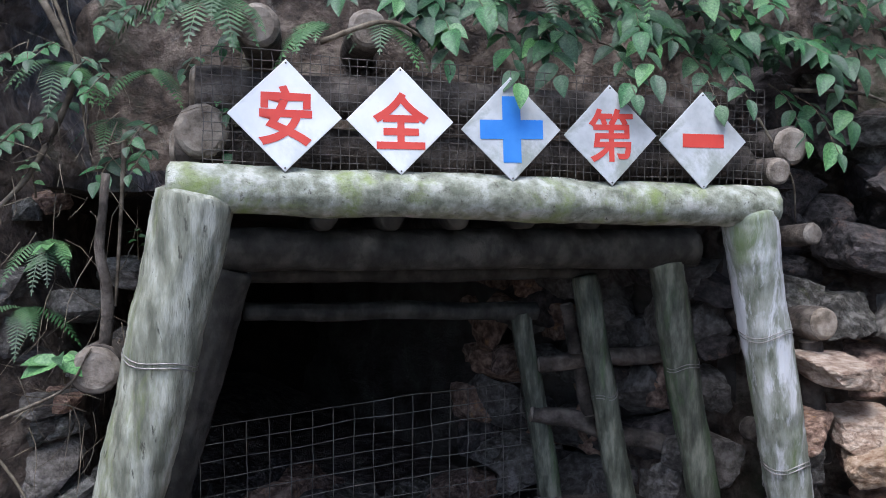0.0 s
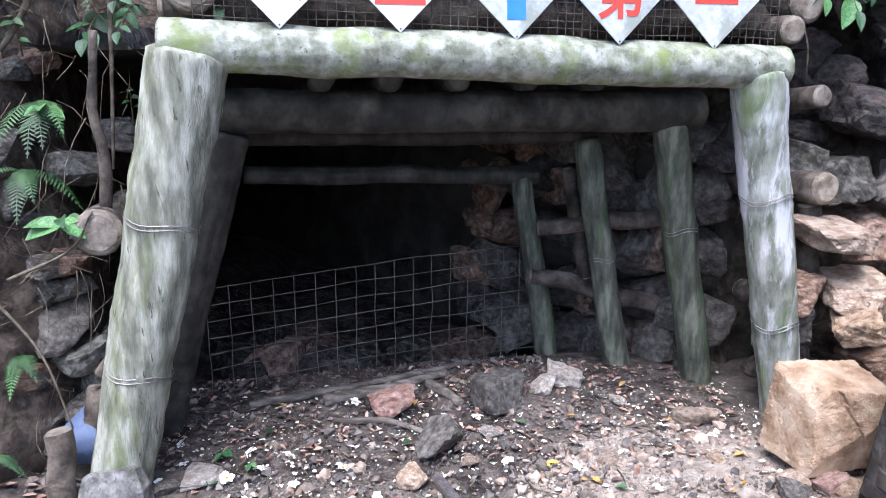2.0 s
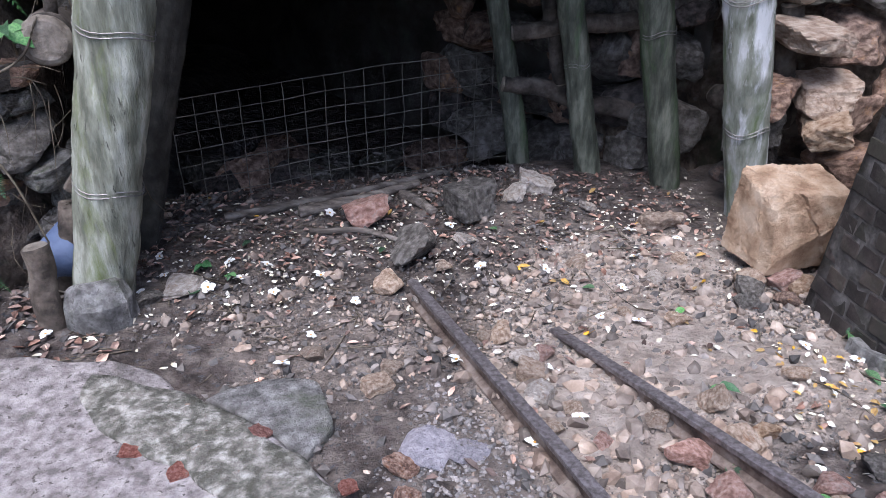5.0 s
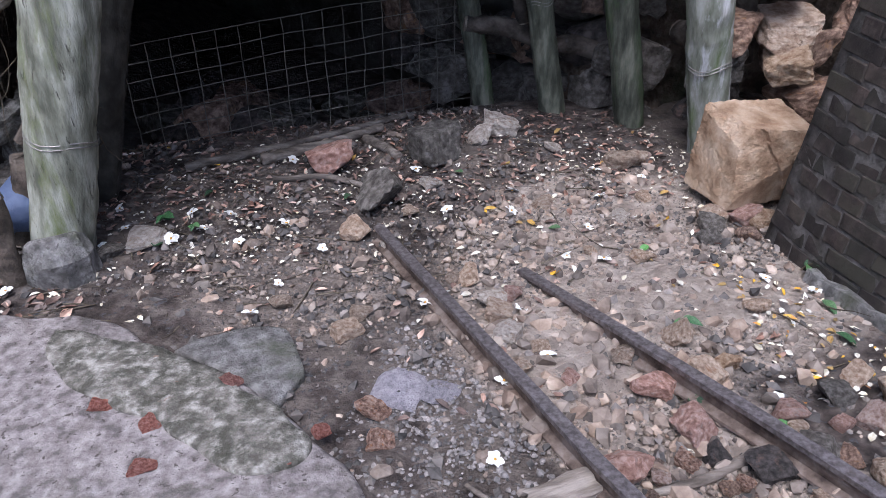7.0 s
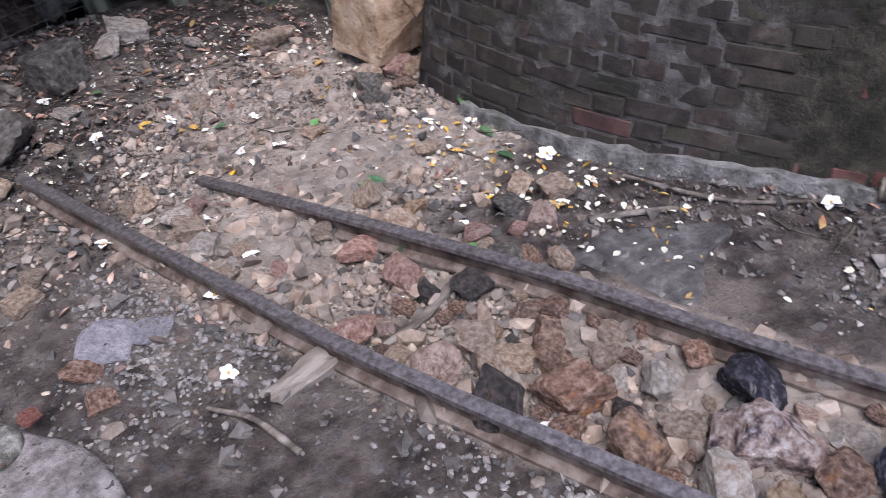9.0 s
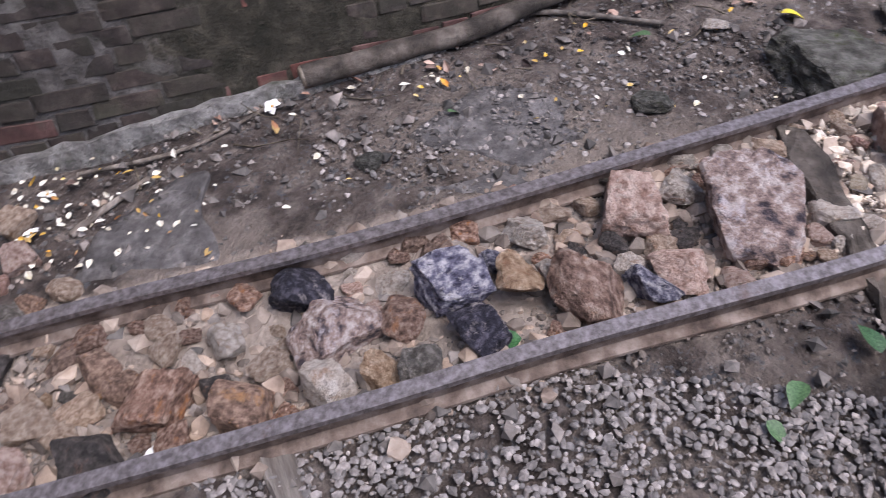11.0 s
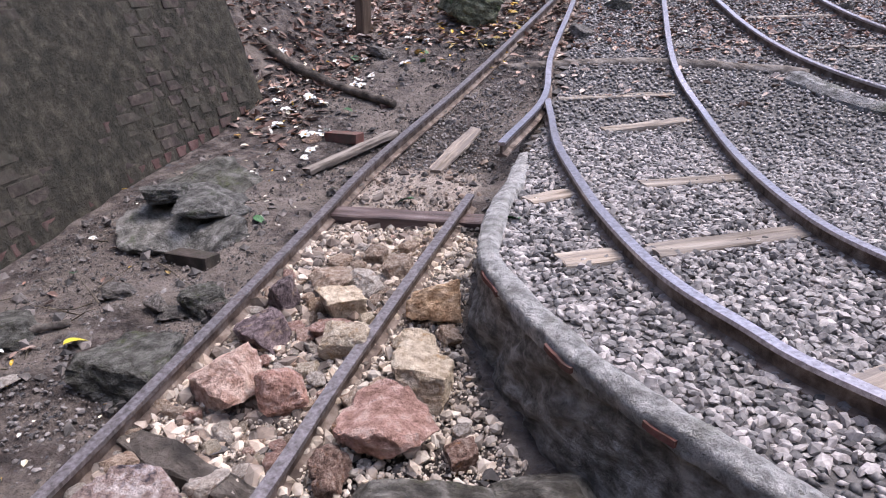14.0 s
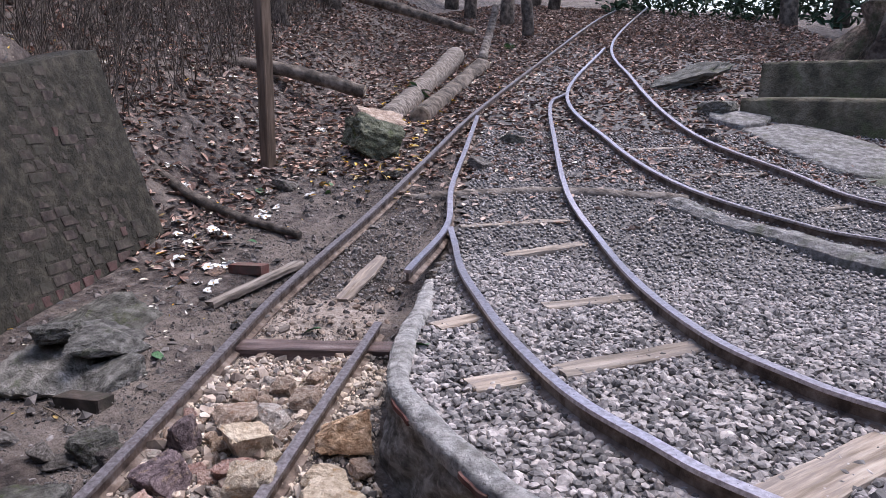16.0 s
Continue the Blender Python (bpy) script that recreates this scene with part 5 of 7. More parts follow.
hewn_block(1.46, 2.68, 0.15, 8, ((1, -0.1, 0.1, 0.235), (-1, -0.15, 0.08, 0.25), (-0.1, -1, 0.2, 0.19), (0, 1, 0, 0.2), (0.04, -0.1, 1, 0.235), (0, 0, -1, 0.245), (-0.75, -0.3, 0.65, 0.28), (0.6, -0.4, -0.6, 0.37), (0.15, -1, -0.2, 0.2)), 3.0,
           "huge split ochre sandstone block by the pale post")
STACK = [(2.98, 0.74, -0.02, 0.32, "tan", 0.55), (2.82, 0.5, 0.02, 0.2, "brown", 0.9), (3.05, 0.5, -0.05, 0.26, "tan", 0.7), (2.98, 0.38, -0.2, 0.22, "ochre", 0.75), (3.2, 0.35, 0.0, 0.3, "brown", 0.8), (2.85, 0.3, 0.1, 0.24, "grey", 0.9),
         (3.3, 0.7, 0.12, 0.3, "brown", 0.8), (3.15, 0.95, 0.22, 0.3, "boulder", 0.9), (3.0, 1.05, 0.3, 0.24, "boulder", 0.9), (3.3, 0.12, -0.05, 0.3, "brown", 0.8), (3.5, 0.95, 0.1, 0.32, "grey", 0.9), (3.35, 1.25, 0.25, 0.34, "dark", 0.9),
         (2.9, 0.1, 0.12, 0.26, "dark", 0.9), (3.55, 0.5, -0.05, 0.3, "brown", 0.8), (3.6, 1.55, 0.15, 0.4, "dark", 0.9)]
for a, z, o, s_, k_, tl in STACK:
    p = portal(a, z, o)
    stone(p.x, p.y, s_, k_, z=z - s_ * tl * 0.42, tall=tl, sink=0.0, group="stacked wall stones", label="rough sandstone block stacked beside the portal", seed=int(z * 50), detail=4, box=True)
for x, y, s_, k_ in ((1.26, 2.53, 0.13, "tan"), (1.38, 2.5, 0.1, "pink"), (1.46, 2.46, 0.11, "ochre"), (1.22, 2.44, 0.1, "grey"), (1.34, 2.36, 0.09, "brown"), (1.48, 2.3, 0.1, "brown")):
    stone(x, y, s_, k_, tall=0.9, group="wedge stones under the block")
def embed(ob, parent):
    """A stone set into a wall is a part of it."""
    for key in ("label", "category", "group"):
        if key in ob:
            del ob[key]
    ob.name = "stone"
    ob.parent = parent
    return ob


# rubble wall inside the tunnel and boulders behind the mesh
for i in range(64):
    f, h = (i % 13) / 12.5, (i // 13) / 4.6
    a = 2.78 - 0.95 * f + rnd.uniform(-0.03, 0.03)
    o = 0.66 + 1.25 * f + rnd.uniform(-0.05, 0.05)
    s_ = rnd.uniform(0.2, 0.34)
    z = -0.1 + 1.35 * h + rnd.uniform(-0.05, 0.05)
    p = portal(a, z, o)
    embed(stone(p.x, p.y, s_, rnd.choice(("grey", "brown", "dark", "grey")), z=z, tall=rnd.uniform(0.7, 1.2), sink=1.0, seed=i, detail=3), tunnel_side)
# Stones behind the mesh: dark kinds carry the tunnel's shade in their colour.
for i in range(22):
    a, o = rnd.uniform(0.3, 2.0), rnd.uniform(1.25, 2.2)
    p = portal(a, 0, o)
    stone(p.x, p.y, rnd.uniform(0.14, 0.34), rnd.choice(("dark", "boulder", "brown")), tall=0.9, group="stones inside the mine", seed=i + 300)

# concrete lump with bricks beside the track
for x, y, s_, z_, tl, k_ in ((3.05, -1.42, 0.36, 0.2, 0.8, 1), (2.92, -1.52, 0.3, 0.2, 0.75, 2), (3.18, -1.62, 0.34, 0.22, 0.9, 3), (3.0, -1.55, 0.26, 0.36, 0.6, 4), (3.2, -1.48, 0.22, 0.4, 0.6, 5)):
    stone(x, y, s_, "lump", z=z_, tall=tl, label="jagged lump of broken grey concrete beside the rail", detail=4, seed=40 + k_, group="concrete lumps")
stone(3.45, -1.85, 0.45, "mossy", z=0.28, tall=0.5, label="mossy slab of old concrete by the brick wall", detail=4, seed=14)

def loose_brick(x, y, z, turn, tilt, label="loose red brick on the soil"):
    bm = bmesh.new()
    bmesh.ops.create_cube(bm, size=1.0)
    bmesh.ops.bevel(bm, geom=bm.edges[:], offset=0.04, segments=1, affect="EDGES")
    for v in bm.verts:
        v.co = Vector((v.co.x * 0.22, v.co.y * 0.1, v.co.z * 0.06)) + Vector((nz(v.co.x * 3, v.co.y * 3, v.co.z + x), nz(v.co.y * 3, x, v.co.z), 0)) * 0.006
    ob = part("brick", bm, M_brick if "half" in label or "mossy" in label else M_brick_red)
    ob.matrix_world = pose(x, y, z, tilt, tilt * 0.5, turn)
    return tagged(ob, label, "brick", "loose bricks")


loose_brick(2.8, -1.36, 0.27, 20, 6, "mossy red brick stuck under the concrete lump")
loose_brick(3.51, -2.74, 0.44, 20, 4)
plank("plank", on_low([(2.78, -2.77)], 0.02)[0], on_low([(2.99, -3.33)], 0.02)[0], 0.09, 0.02, M_tie, "pale worn board sunk in the soil between the rails", "plank", wear=0.012)
loose_brick(3.78, -3.3, 0.5, -30, 6)

# ---- far side: terrace steps, boulder, logs, post ----
def terrace(p, q, z0, h, depth, label):
    p, q = Vector((*p, 0)), Vector((*q, 0))
    t = (q - p).normalized()
    side = Vector((t.y, -t.x, 0))
    if side.y > 0:
        side = -side
    bm = bmesh.new()
    rings = []
    n = 26
    for i in range(n + 1):
        c = p.lerp(q, i / n)
        w = 0.02 * nz(c.x * 2, c.y * 2, z0)
        rings.append([bm.verts.new(c + side * (a + w) + Vector((0, 0, z0 + b + 0.01 * nz(c.x, c.y, b, 4)))) for a, b in ((-0.04, -0.5), (0, h - 0.03), (0.03, h), (depth, h + 0.01), (depth + 0.02, -0.5))])
    for r0, r1 in zip(rings, rings[1:]):
        for k in range(4):
            bm.faces.new((r0[k], r0[k + 1], r1[k + 1], r1[k]))
    bm.faces.new(rings[0])
    bm.faces.new(list(reversed(rings[-1])))
    bmesh.ops.recalc_face_normals(bm, faces=bm.faces)
    return tagged(part("terrace_step", bm, M_terrace, None, "", True), label, "step", "terrace steps", "structure")


terrace((2.29, -8.09), (-2.0, -7.4), 1.08, 0.34, 0.6, "mossy concrete terrace step above the tracks")
terrace((2.37, -9.06), (-2.0, -8.3), 1.45, 0.36, 0.9, "upper mossy concrete terrace step")
for pts, z_ in (([(2.1, -7.5), (1.7, -7.95), (1.0, -7.6), (0.5, -6.9), (0.9, -6.55), (1.5, -6.9)], 0.04), ([(0.95, -6.5), (0.45, -6.85), (-0.6, -6.7), (-1.2, -6.4), (-0.4, -6.15), (0.4, -6.2)], 0.03), ([(2.45, -7.7), (2.1, -7.55), (1.95, -8.0), (2.2, -8.3), (2.6, -8.1)], 0.06)):
    slab(pts, lambda x, y, z_=z_: ground_z(x, y) + z_, 0.1, M_conc, "grey-green stone paving slab beside the outer track", pts[0][0])
stone(4.58, -4.98, 0.52, "green", tall=0.82, label="big green mossy boulder beside the track", detail=5, sink=0.2, seed=31)
stone(4.95, -5.5, 0.4, "tan", tall=0.8, label="pale split stone beside the fallen logs", detail=4, seed=33)
stone(3.4, -9.3, 0.8, "mossy", tall=0.3, label="low ridge of weathered layered rock in leaf litter", detail=5, seed=35, sink=0.3)
stone(2.5, -8.05, 0.34, "mossy", tall=0.7, label="broken corner of the terrace step", detail=4, seed=36)
stone(2.35, -7.2, 0.16, "dark", tall=0.6, seed=37)
log(curve_pts([(5.2, -5.9, 1.15), (5.9, -7.4, 1.5), (6.6, -9.0, 1.95)], 8), 0.13, 0.14, "fallen mossy trunk lying beside the track", M_wood)
log(curve_pts([(4.95, -6.15, 1.2), (5.6, -7.6, 1.45), (6.2, -9.1, 1.8)], 8), 0.12, 0.13, "fallen half-rotten trunk beside the track", M_bark)
log(curve_pts([(6.2, -9.1, 1.9), (6.35, -9.5, 2.3), (6.3, -9.6, 2.7)], 6), 0.07, 0.05, "reddish broken branch standing among fallen logs", M_wood, name="branch")
log(curve_pts([(7.3, -4.6, 1.75), (6.6, -5.6, 1.7), (5.8, -6.2, 1.45)], 8), 0.09, 0.07, "fallen trunk across the bank", M_bark)
log(curve_pts([(8.5, -9.0, 2.9), (7.6, -9.5, 2.6), (6.9, -9.9, 2.35)], 8), 0.09, 0.06, "fallen branch on the bank", M_bark, name="branch")
log(curve_pts([(5.25, -3.1, 0.98), (4.72, -3.2, 0.72), (4.25, -3.24, 0.61), (3.64, -3.26, 0.55)], 8), 0.04, 0.028, "dark crooked branch on the soil", M_bark, name="branch", cut=False)
stake = empty("wooden_stake", 5.05, -4.2, 0.75, label="square brown wooden stake standing in the bank", category="wooden post")
bm = bmesh.new()
bmesh.ops.create_cube(bm, size=1.0)
bmesh.ops.subdivide_edges(bm, edges=[e for e in bm.edges if abs(e.verts[0].co.z - e.verts[1].co.z) > 0.5], cuts=14)
for v in bm.verts:
    v.co = Vector((v.co.x * 0.1, v.co.y * 0.1, v.co.z * 2.8 + 1.25)) + Vector((nz(v.co.z * 3, v.co.x), nz(v.co.z * 3, v.co.y, 4), 0)) * 0.01
bmesh.ops.bevel(bm, geom=[e for e in bm.edges if abs(e.verts[0].co.z - e.verts[1].co.z) > 0.1], offset=0.008, segments=1, affect="EDGES")
M_stake = material("stake_wood", [(0.075, 0.05, 0.035), (0.13, 0.09, 0.062), (0.19, 0.135, 0.1)], 5, 10, bump=0.6, bump_scale=25, stretch=(4, 4, 0.5))
part("shaft", bm, M_stake, stake)

# ---- gravel, chips, grit and litter as loose stuff ----
def ball(sub):
    bm = bmesh.new()
    bmesh.ops.create_icosphere(bm, subdivisions=sub, radius=1.0)
    bm.verts.ensure_lookup_table()
    v = np.array([q.co[:] for q in bm.verts])
    f = np.array([[q.index for q in p.verts] for p in bm.faces])
    bm.free()
    return v, f


BALL1 = ball(1)


def rotations(n, tilt):
    yaw, ax, ti = nrng.uniform(0, 6.283, n), nrng.uniform(0, 6.283, n), nrng.normal(0, tilt, n)
    kx, ky = np.cos(ax), np.sin(ax)
    c, s = np.cos(ti), np.sin(ti)
    R = np.empty((n, 3, 3))
    R[:, 0, 0], R[:, 0, 1], R[:, 0, 2] = c + kx * kx * (1 - c), kx * ky * (1 - c), ky * s
    R[:, 1, 0], R[:, 1, 1], R[:, 1, 2] = kx * ky * (1 - c), c + ky * ky * (1 - c), -kx * s
    R[:, 2, 0], R[:, 2, 1], R[:, 2, 2] = -ky * s, kx * s, c
    Y = np.zeros((n, 3, 3))
    Y[:, 0, 0] = Y[:, 1, 1] = np.cos(yaw)
    Y[:, 0, 1], Y[:, 1, 0] = -np.sin(yaw), np.sin(yaw)
    Y[:, 2, 2] = 1
    return R @ Y


def strew(name, xyz, size, mat, label, category, base=BALL1, flat=(0.55, 0.85), rough=0.12, tilt=0.25, smooth=True):
    """Many small solid pieces joined into one mesh."""
    n = len(xyz)
    v, f = base
    sc = np.stack([size * nrng.uniform(0.8, 1.3, n), size * nrng.uniform(0.7, 1.0, n), size * nrng.uniform(*flat, n)], -1)
    P = v[None] * (1 + nrng.normal(0, rough, (n, len(v), 1)))
    P = P * sc[:, None, :]
    P = np.einsum("nij,nkj->nki", rotations(n, tilt), P) + xyz[:, None, :]
    F = f[None] + (np.arange(n) * len(v))[:, None, None]
    ob = bulk(name, P.reshape(-1, 3), F.reshape(-1, 3), mat, smooth)
    return tagged(ob, label, category, kind="stuff")


GZ = np.vectorize(ground_z)


def zoned(n, x0, x1, y0, y1, keep):
    x, y = nrng.uniform(x0, x1, n * 3), nrng.uniform(y0, y1, n * 3)
    k = keep(x, y)
    return x[k][:n], y[k][:n]


def on_platform(x, y):
    return y < edge_y(x) - 0.09


def spaced(x0, x1, y0, y1, step, keep, jitter=0.42):
    gx, gy = np.meshgrid(np.arange(x0, x1, step), np.arange(y0, y1, step))
    x = (gx + nrng.uniform(-jitter, jitter, gx.shape) * step).ravel()
    y = (gy + nrng.uniform(-jitter, jitter, gy.shape) * step).ravel()
    k = keep(x, y)
    return x[k], y[k]


def near_bed(x, y):
    return on_platform(x, y) & (np.hypot(x, y) < 4.4) & (x * 0.75 - y * 0.66 > 1.2) & (x > -0.38) & (x < 2.88) & (y > -3.88)


x, y = spaced(-0.4, 2.9, -3.9, -1.25, 0.0225, near_bed)
bedz = lambda x, y: np.maximum(0.5, low_z(x, y) + 0.012)
strew("gravel", np.stack([x, y, bedz(x, y) + nrng.uniform(0.0, 0.012, len(x))], -1), nrng.uniform(0.0105, 0.0215, len(x)), M_pebble, "grey rounded gravel filling the curved tracks", "gravel", rough=0.2, flat=(0.4, 0.75), tilt=0.6, smooth=False)
s_mask = lambda x, y: on_platform(x, y) & ~near_bed(x, y) & (sn(x, y)[0] < 9.5)
x, y = spaced(-2.0, 4.2, -8.0, -1.25, 0.034, s_mask)
strew("gravel", np.stack([x, y, bedz(x, y) + nrng.uniform(0.0, 0.012, len(x))], -1), nrng.uniform(0.011, 0.021, len(x)), M_pebble, "grey rounded gravel around the outer track", "gravel", base=(np.array([[1, 0, 0], [-1, 0, 0], [0, 1, 0], [0, -1, 0], [0, 0, 1], [0, 0, -1]], float), np.array([[0, 2, 4], [2, 1, 4], [1, 3, 4], [3, 0, 4], [2, 0, 5], [1, 2, 5], [3, 1, 5], [0, 3, 5]])), rough=0.15)
# gravel beside and beyond the sunken track
x1, y1 = spaced(0.15, 1.05, -0.95, 0.62, 0.0135, lambda x, y: (sn(x, y)[1] < track_mid(sn(x, y)[0]) - 0.3) & (nrng.uniform(0, 1, x.shape) < 0.72 + 0.25 * np.sin(5.1 * x + 2.0 * np.sin(4.3 * y)) * np.sin(6.3 * y + 1.7 * x) - 1.2 * np.maximum(0, np.hypot(x - 0.7, y + 0.25) - 0.6)) & (y > edge_y(x) + 0.1))
x2, y2 = spaced(1.9, 3.4, -4.2, -2.2, 0.026, lambda x, y: (np.abs(sn(x, y)[1] - track_mid(sn(x, y)[0])) < 0.32) & (sn(x, y)[0] > 5.9) & (y > edge_y(x)) & (nrng.uniform(0, 1, x.shape) < 0.7))
x3, y3 = spaced(1.4, 2.7, -1.3, 0.7, 0.026, lambda x, y: (sn(x, y)[1] > track_mid(sn(x, y)[0]) + 0.33) & (sn(x, y)[1] < 0.7) & (nrng.uniform(0, 1, x.shape) < 0.45))
x, y = np.concatenate([x1, x2, x3]), np.concatenate([y1, y2, y3])
strew("gravel", np.stack([x, y, GZ(x, y) + 0.004], -1), 0.005 + 0.0085 * nrng.uniform(0, 1, len(x)) ** 1.5, M_pebble_soil, "grey rounded gravel strewn beside the sunken rails", "gravel", rough=0.18, flat=(0.4, 0.7), tilt=0.5, smooth=False)

OCTA = (np.array([[1, 0, 0], [-0.9, 0.2, 0], [0.1, 1, 0.1], [0, -1, 0.2], [0.2, 0.1, 1], [0, 0, -1]], float), np.array([[0, 2, 4], [2, 1, 4], [1, 3, 4], [3, 0, 4], [2, 0, 5], [1, 2, 5], [3, 1, 5], [0, 3, 5]]))


def stony(x, y):
    return sandy(x, y) * 2.5 > nrng.uniform(0, 1, x.shape)


x, y = zoned(15000, -1.3, 3.2, -3.2, 3.5, stony)
sz = np.minimum(0.004 * nrng.pareto(2.2, len(x)) + 0.005, 0.032)
strew("stone_chips", np.stack([x, y, GZ(x, y) + sz * 0.25], -1), sz, M_chips, "pale broken stone chips scattered over the sand", "stone chips", base=BALL1, rough=0.2, tilt=0.8, smooth=False)
x, y = zoned(4200, 0.2, 2.6, -2.3, 2.3, lambda x, y: (np.abs(sn(x, y)[1] - track_mid(sn(x, y)[0])) < 0.28) & (sn(x, y)[0] > 0.6))
sz = np.minimum(0.007 * nrng.pareto(1.6, len(x)) + 0.007, 0.036)
strew("rubble", np.stack([x, y, GZ(x, y) + sz * 0.3], -1), sz, M_chips, "broken tan and pink rubble packed between the rails", "rubble", base=BALL1, rough=0.2, tilt=0.8, smooth=False)
x, y = zoned(15000, 1.0, 2.6, -2.3, 0.2, lambda x, y: (sn(x, y)[1] < track_mid(sn(x, y)[0]) + 0.28) & (sn(x, y)[0] > 3.5) & (sn(x, y)[0] < 5.4) & (y > edge_y(x) + 0.09))
sz = np.minimum(0.0026 * nrng.pareto(1.9, len(x)) + 0.003, 0.022)
strew("rubble", np.stack([x, y, GZ(x, y) + sz * 0.3 + nrng.uniform(0, 0.012, len(x))], -1), sz, M_cream_chips, "cream crumbled stone filling the gaps between the rails", "rubble", base=BALL1, rough=0.2, tilt=0.8, smooth=False)
x, y = zoned(3000, -0.35, 0.6, 0.2, 2.0, lambda x, y: (sn(x, y)[1] < track_mid(sn(x, y)[0]) - 0.3) & (x > -0.3 + 0.35 * (y - 1.2)) & (nrng.uniform(0, 1, x.shape) < 0.35 + 0.6 * np.sin(4.0 * x + 1.0) * np.sin(5.0 * y)))
strew("gravel", np.stack([x, y, GZ(x, y) + 0.003], -1), 0.004 + 0.008 * nrng.uniform(0, 1, len(x)) ** 1.6, M_pebble_soil, "small grey pebbles trodden into the soil", "gravel", rough=0.18, flat=(0.4, 0.7), tilt=0.5, smooth=False)
x, y = zoned(1500, -1.3, 1.5, 1.2, 3.5, lambda x, y: (nrng.uniform(0, 1, x.shape) < 0.15 + sandy(x, y) * 2) & (sn(x, y)[1] < 1.0) & ((x > -0.3) | (y > 2.1)))
sz = np.minimum(0.006 * nrng.pareto(2.2, len(x)) + 0.007, 0.03)
strew("stones", np.stack([x, y, GZ(x, y) + sz * 0.3], -1), sz, M_chips, "small tan stones strewn before the mine mouth", "stones", base=BALL1, rough=0.2, tilt=0.8, smooth=False)
x, y = zoned(44000, -1.6, 5.0, -5.0, 3.9, lambda x, y: (y > edge_y(x) + 0.05) & (sn(x, y)[1] < 1.3) & ((y > 1.2) | (x > 0.1)))
sz = np.minimum(0.0034 * nrng.pareto(2.2, len(x)) + 0.0034, 0.026)
strew("grit", np.stack([x, y, GZ(x, y) + sz * 0.3], -1), sz, M_grit, "dark grit and small stones on the soil", "grit", base=OCTA, rough=0.22, tilt=0.8, smooth=False)


def flakes(name, x, y, z, size, mat, label, category, aspect=0.45, tilt=0.5, curl=0.25):
    """Many bent leaf blades: six corners, four faces each."""
    n = len(x)
    v = np.array([[-1, 0, 0], [-0.35, aspect, curl], [-0.35, -aspect, curl], [0.4, aspect * 0.85, curl], [0.4, -aspect * 0.85, curl], [1, 0, 0.1], [-0.35, 0, 0], [0.4, 0, 0]])
    f = np.array([[0, 6, 1], [0, 2, 6], [1, 6, 7], [1, 7, 3], [6, 2, 4], [6, 4, 7], [3, 7, 5], [7, 4, 5]])
    P = v[None] * (size[:, None, None] * np.array([1, 1, 1])[None, None]) * (1 + nrng.normal(0, 0.1, (n, 8, 1)))
    P = np.einsum("nij,nkj->nki", rotations(n, tilt), P) + np.stack([x, y, z], -1)[:, None, :]
    F = f[None] + (np.arange(n) * 8)[:, None, None]
    return tagged(bulk(name, P.reshape(-1, 3), F.reshape(-1, 3), mat, False), label, category, kind="stuff")


def bank_zone(x, y):
    s, n = sn(x, y)
    near_rail = (np.abs(n - 0.25) < 0.55) | (n < -0.3)
    return (s > 6.0) & (n > -6) & ((~near_rail & (n > 0.75)) | (s > 8.0))


x, y = zoned(40000, 0.0, 11.0, -17.0, -2.4, bank_zone)
flakes("leaf_litter", x, y, GZ(x, y) + 0.012, nrng.uniform(0.022, 0.055, len(x)), M_litter, "brown dead leaves carpeting the bank", "leaf litter")
x, y = zoned(700, -1.5, 4.6, -3.4, 3.7, lambda x, y: (y > edge_y(x) + 0.1) & (sn(x, y)[1] < 1.2) & ((y > 1.5) | (sn(x, y)[1] > 0.75)))
flakes("leaf_litter", x, y, GZ(x, y) + 0.01, nrng.uniform(0.01, 0.028, len(x)), M_litter, "small dead leaves on the soil", "leaf litter")


x, y = zoned(1300, -1.35, 1.3, 2.75, 3.75, lambda x, y: nrng.uniform(0, 1, x.shape) < 0.6)
flakes("leaf_litter", x, y, GZ(x, y) + 0.01, nrng.uniform(0.01, 0.024, len(x)), M_litter, "small dead leaves heaped at the mine mouth", "leaf litter")
x, y = zoned(600, -2.1, -1.15, 1.95, 3.0, lambda x, y: nrng.uniform(0, 1, x.shape) < 0.7)
flakes("leaf_litter", x, y, GZ(x, y) + 0.012, nrng.uniform(0.012, 0.032, len(x)), M_litter, "dead leaves at the foot of the earth bank", "leaf litter")


def petal_zone(x, y):
    s, n = sn(x, y)
    mouth = (y > 1.9) & (y < 3.6) & (x > -2.0) & (x < 1.5)
    wallfoot = (n > 0.72) & (n < 1.05) & (s < 3.0) & (s > 0)
    bank = (s > 5.2) & (n > 0.5) & (n < 3.5)
    return (y > edge_y(x) + 0.1) & ((mouth & (nrng.uniform(0, 1, x.shape) < 0.5)) | wallfoot | (bank & (nrng.uniform(0, 1, x.shape) < 0.3)) | (nrng.uniform(0, 1, x.shape) < 0.01))


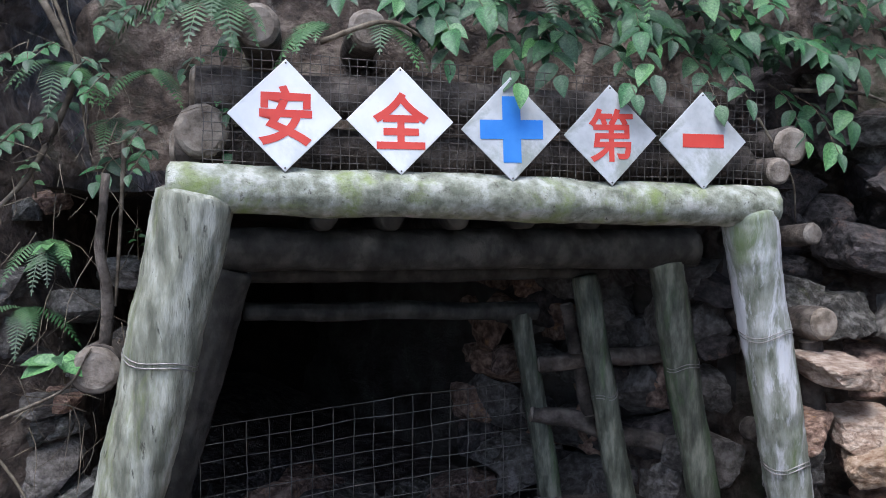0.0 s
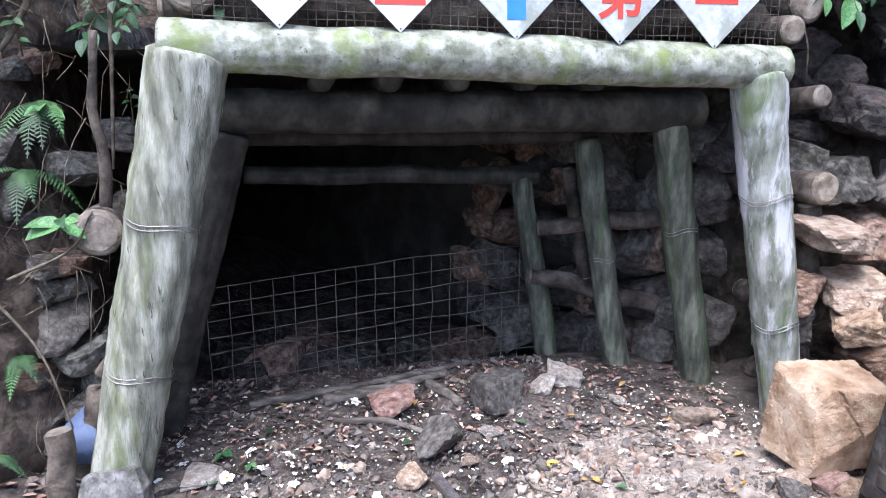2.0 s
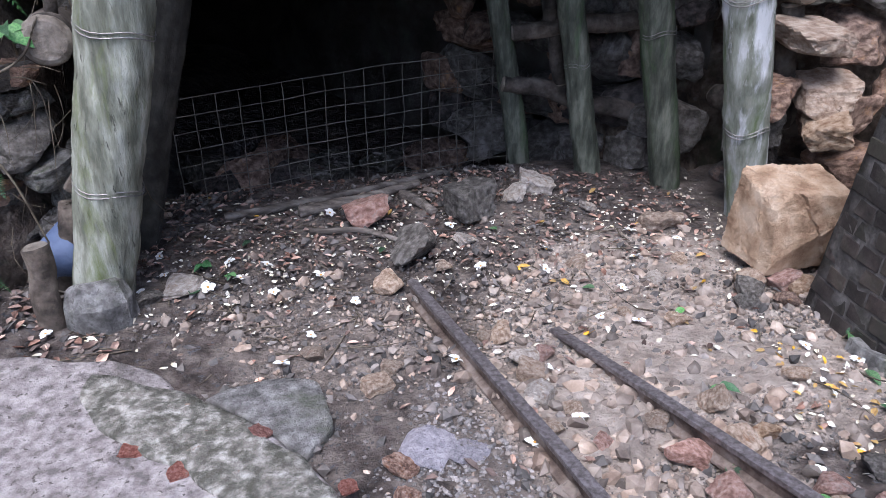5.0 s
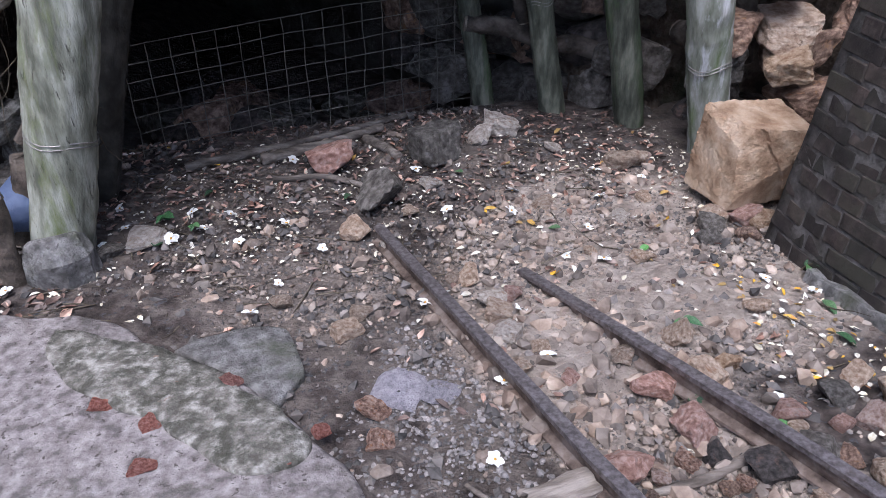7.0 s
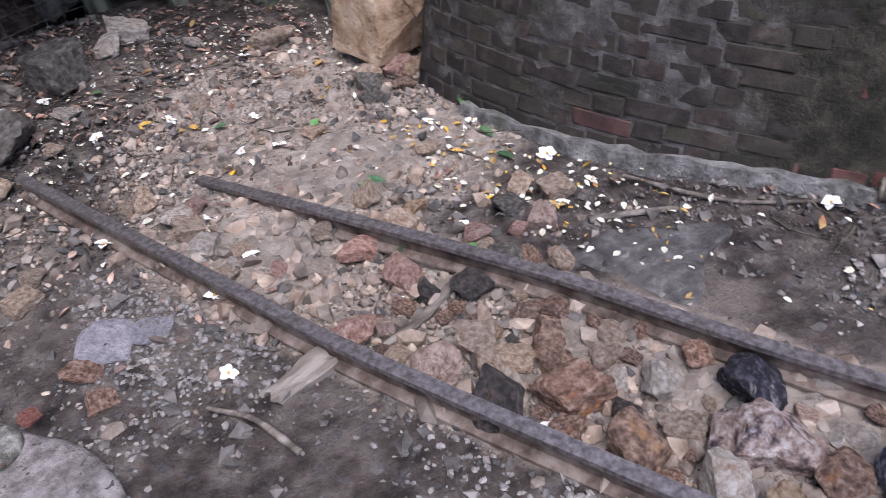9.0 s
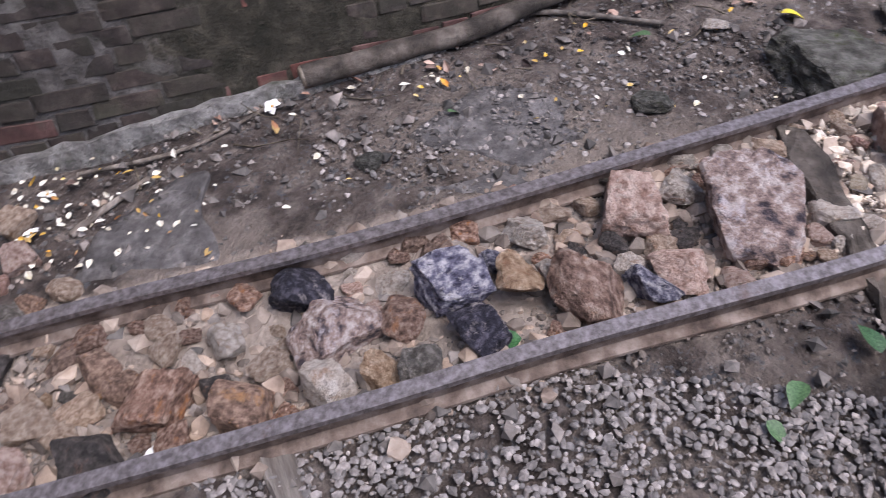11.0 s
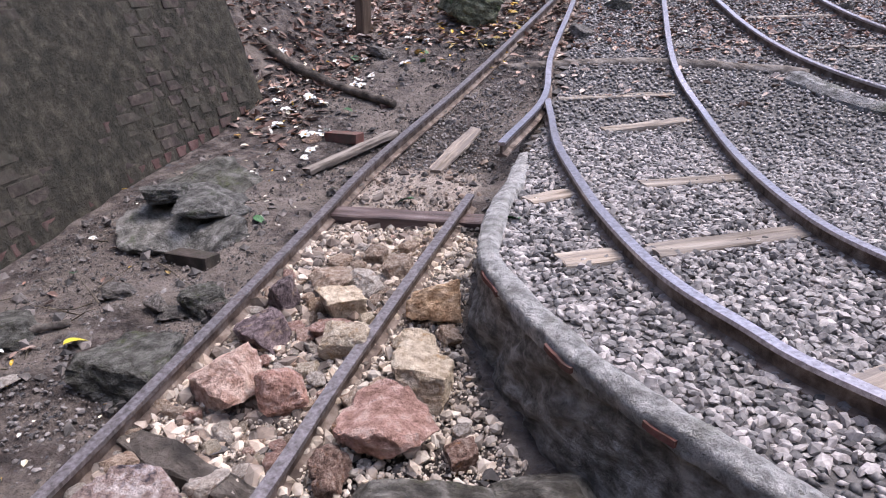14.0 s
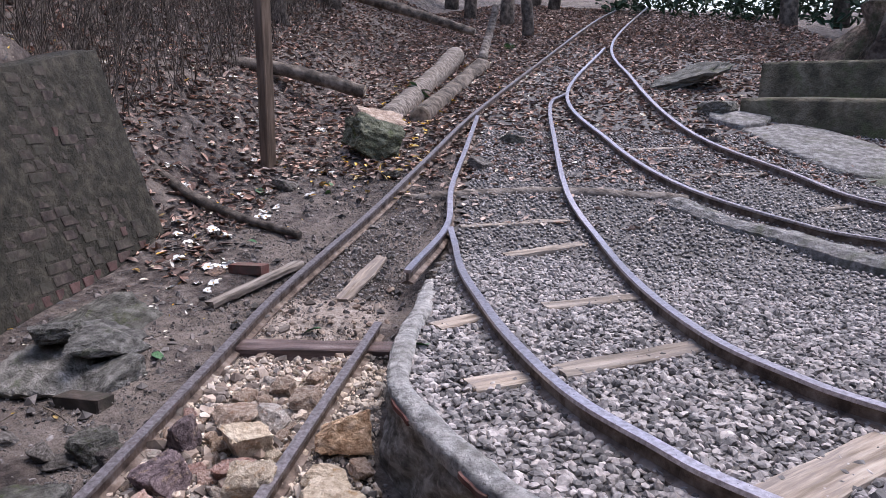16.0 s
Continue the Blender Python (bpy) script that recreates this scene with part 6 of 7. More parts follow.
M_bit = material("petal_bits", [(0.5, 0.44, 0.3), (0.66, 0.61, 0.5), (0.76, 0.74, 0.67)], 30, 4, bump=0.1, vary=0.25, island=True)
x, y = zoned(1500, -2.0, 7.0, -9.0, 3.7, petal_zone)
flakes("fallen_petals", x, y, GZ(x, y) + 0.012, nrng.uniform(0.008, 0.02, len(x)), M_bit, "white fallen petals scattered over the ground", "petals", 0.5, 0.4)
M_gold = material("yellow_leaves", [(0.36, 0.2, 0.04), (0.5, 0.33, 0.08), (0.42, 0.16, 0.05)], 20, 4, bump=0.1, vary=0.4, island=True)
foot = lambda x, y: (sn(x, y)[1] > track_mid(sn(x, y)[0]) + 0.32) & (np.sin(3.1 * x + 1.0) * np.sin(2.7 * y + x) + nrng.uniform(0, 1, x.shape) > 0.75)
M_bit_gold = material("golden_bits", [(0.4, 0.2, 0.03), (0.55, 0.36, 0.06), (0.6, 0.5, 0.3)], 30, 4, bump=0.1, vary=0.4, island=True)
x, y = zoned(420, 1.2, 6.0, -5.5, 2.2, foot)
flakes("fallen_petals", x, y, GZ(x, y) + 0.012, nrng.uniform(0.007, 0.016, len(x)), M_bit, "white fallen petals along the foot of the wall", "petals", 0.6, 0.5)
x, y = zoned(520, 2.5, 8.0, -10.0, -1.5, bank_zone)
flakes("fallen_petals", x, y, GZ(x, y) + 0.03, nrng.uniform(0.014, 0.03, len(x)), M_bit, "white fallen petals on the leafy bank", "petals", 0.6, 0.5)
x, y = zoned(330, 1.2, 6.0, -5.5, 2.2, foot)
flakes("yellowed_petals", x, y, GZ(x, y) + 0.012, nrng.uniform(0.006, 0.014, len(x)), M_bit_gold, "yellowed petals and leaf scraps along the wall", "petals", 0.6, 0.5)
x, y = zoned(420, -1.5, 7.5, -11.0, 3.7, lambda x, y: petal_zone(x, y) | bank_zone(x, y) & (nrng.uniform(0, 1, x.shape) < 0.5))
flakes("yellow_leaves", x, y, GZ(x, y) + 0.014, nrng.uniform(0.012, 0.03, len(x)), M_gold, "yellow and orange fallen leaves", "leaves", 0.45, 0.4)


mouth_bits = lambda x, y: nrng.uniform(0, 1, x.shape) < np.exp(-((y - 0.2 * x - 2.95) / 0.4) ** 2) * 0.9
x, y = zoned(950, -1.3, 1.4, 2.2, 3.7, mouth_bits)
flakes("fallen_petals", x, y, GZ(x, y) + 0.01, 0.004 + 0.009 * nrng.uniform(0, 1, len(x)) ** 2, M_bit, "small white petals thick on the debris before the mine", "petals", 0.6, 0.5)
foot_bits = lambda x, y: nrng.uniform(0, 1, x.shape) < np.exp(-((x - 1.28 - 0.2 * (1.6 - y)) / 0.16) ** 2 - ((y - 1.5) / 0.45) ** 2)
x, y = zoned(260, 0.9, 1.8, 0.9, 2.3, foot_bits)
flakes("fallen_petals", x, y, GZ(x, y) + 0.02, nrng.uniform(0.006, 0.017, len(x)), M_bit, "white petals heaped at the foot of the brick wall", "petals", 0.6, 0.5)
x, y = zoned(150, 0.9, 1.8, 0.9, 2.3, foot_bits)
flakes("yellow_leaves", x, y, GZ(x, y) + 0.02, nrng.uniform(0.006, 0.017, len(x)), M_gold, "orange leaf scraps at the foot of the brick wall", "leaves", 0.45, 0.5)
x, y = zoned(420, 3.0, 6.5, -11.0, -4.0, lambda x, y: np.abs(sn(x, y)[1] - 0.2) < 0.45)
flakes("yellow_leaves", x, y, GZ(x, y) + 0.02, nrng.uniform(0.02, 0.045, len(x)), M_bit_gold, "golden fallen leaves along the far track", "leaves", 0.5, 0.4)

# Pale leaves, with the far track's brighter light added into their colour.
M_pale_litter = material("pale_litter", [(0.24, 0.16, 0.125), (0.42, 0.31, 0.255), (0.58, 0.47, 0.4)], 9, 4, bump=0.3, bump_scale=60, bump_dist=0.003, vary=0.4, island=True)
x, y = zoned(6000, 1.5, 9.0, -17.0, -4.0, lambda x, y: (sn(x, y)[0] > 7.0) & (sn(x, y)[1] > -4.5) & (nrng.uniform(0, 1, x.shape) < 0.3 + 0.1 * (sn(x, y)[0] - 7.0)) & (sn(x, y)[1] < 2.2))
flakes("pale_leaf_litter", x, y, GZ(x, y) + 0.022, nrng.uniform(0.022, 0.05, len(x)), M_pale_litter, "pale dry leaves strewn along the far track, lightened for its brighter light", "leaf litter", 0.5, 0.45)

# ---- fallen blossoms ----
def blossom():
    thing = empty("blossom", 0, 0, 0, label="white fallen blossom with a yellow centre", category="flower", group="fallen blossoms")
    for k in range(5):
        bm = bmesh.new()
        rows = []
        for i in range(5):
            f = i / 4
            w = 0.0165 * math.sin(math.pi * min(0.95, 0.15 + 0.8 * f))
            rows.append([bm.verts.new((0.004 + 0.034 * f, s_ * w, 0.006 + 0.012 * f * (1 - f) * (1 + k % 2) + (0.004 if s_ else 0))) for s_ in (-1, 0, 1)])
        for r0, r1 in zip(rows, rows[1:]):
            for j in range(2):
                bm.faces.new((r0[j], r0[j + 1], r1[j + 1], r1[j]))
        ob = part("petal", bm, M_petal, thing, smooth=True)
        ob.rotation_euler = (0.2 * (k % 3 - 1), -0.15 * (k % 2), k * 1.2566 + 0.2 * (k % 2))
    bm = bmesh.new()
    bmesh.ops.create_icosphere(bm, subdivisions=1, radius=0.007)
    part("centre", bm, M_centre, thing, "yellow centre").location = (0, 0, 0.009)
    return thing


first = blossom()
spots = [(-0.52, 2.1), (0.07, 2.07), (0.27, 1.62), (0.2, 1.32), (0.72, 0.72), (1.13, 0.35), (1.16, -1.28), (3.6, -1.6), (1.0, 1.45), (0.42, 1.72), (1.38, 1.95), (1.44, 1.6), (1.3, 1.35), (-1.1, 2.72), (-1.45, 2.5), (-1.4, 2.3), (-0.3, 2.5), (0.5, 2.85), (0.9, 3.0), (1.25, 2.05),
         (3.3, -1.15), (3.75, -2.1), (4.0, -2.6), (4.2, -3.0), (3.6, -2.45), (4.4, -3.6), (4.15, -3.35), (4.9, -3.9), (4.6, -4.3)]
for i in range(62):
    while True:
        x, y = rnd.uniform(-1.5, 6.5), rnd.uniform(-8, 3.6)
        if bool(petal_zone(np.array([x]), np.array([y]))[0]):
            break
    spots.append((x, y))
for i in range(40):
    s, n = rnd.uniform(5.9, 9.5), rnd.uniform(0.45, 2.2)
    spots.append((-0.05 + 0.5 * s + 0.866 * n, 2.4 - 0.866 * s + 0.5 * n))
for i, (x, y) in enumerate(spots):
    m = pose(x, y, ground_z(x, y) + 0.012, rnd.uniform(-25, 25), rnd.uniform(-25, 25), rnd.uniform(0, 360)) @ Matrix.Scale(rnd.uniform(0.55, 0.9) * (1.5 if y < -2.5 else 1.0), 4)
    if i == 0:
        first.matrix_basis = m
    else:
        c = copy_thing(first, Matrix.Identity(4))
        c.matrix_basis = m


# ---- leaves and plants ----
def leaf_mesh(name, L, w, mat, droop=0.25, n=7, seed=0.0):
    bm = bmesh.new()
    rows = []
    for i in range(n + 1):
        f = i / n
        half = w * (math.sin(math.pi * f ** 0.75) ** 0.9 if 0 < f < 1 else 0.0) + 0.0004
        z = -droop * L * f * f
        rows.append([bm.verts.new((L * f, s_ * half, z + abs(s_) * half * 0.3 + 0.002 * nz(f * 6, s_ * 2, seed))) for s_ in (-1, -0.5, 0, 0.5, 1)])
    for r0, r1 in zip(rows, rows[1:]):
        for j in range(4):
            bm.faces.new((r0[j], r0[j + 1], r1[j + 1], r1[j]))
    me = bpy.data.meshes.new(name)
    bm.to_mesh(me)
    bm.free()
    me.polygons.foreach_set("use_smooth", [True] * len(me.polygons))
    me.materials.append(mat)
    return me


LEAVES = [leaf_mesh("leaf", 1.0, 0.3, M_leaf, 0.3, seed=1), leaf_mesh("leaf", 1.0, 0.26, M_leaf, 0.45, seed=2), leaf_mesh("leaf", 1.0, 0.22, M_leaf, 0.2, seed=3), leaf_mesh("leaf", 1.0, 0.3, M_leaf_light, 0.3, seed=4)]


def sprig(base, tip, count, size, label, light=0.15, name="shrub", spread=1.0):
    """A drooping branch with alternate leaves, each of its own."""
    base, tip = Vector(base), Vector(tip)
    thing = empty(name, base.x, base.y, base.z, label=label, category="shrub", group="bank plants")
    mid = base.lerp(tip, 0.5) + Vector((0, 0, 0.12 * (tip - base).length))
    line = curve_pts([base, mid, tip], 6)
    part("stem", tube(line, [0.004 * (1 - 0.6 * i / (len(line) - 1)) for i in range(len(line))], 5), M_stem, thing, smooth=True)
    fix_children(thing)
    for k in range(count):
        f = 0.3 + 0.7 * k / max(1, count - 1)
        i = min(len(line) - 2, int(f * (len(line) - 1)))
        p = line[i].lerp(line[i + 1], f * (len(line) - 1) - i)
        t = (line[i + 1] - line[i]).normalized()
        side = t.cross(Vector((0, 0, 1))).normalized() * (1 if k % 2 else -1)
        d = (t * rnd.uniform(0.2, 0.9) + side * rnd.uniform(0.5, 1.0) * spread + Vector((0, -0.25, rnd.uniform(-0.55, 0.05)))).normalized()
        if k == count - 1:
            d = (t + Vector((0, -0.1, -0.3))).normalized()
        ob = new("leaf", LEAVES[3] if rnd.random() < light else LEAVES[rnd.randrange(3)])
        ob.parent = thing
        s_ = size * rnd.uniform(0.65, 1.15)
        up = Vector((rnd.uniform(-0.4, 0.4), -0.55, 0.8))
        zax = (up - d * up.dot(d)).normalized()
        yax = zax.cross(d)
        m = Matrix((d, yax, zax)).transposed().to_4x4()
        ob.matrix_basis = Matrix.Translation(p - base) @ m @ Matrix.Scale(s_, 4)
    return thing


GREEN = "glossy dark green leafy shrub hanging from the bank"
for i in range(46):
    a = 1.05 + 2.5 * (i % 16) / 15 + rnd.uniform(-0.1, 0.1)
    z = (2.05, 2.25, 2.5)[i // 16] + rnd.uniform(-0.08, 0.1) + 0.04 * (a - 1)
    if a < 1.7 and i // 16 == 0:
        z += 0.08
    sprig(portal(a + rnd.uniform(-0.2, 0.2), z + 0.16, 0.42), portal(a, z, rnd.uniform(-0.06, 0.12)), rnd.randrange(9, 14), rnd.uniform(0.1, 0.145), GREEN, 0.22)
for a, z, o in ((1.2, 2.02, 0.0), (1.45, 1.93, -0.08), (1.62, 1.97, -0.06), (1.92, 1.9, -0.1), (2.0, 1.98, -0.1), (2.42, 1.9, -0.1), (2.32, 1.88, -0.05), (2.85, 1.98, -0.08), (2.95, 1.7, 0.0), (3.05, 1.85, 0.05), (2.8, 1.75, 0.02)):
    sprig(portal(a + 0.05, z + 0.3, 0.35), portal(a, z, o), 7, 0.12, "broad-leaved green sprig hanging over the signs", 0.3)
for i in range(62):
    a = 0.9 + 2.9 * (i % 31) / 30 + rnd.uniform(-0.1, 0.1)
    z = rnd.uniform(2.12, 2.75)
    sprig(portal(a + rnd.uniform(-0.2, 0.2), z + 0.1, 0.45), portal(a, z, rnd.uniform(0.12, 0.3)), rnd.randrange(6, 10), rnd.uniform(0.08, 0.12), GREEN, 0.05)
for i in range(34):
    a, z = rnd.uniform(-0.6, 0.42), rnd.uniform(1.55, 2.45)
    sprig(portal(a + 0.05, z + 0.1, 0.5), portal(a, z, rnd.uniform(0.02, 0.18)), rnd.randrange(6, 9), rnd.uniform(0.06, 0.09), "small dark green shrub rooted in the earth bank", 0.05)
for a, z, o, n_, s_ in ((-0.22, 1.3, 0.12, 7, 0.1), (-0.17, 0.93, 0.0, 6, 0.12), (3.34, 0.7, 0.1, 7, 0.09), (-0.3, 1.6, 0.2, 6, 0.05), (0.05, 1.35, 0.25, 5, 0.05)):
    sprig(portal(a - 0.02, z - 0.1, o + 0.15), portal(a, z + 0.03, o), n_, s_, "young bright green seedling in the bank", 0.9, "seedling")


def fern(base, heading, count, L, label="green fern arching out of the bank", droop=1.0):
    base = Vector(base)
    thing = empty("fern", base.x, base.y, base.z, label=label, category="fern", group="bank ferns")
    for k in range(count):
        yaw = radians(heading + rnd.uniform(-65, 65))
        d = Vector((math.cos(yaw), math.sin(yaw), 0))
        side = Vector((-d.y, d.x, 0))
        ln = L * rnd.uniform(0.7, 1.1)
        rise = rnd.uniform(0.1, 0.6)
        bm = bmesh.new()

        def at(f):
            return d * ln * f + Vector((0, 0, ln * (rise * f - droop * f * f)))
        n = 20
        for i in range(1, n):
            f = i / n
            p, q = at(f), at(min(1, f + 0.02))
            t = (q - p).normalized()
            w = ln * 0.24 * math.sin(math.pi * (0.1 + 0.88 * f) ** 0.8)
            for sg in (-1, 1):
                e = p + side * sg * w + t * w * 0.35 + Vector((0, 0, -0.25 * w))
                h = ln / n * 0.42
                m1 = p.lerp(e, 0.5)
                a, b, c_, g = bm.verts.new(p - t * h * 0.6), bm.verts.new(m1 - t * h), bm.verts.new(e), bm.verts.new(m1 + t * h)
                o = bm.verts.new(p + t * h * 0.6)
                bm.faces.new((a, b, c_, g, o))
        for i in range(n):
            p, q = at(i / n), at((i + 1) / n)
            v = [bm.verts.new(r + side * o) for r, o in ((p, -0.0015), (p, 0.0015), (q, 0.0015), (q, -0.0015))]
            bm.faces.new(v)
        part("frond", bm, M_fern, thing)
    return thing


for a, z, o, h, c, L in ((0.36, 2.2, 0.1, -95, 7, 0.32), (0.3, 2.26, 0.1, -110, 6, 0.3), (0.74, 2.14, 0.18, -100, 5, 0.26), (0.98, 2.16, 0.15, -70, 6, 0.26), (1.58, 2.3, 0.0, -80, 5, 0.3), (-0.25, 1.34, 0.2, -80, 5, 0.2), (-0.33, 1.1, 0.2, -60, 5, 0.2),
                         (-0.22, 2.0, 0.35, -80, 5, 0.25), (0.1, 1.98, 0.35, -90, 5, 0.22), (-0.4, 0.42, 0.15, -70, 4, 0.14), (-0.05, 1.8, 0.4, -90, 5, 0.2), (2.3, 2.5, 0.2, -90, 5, 0.35), (-0.45, 0.15, -0.1, -60, 4, 0.12)):
    fern(portal(a, z, o), h, c, L)
for x, y, n_, s_ in ((0.9, 1.35, 4, 0.05), (0.85, 1.85, 4, 0.05), (-0.98, 2.8, 5, 0.05), (-0.85, 2.72, 5, 0.045), (0.75, 1.5, 4, 0.045), (1.4, 2.1, 4, 0.06), (4.1, -4.0, 4, 0.07), (5.6, -6.9, 6, 0.16), (6.6, -10.5, 6, 0.12)):
    z = ground_z(x, y)
    sprig((x, y, z), (x + 0.03, y - 0.03, z + s_ * 0.9), n_, s_, "small green seedling on the ground", 0.7, "seedling")
M_yellow = material("yellow_leaf", [(0.5, 0.42, 0.03), (0.65, 0.57, 0.06)], 20, 4, rough=(0.4, 0.6), bump=0.2)
LEAVES.append(leaf_mesh("leaf", 1.0, 0.36, M_yellow, 0.35, seed=5))
FALLEN = [(2.5, -0.72, 0.08, 4), (1.3, -0.38, 0.04, 4), (0.64, 2.52, 0.05, 3), (1.36, 1.88, 0.07, 3), (0.93, 2.33, 0.05, 3), (1.3, 1.7, 0.08, 0), (0.95, -0.5, 0.06, 3), (1.05, -0.58, 0.075, 3), (1.1, 0.0, 0.08, 0), (1.5, -0.2, 0.08, 0), (0.62, 0.42, 0.07, 3), (2.35, -0.3, 0.07, 3), (1.14, -0.75, 0.08, 0),
          (1.7, -2.15, 0.1, 0), (2.95, -1.75, 0.07, 0), (3.0, -0.95, 0.06, 0), (-0.95, 2.55, 0.07, 0), (0.35, 1.5, 0.05, 3), (2.6, -2.45, 0.1, 0), (3.85, -3.0, 0.08, 0), (4.6, -3.7, 0.1, 0), (1.9, 0.3, 0.05, 3), (-0.2, 2.9, 0.05, 0), (0.3, 3.0, 0.05, 3), (-0.8, 3.0, 0.05, 0)]
for x, y, s_, k in FALLEN:
    ob = new("fallen_leaf", LEAVES[k])
    ob.matrix_basis = pose(x, y, ground_z(x, y) + 0.02 + s_ * 0.1, rnd.uniform(-15, 15), rnd.uniform(-15, 15), rnd.uniform(0, 360)) @ Matrix.Scale(s_, 4)
    tagged(ob, "fresh green fallen leaf on the ground" if k < 4 else "bright yellow fallen leaf on the ground", "leaf", "fallen leaves")

for i in range(46):
    a, z = rnd.uniform(-0.75, 0.0), rnd.uniform(-0.05, 1.5)
    p = portal(a, z, 0.2 + 0.16 * z + rnd.uniform(0.0, 0.1) + 0.5 * min(0, a + 0.35))
    embed(stone(p.x, p.y, rnd.uniform(0.1, 0.26), rnd.choice(("grey", "lump", "brown", "grey")), z=z, tall=rnd.uniform(0.5, 0.9), sink=1.0, seed=i + 500, detail=3), bank_left)
for i in range(26):
    a, z = rnd.uniform(2.95, 3.8), rnd.uniform(0.9, 2.2)
    p = portal(a, z, 0.5 + rnd.uniform(0.0, 0.15))
    embed(stone(p.x, p.y, rnd.uniform(0.2, 0.4), rnd.choice(("dark", "dark", "boulder")), z=z, tall=rnd.uniform(0.6, 0.9), sink=1.0, seed=i + 600, detail=3), bank_right)

# ---- roots, vines and sticks ----
for pts, r in (([portal(-0.42, 2.5, 0.4), portal(-0.2, 2.1, 0.28), portal(-0.15, 1.95, 0.26), portal(-0.3, 1.6, 0.24), portal(-0.5, 1.38, 0.25)], 0.016), ([portal(-0.3, 2.4, 0.35), portal(-0.16, 2.05, 0.25), portal(-0.12, 1.7, 0.28)], 0.008),
               ([portal(-0.36, 0.75, 0.0), portal(-0.15, 0.85, -0.02), portal(-0.07, 0.98, 0.0)], 0.006), ([portal(0.02, 1.75, 0.22), portal(0.0, 1.4, 0.2), portal(-0.02, 1.1, 0.18)], 0.009), ([portal(0.72, 2.06, 0.0), portal(0.95, 2.14, -0.02), portal(1.13, 2.1, 0.05)], 0.011),
               ([portal(2.78, 1.98, 0.1), portal(3.1, 1.97, 0.05), portal(3.4, 1.9, 0.1)], 0.009), ([portal(2.6, 1.85, 0.08), portal(2.75, 1.6, 0.05), portal(2.82, 1.4, 0.1)], 0.006), ([portal(-0.55, 0.8, 0.1), portal(-0.3, 0.5, 0.0), portal(-0.2, 0.2, -0.05)], 0.006)):
    line = curve_pts(pts, 8)
    n = len(line)
    ob = part("root", tube(line, [r * (1.1 - 0.6 * i / n) for i in range(n)], 7, 0.25, 20), M_stem, smooth=True)
    tagged(ob, "thin brown root trailing over the bank", "root", "bank roots")


def twigs(name, n, place, length, r, mat, label, category):
    """Fine bent twigs joined into one mesh."""
    V, F = [], []
    for i in range(n):
        p, d = place()
        L = rnd.uniform(*length)
        bend = Vector((rnd.gauss(0, 0.3), rnd.gauss(0, 0.3), rnd.gauss(0, 0.3)))
        q = Vector(p)
        d = Vector(d).normalized()
        b0 = len(V)
        for k in range(5):
            a = d.orthogonal().normalized()
            b = d.cross(a)
            rr = r * (1 - 0.2 * k) * rnd.uniform(0.8, 1.2)
            for w in (0, 2.094, 4.189):
                V.append(q + (a * math.cos(w) + b * math.sin(w)) * rr)
            q = q + d * L / 4
            d = (d + bend * 0.35 + Vector((rnd.gauss(0, 0.15), rnd.gauss(0, 0.15), rnd.gauss(0, 0.15)))).normalized()
        for k in range(4):
            for j in range(3):
                a0, a1 = b0 + k * 3 + j, b0 + k * 3 + (j + 1) % 3
                F.append((a0, a1, a1 + 3))
                F.append((a0, a1 + 3, a0 + 3))
    ob = bulk(name, np.array([v[:] for v in V]), np.array(F), mat, True)
    return tagged(ob, label, category, kind="stuff")


def on_left_bank():
    a, z = rnd.uniform(-0.7, 0.15), rnd.uniform(0.0, 2.4)
    return portal(a, z, 0.22 + rnd.uniform(-0.1, 0.12)), (rnd.gauss(0, 0.5), -0.4, rnd.gauss(-0.5, 0.7))


twigs("root_hairs", 170, on_left_bank, (0.12, 0.4), 0.0028, M_stem, "fine dry roots and stems over the earth bank", "roots")


def on_ground_near():
    while True:
        x, y = rnd.uniform(-1.5, 4.5), rnd.uniform(-3.2, 3.7)
        s, n = sn(x, y)
        if (n > 0.7 and n < 1.1) or (y > 2.0 and x < 1.5 and n < 1.0):
            return (x, y, ground_z(x, y) + 0.012), (rnd.gauss(0, 1), rnd.gauss(0, 1), rnd.gauss(0, 0.08))


twigs("fallen_twigs", 230, on_ground_near, (0.06, 0.3), 0.004, M_stem, "thin dry twigs on the soil", "twigs")


def in_thicket():
    while True:
        s, n = rnd.uniform(5.5, 20), rnd.uniform(2.0, 8.5)
        if n > 2.0 + max(0, (s - 10)) * 0.05:
            x, y = -0.05 + 0.5 * s + 0.866 * n, 2.4 - 0.866 * s + 0.5 * n
            return (x, y, ground_z(x, y)), (rnd.gauss(0, 0.35), rnd.gauss(0, 0.35), 1)


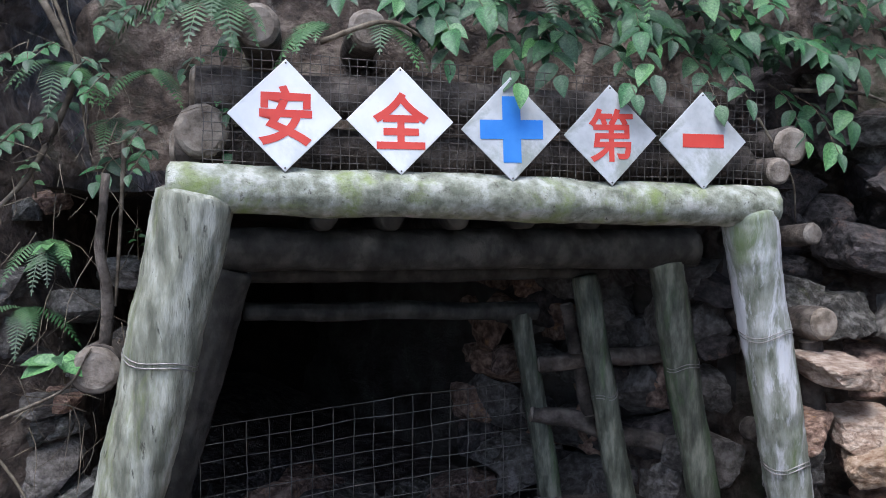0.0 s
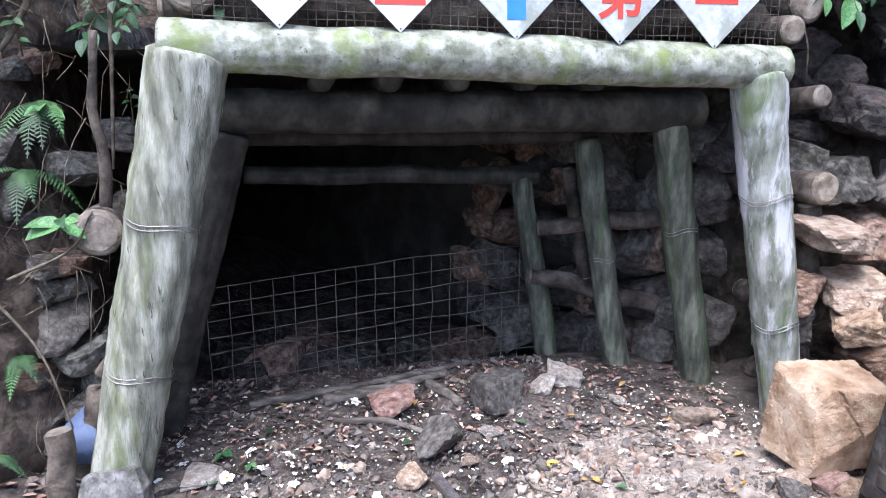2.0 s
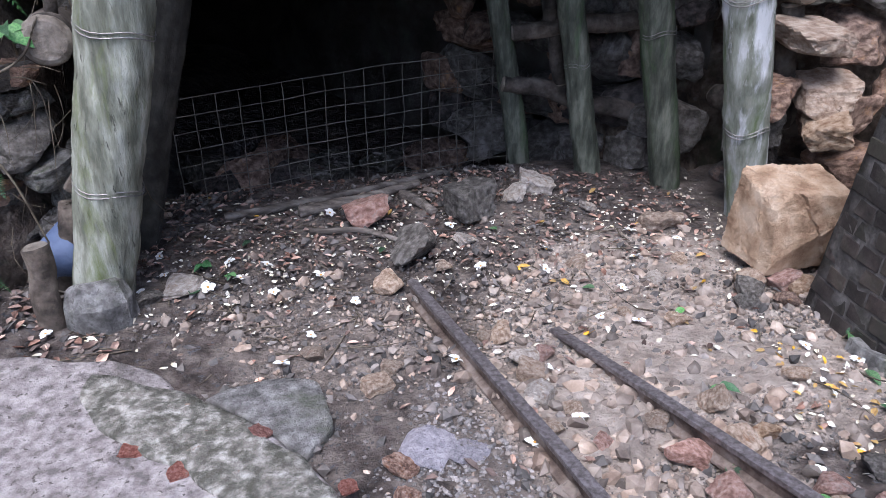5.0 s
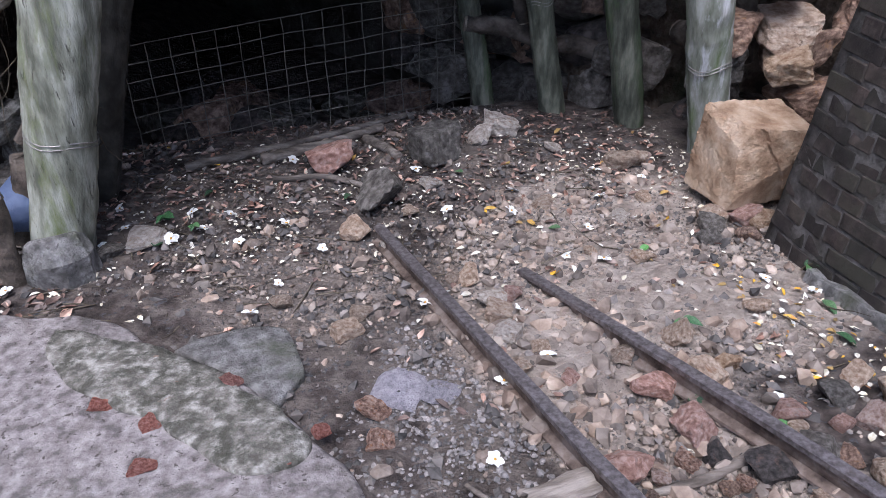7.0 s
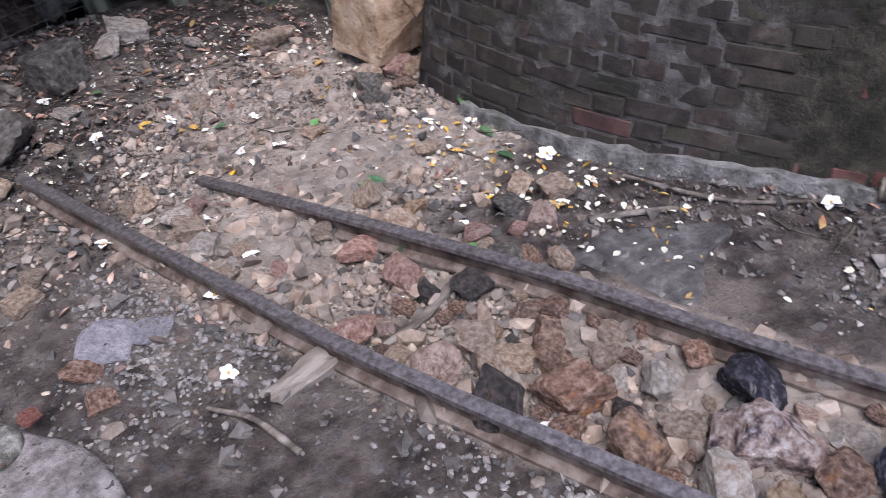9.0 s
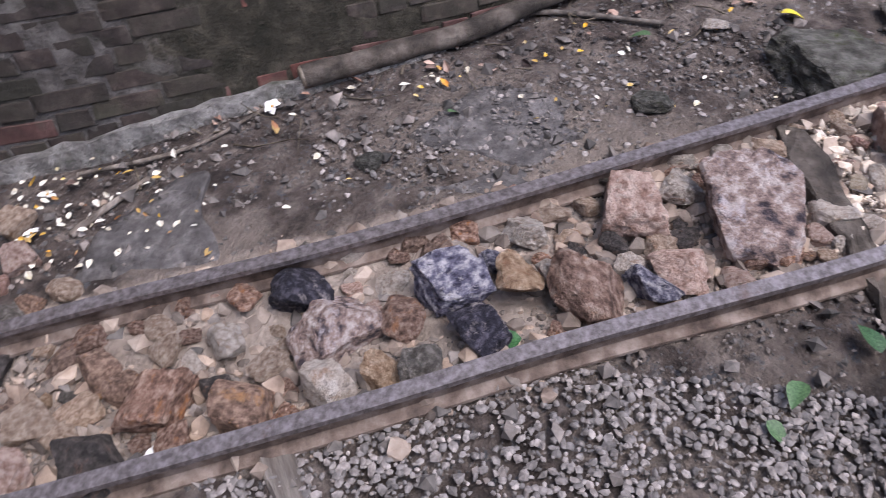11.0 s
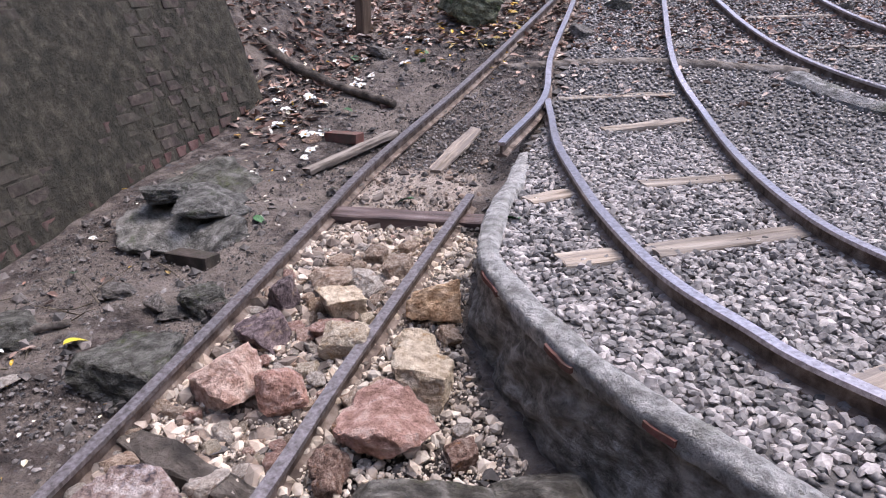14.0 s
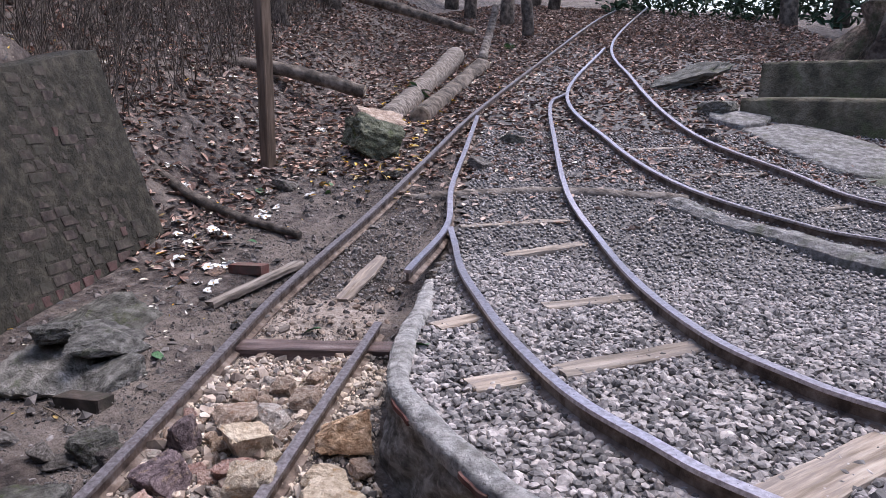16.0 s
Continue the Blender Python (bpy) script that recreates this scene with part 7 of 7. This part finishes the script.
twigs("thicket", 8000, in_thicket, (0.5, 1.7), 0.006, M_bark, "dense dry brown undergrowth on the bank", "undergrowth")
for pts, r, lab in ((((1.31, 1.24), (1.42, 1.19), (1.55, 1.12)), 0.012, "pale dry stick by the brick wall"), (((1.55, 1.35), (1.7, 1.05), (1.95, 0.85)), 0.008, "thin dry stick by the brick wall"), (((2.3, 0.45), (2.5, 0.1), (2.45, -0.35)), 0.012, "crooked brown twig on the soil"),
                    (((2.7, 0.0), (2.75, -0.5), (2.65, -0.8)), 0.02, "crooked root on the soil"), (((0.88, 1.28), (0.72, 1.22), (0.55, 1.17)), 0.016, "pale weathered stick between the rails"), (((0.25, 1.0), (0.2, 1.15), (0.12, 1.25)), 0.01, "thin stick beside the rail"),
                    (((-0.97, 3.26), (-0.4, 3.5), (0.08, 3.74)), 0.022, "long pale stick at the foot of the wire mesh"), (((-0.62, 3.28), (-0.3, 3.42), (-0.05, 3.56)), 0.03, "weathered branch at the mine mouth"), (((-0.13, 3.42), (-0.05, 3.32), (0.02, 3.2)), 0.028, "short weathered branch at the mine mouth"),
                    (((-0.55, 3.1), (-0.3, 3.08), (-0.1, 2.95)), 0.016, "grey stick among the stones"), (((0.35, 3.35), (0.5, 3.45), (0.62, 3.5)), 0.012, "pale stick among dead leaves")):
    line = curve_pts([(x, y, ground_z(x, y) + r * 0.9) for x, y in pts], 8)
    ob = part("stick", tube(line, [r * (1 - 0.3 * i / len(line)) for i in range(len(line))], 8, 0.25, 18), M_wood, smooth=True)
    tagged(ob, lab, "stick", "loose sticks")
plastic = part("plastic_scrap", tube([(-1.5, 2.55, 0.03), (-1.42, 2.62, 0.07), (-1.36, 2.68, 0.04)], [0.07, 0.13, 0.06], 14, 0.7, 9), material("blue_plastic", [(0.08, 0.11, 0.2), (0.13, 0.17, 0.28)], 9, 6, rough=(0.3, 0.5), bump=0.6), None, "", True)
tagged(plastic, "crumpled blue plastic sheet on the soil", "plastic sheet")

# ---- woods behind ----
TRUNK = [(8.3, -7.2, 0.11), (9.5, -9.4, 0.13), (7.3, -12.2, 0.09), (8.6, -13.5, 0.12), (10.6, -11.8, 0.14), (9.2, -16.5, 0.12), (11.5, -15.5, 0.15), (3.8, -16.2, 0.14), (3.0, -17.0, 0.13), (1.2, -16.8, 0.16), (-1.8, -15.0, 0.15), (9.9, -14.0, 0.12), (10.3, -6.0, 0.14), (12.8, -9.0, 0.16), (10.2, -17.3, 0.14), (2.2, -15.4, 0.14)]
for i, (x, y, r) in enumerate(TRUNK):
    z = ground_z(x, y) - 0.1
    H = rnd.uniform(5.0, 7.5)
    tree = empty("tree", x, y, z, label="slender woodland tree with dark bark on the bank", category="tree", group="woodland trees")
    top = Vector((x + rnd.uniform(-0.6, 0.6), y + rnd.uniform(-0.6, 0.6), z + H))
    pts = along((x, y, z), top, 14, wob=0.25, seed=i)
    part("trunk", tube(pts, [r * (1.25 - 0.9 * k / 14) for k in range(15)], 10, 0.12, 5), M_bark, tree, smooth=True)
    ends = []
    for k in range(7):
        b = pts[5 + k]
        e = b + Vector((rnd.uniform(-1.4, 1.4), rnd.uniform(-1.4, 1.4), rnd.uniform(0.4, 1.3)))
        part("limb", tube(along(b, e, 6, wob=0.15, seed=k + i), [r * 0.4 * (1 - 0.12 * q) for q in range(7)], 6), M_bark, tree, smooth=True)
        ends += [e, b.lerp(e, 0.6)]
    fix_children(tree)
    c = np.array([e[:] for e in ends])
    idx = nrng.integers(0, len(c), 500)
    P = c[idx] + nrng.normal(0, 0.38, (500, 3)) - np.array([x, y, z])
    crown = flakes("crown", P[:, 0], P[:, 1], P[:, 2], nrng.uniform(0.05, 0.1, 500), M_leaf, "", "", 0.4, 1.2)
    crown.parent = tree
    for key in ("kind", "label", "category"):
        if key in crown:
            del crown[key]
mound = part("root_mound", tube([(0.9, -12.2, 1.2), (0.8, -12.3, 1.8), (0.75, -12.4, 2.3), (0.7, -12.5, 2.8), (0.6, -12.7, 3.2)], [1.55, 1.45, 1.2, 0.8, 0.3], 40, 0.5, 2.2), M_cliff, None, "", True)
tagged(mound, "reddish earth mound matted with roots", "mound", kind="structure")


def on_mound():
    w = rnd.uniform(0, 6.28)
    z = rnd.uniform(1.5, 2.9)
    r = 1.5 - 0.5 * (z - 1.3)
    return (0.8 + r * math.cos(w), -12.3 + r * math.sin(w), z), (math.cos(w) * 0.5, math.sin(w) * 0.5, -0.6)


twigs("hanging_roots", 1300, on_mound, (0.2, 0.7), 0.007, M_stem, "dry roots hanging over the mound", "roots")

# brushwood closing the cutting where the tracks leave it
n = 4200
x, y = nrng.uniform(1.8, 8.0, n), nrng.uniform(-19.5, -16.2, n)
flakes("brushwood", x, y, GZ(x, y) + nrng.uniform(0, 1, n) ** 1.4 * (2.4 + 0.8 * np.sin(2.3 * x)), nrng.uniform(0.05, 0.13, n), M_leaf, "green brushwood beyond the end of the cutting", "brushwood", 0.4, 1.2)

# ---- bricks of the leaning wall ----
BRICKS = {}
for long_ in (False, True):
    for i in range(6):
        bm = bmesh.new()
        bmesh.ops.create_cube(bm, size=1.0)
        bmesh.ops.bevel(bm, geom=bm.edges[:], offset=0.05, segments=1, affect="EDGES")
        for v in bm.verts:
            v.co = Vector((v.co.x * (0.204 if long_ else 0.098), v.co.y * 0.06, v.co.z * 0.057)) + Vector((nz(v.co.x * 2 + i, v.co.y, v.co.z), nz(v.co.y * 2 + i * 3, v.co.x, v.co.z), nz(v.co.z * 2 + i, v.co.x * 2, 5))) * 0.006
        me = bpy.data.meshes.new("brick")
        bm.to_mesh(me)
        bm.free()
        me.materials.append(M_brick if i < 4 else M_brick_red)
        BRICKS[long_, i] = me
COURSE = 0.066
rest_of = {False: ([], []), True: ([], [])}
made = 0
for row in range(21):
    h = 0.032 + row * COURSE
    edge = 0.0 if row % 2 else 0.06
    while True:
        long_ = rnd.random() < (0.75 if row % 2 else 0.2)
        step_ = 0.214 if long_ else 0.108
        d = edge + step_ / 2
        edge += step_
        if d > WLEN - 0.12 - 0.12 * h:
            break
        if h > crest(d) - 0.03 - 0.06 * nz(d, 3.3):
            continue
        p, t, nrm = wall_frame(d)
        upv = (Vector((0, 0, 1)) - nrm * batter(d)).normalized()
        out = t.cross(upv).normalized()
        if out.dot(nrm) < 0:
            out = -out
        c = p + Vector((0, 0, h)) - nrm * (h * batter(d)) + out * (-0.03 + 0.0035 + 0.003 * min(1.0, d / 2.0) - 0.0045 * float(smooth01(np.array((d - 2.0) / 1.6))) + rnd.uniform(-0.003, 0.003))
        axes = Matrix((t, -out, t.cross(-out))).transposed()
        red = d > 1.5 and row < 1 or rnd.random() < 0.04
        me = BRICKS[long_, rnd.randrange(4, 6) if red else rnd.randrange(4)]
        m = Matrix.Translation(c) @ axes.to_4x4() @ pose(0, 0, 0, rnd.uniform(-0.8, 0.8), rnd.uniform(-0.6, 0.6), rnd.uniform(-0.6, 0.6))
        if d < 2.2 and made < 300:
            ob = new("brick", me)
            ob.parent = brick_wall
            ob.matrix_basis = Matrix.Translation(-brick_wall.location) @ m
            made += 1
        else:
            V, Fc = rest_of[red]
            b0 = len(V)
            V += [(m @ v.co) - brick_wall.location for v in me.vertices]
            Fc += [tuple(b0 + i for i in q.vertices) for q in me.polygons]
for red, (V, Fc) in rest_of.items():
    tagged(mesh_part("red_bricks" if red else "bricks", V, Fc, M_brick_red if red else M_brick, brick_wall),
           "red bricks showing along the wall's foot" if red else "mossy bricks further along the wall", kind="stuff")
for ob in brick_wall.children:
    if ob.name.startswith(("core", "footing")):
        ob.matrix_parent_inverse = Matrix.Translation(-brick_wall.location)
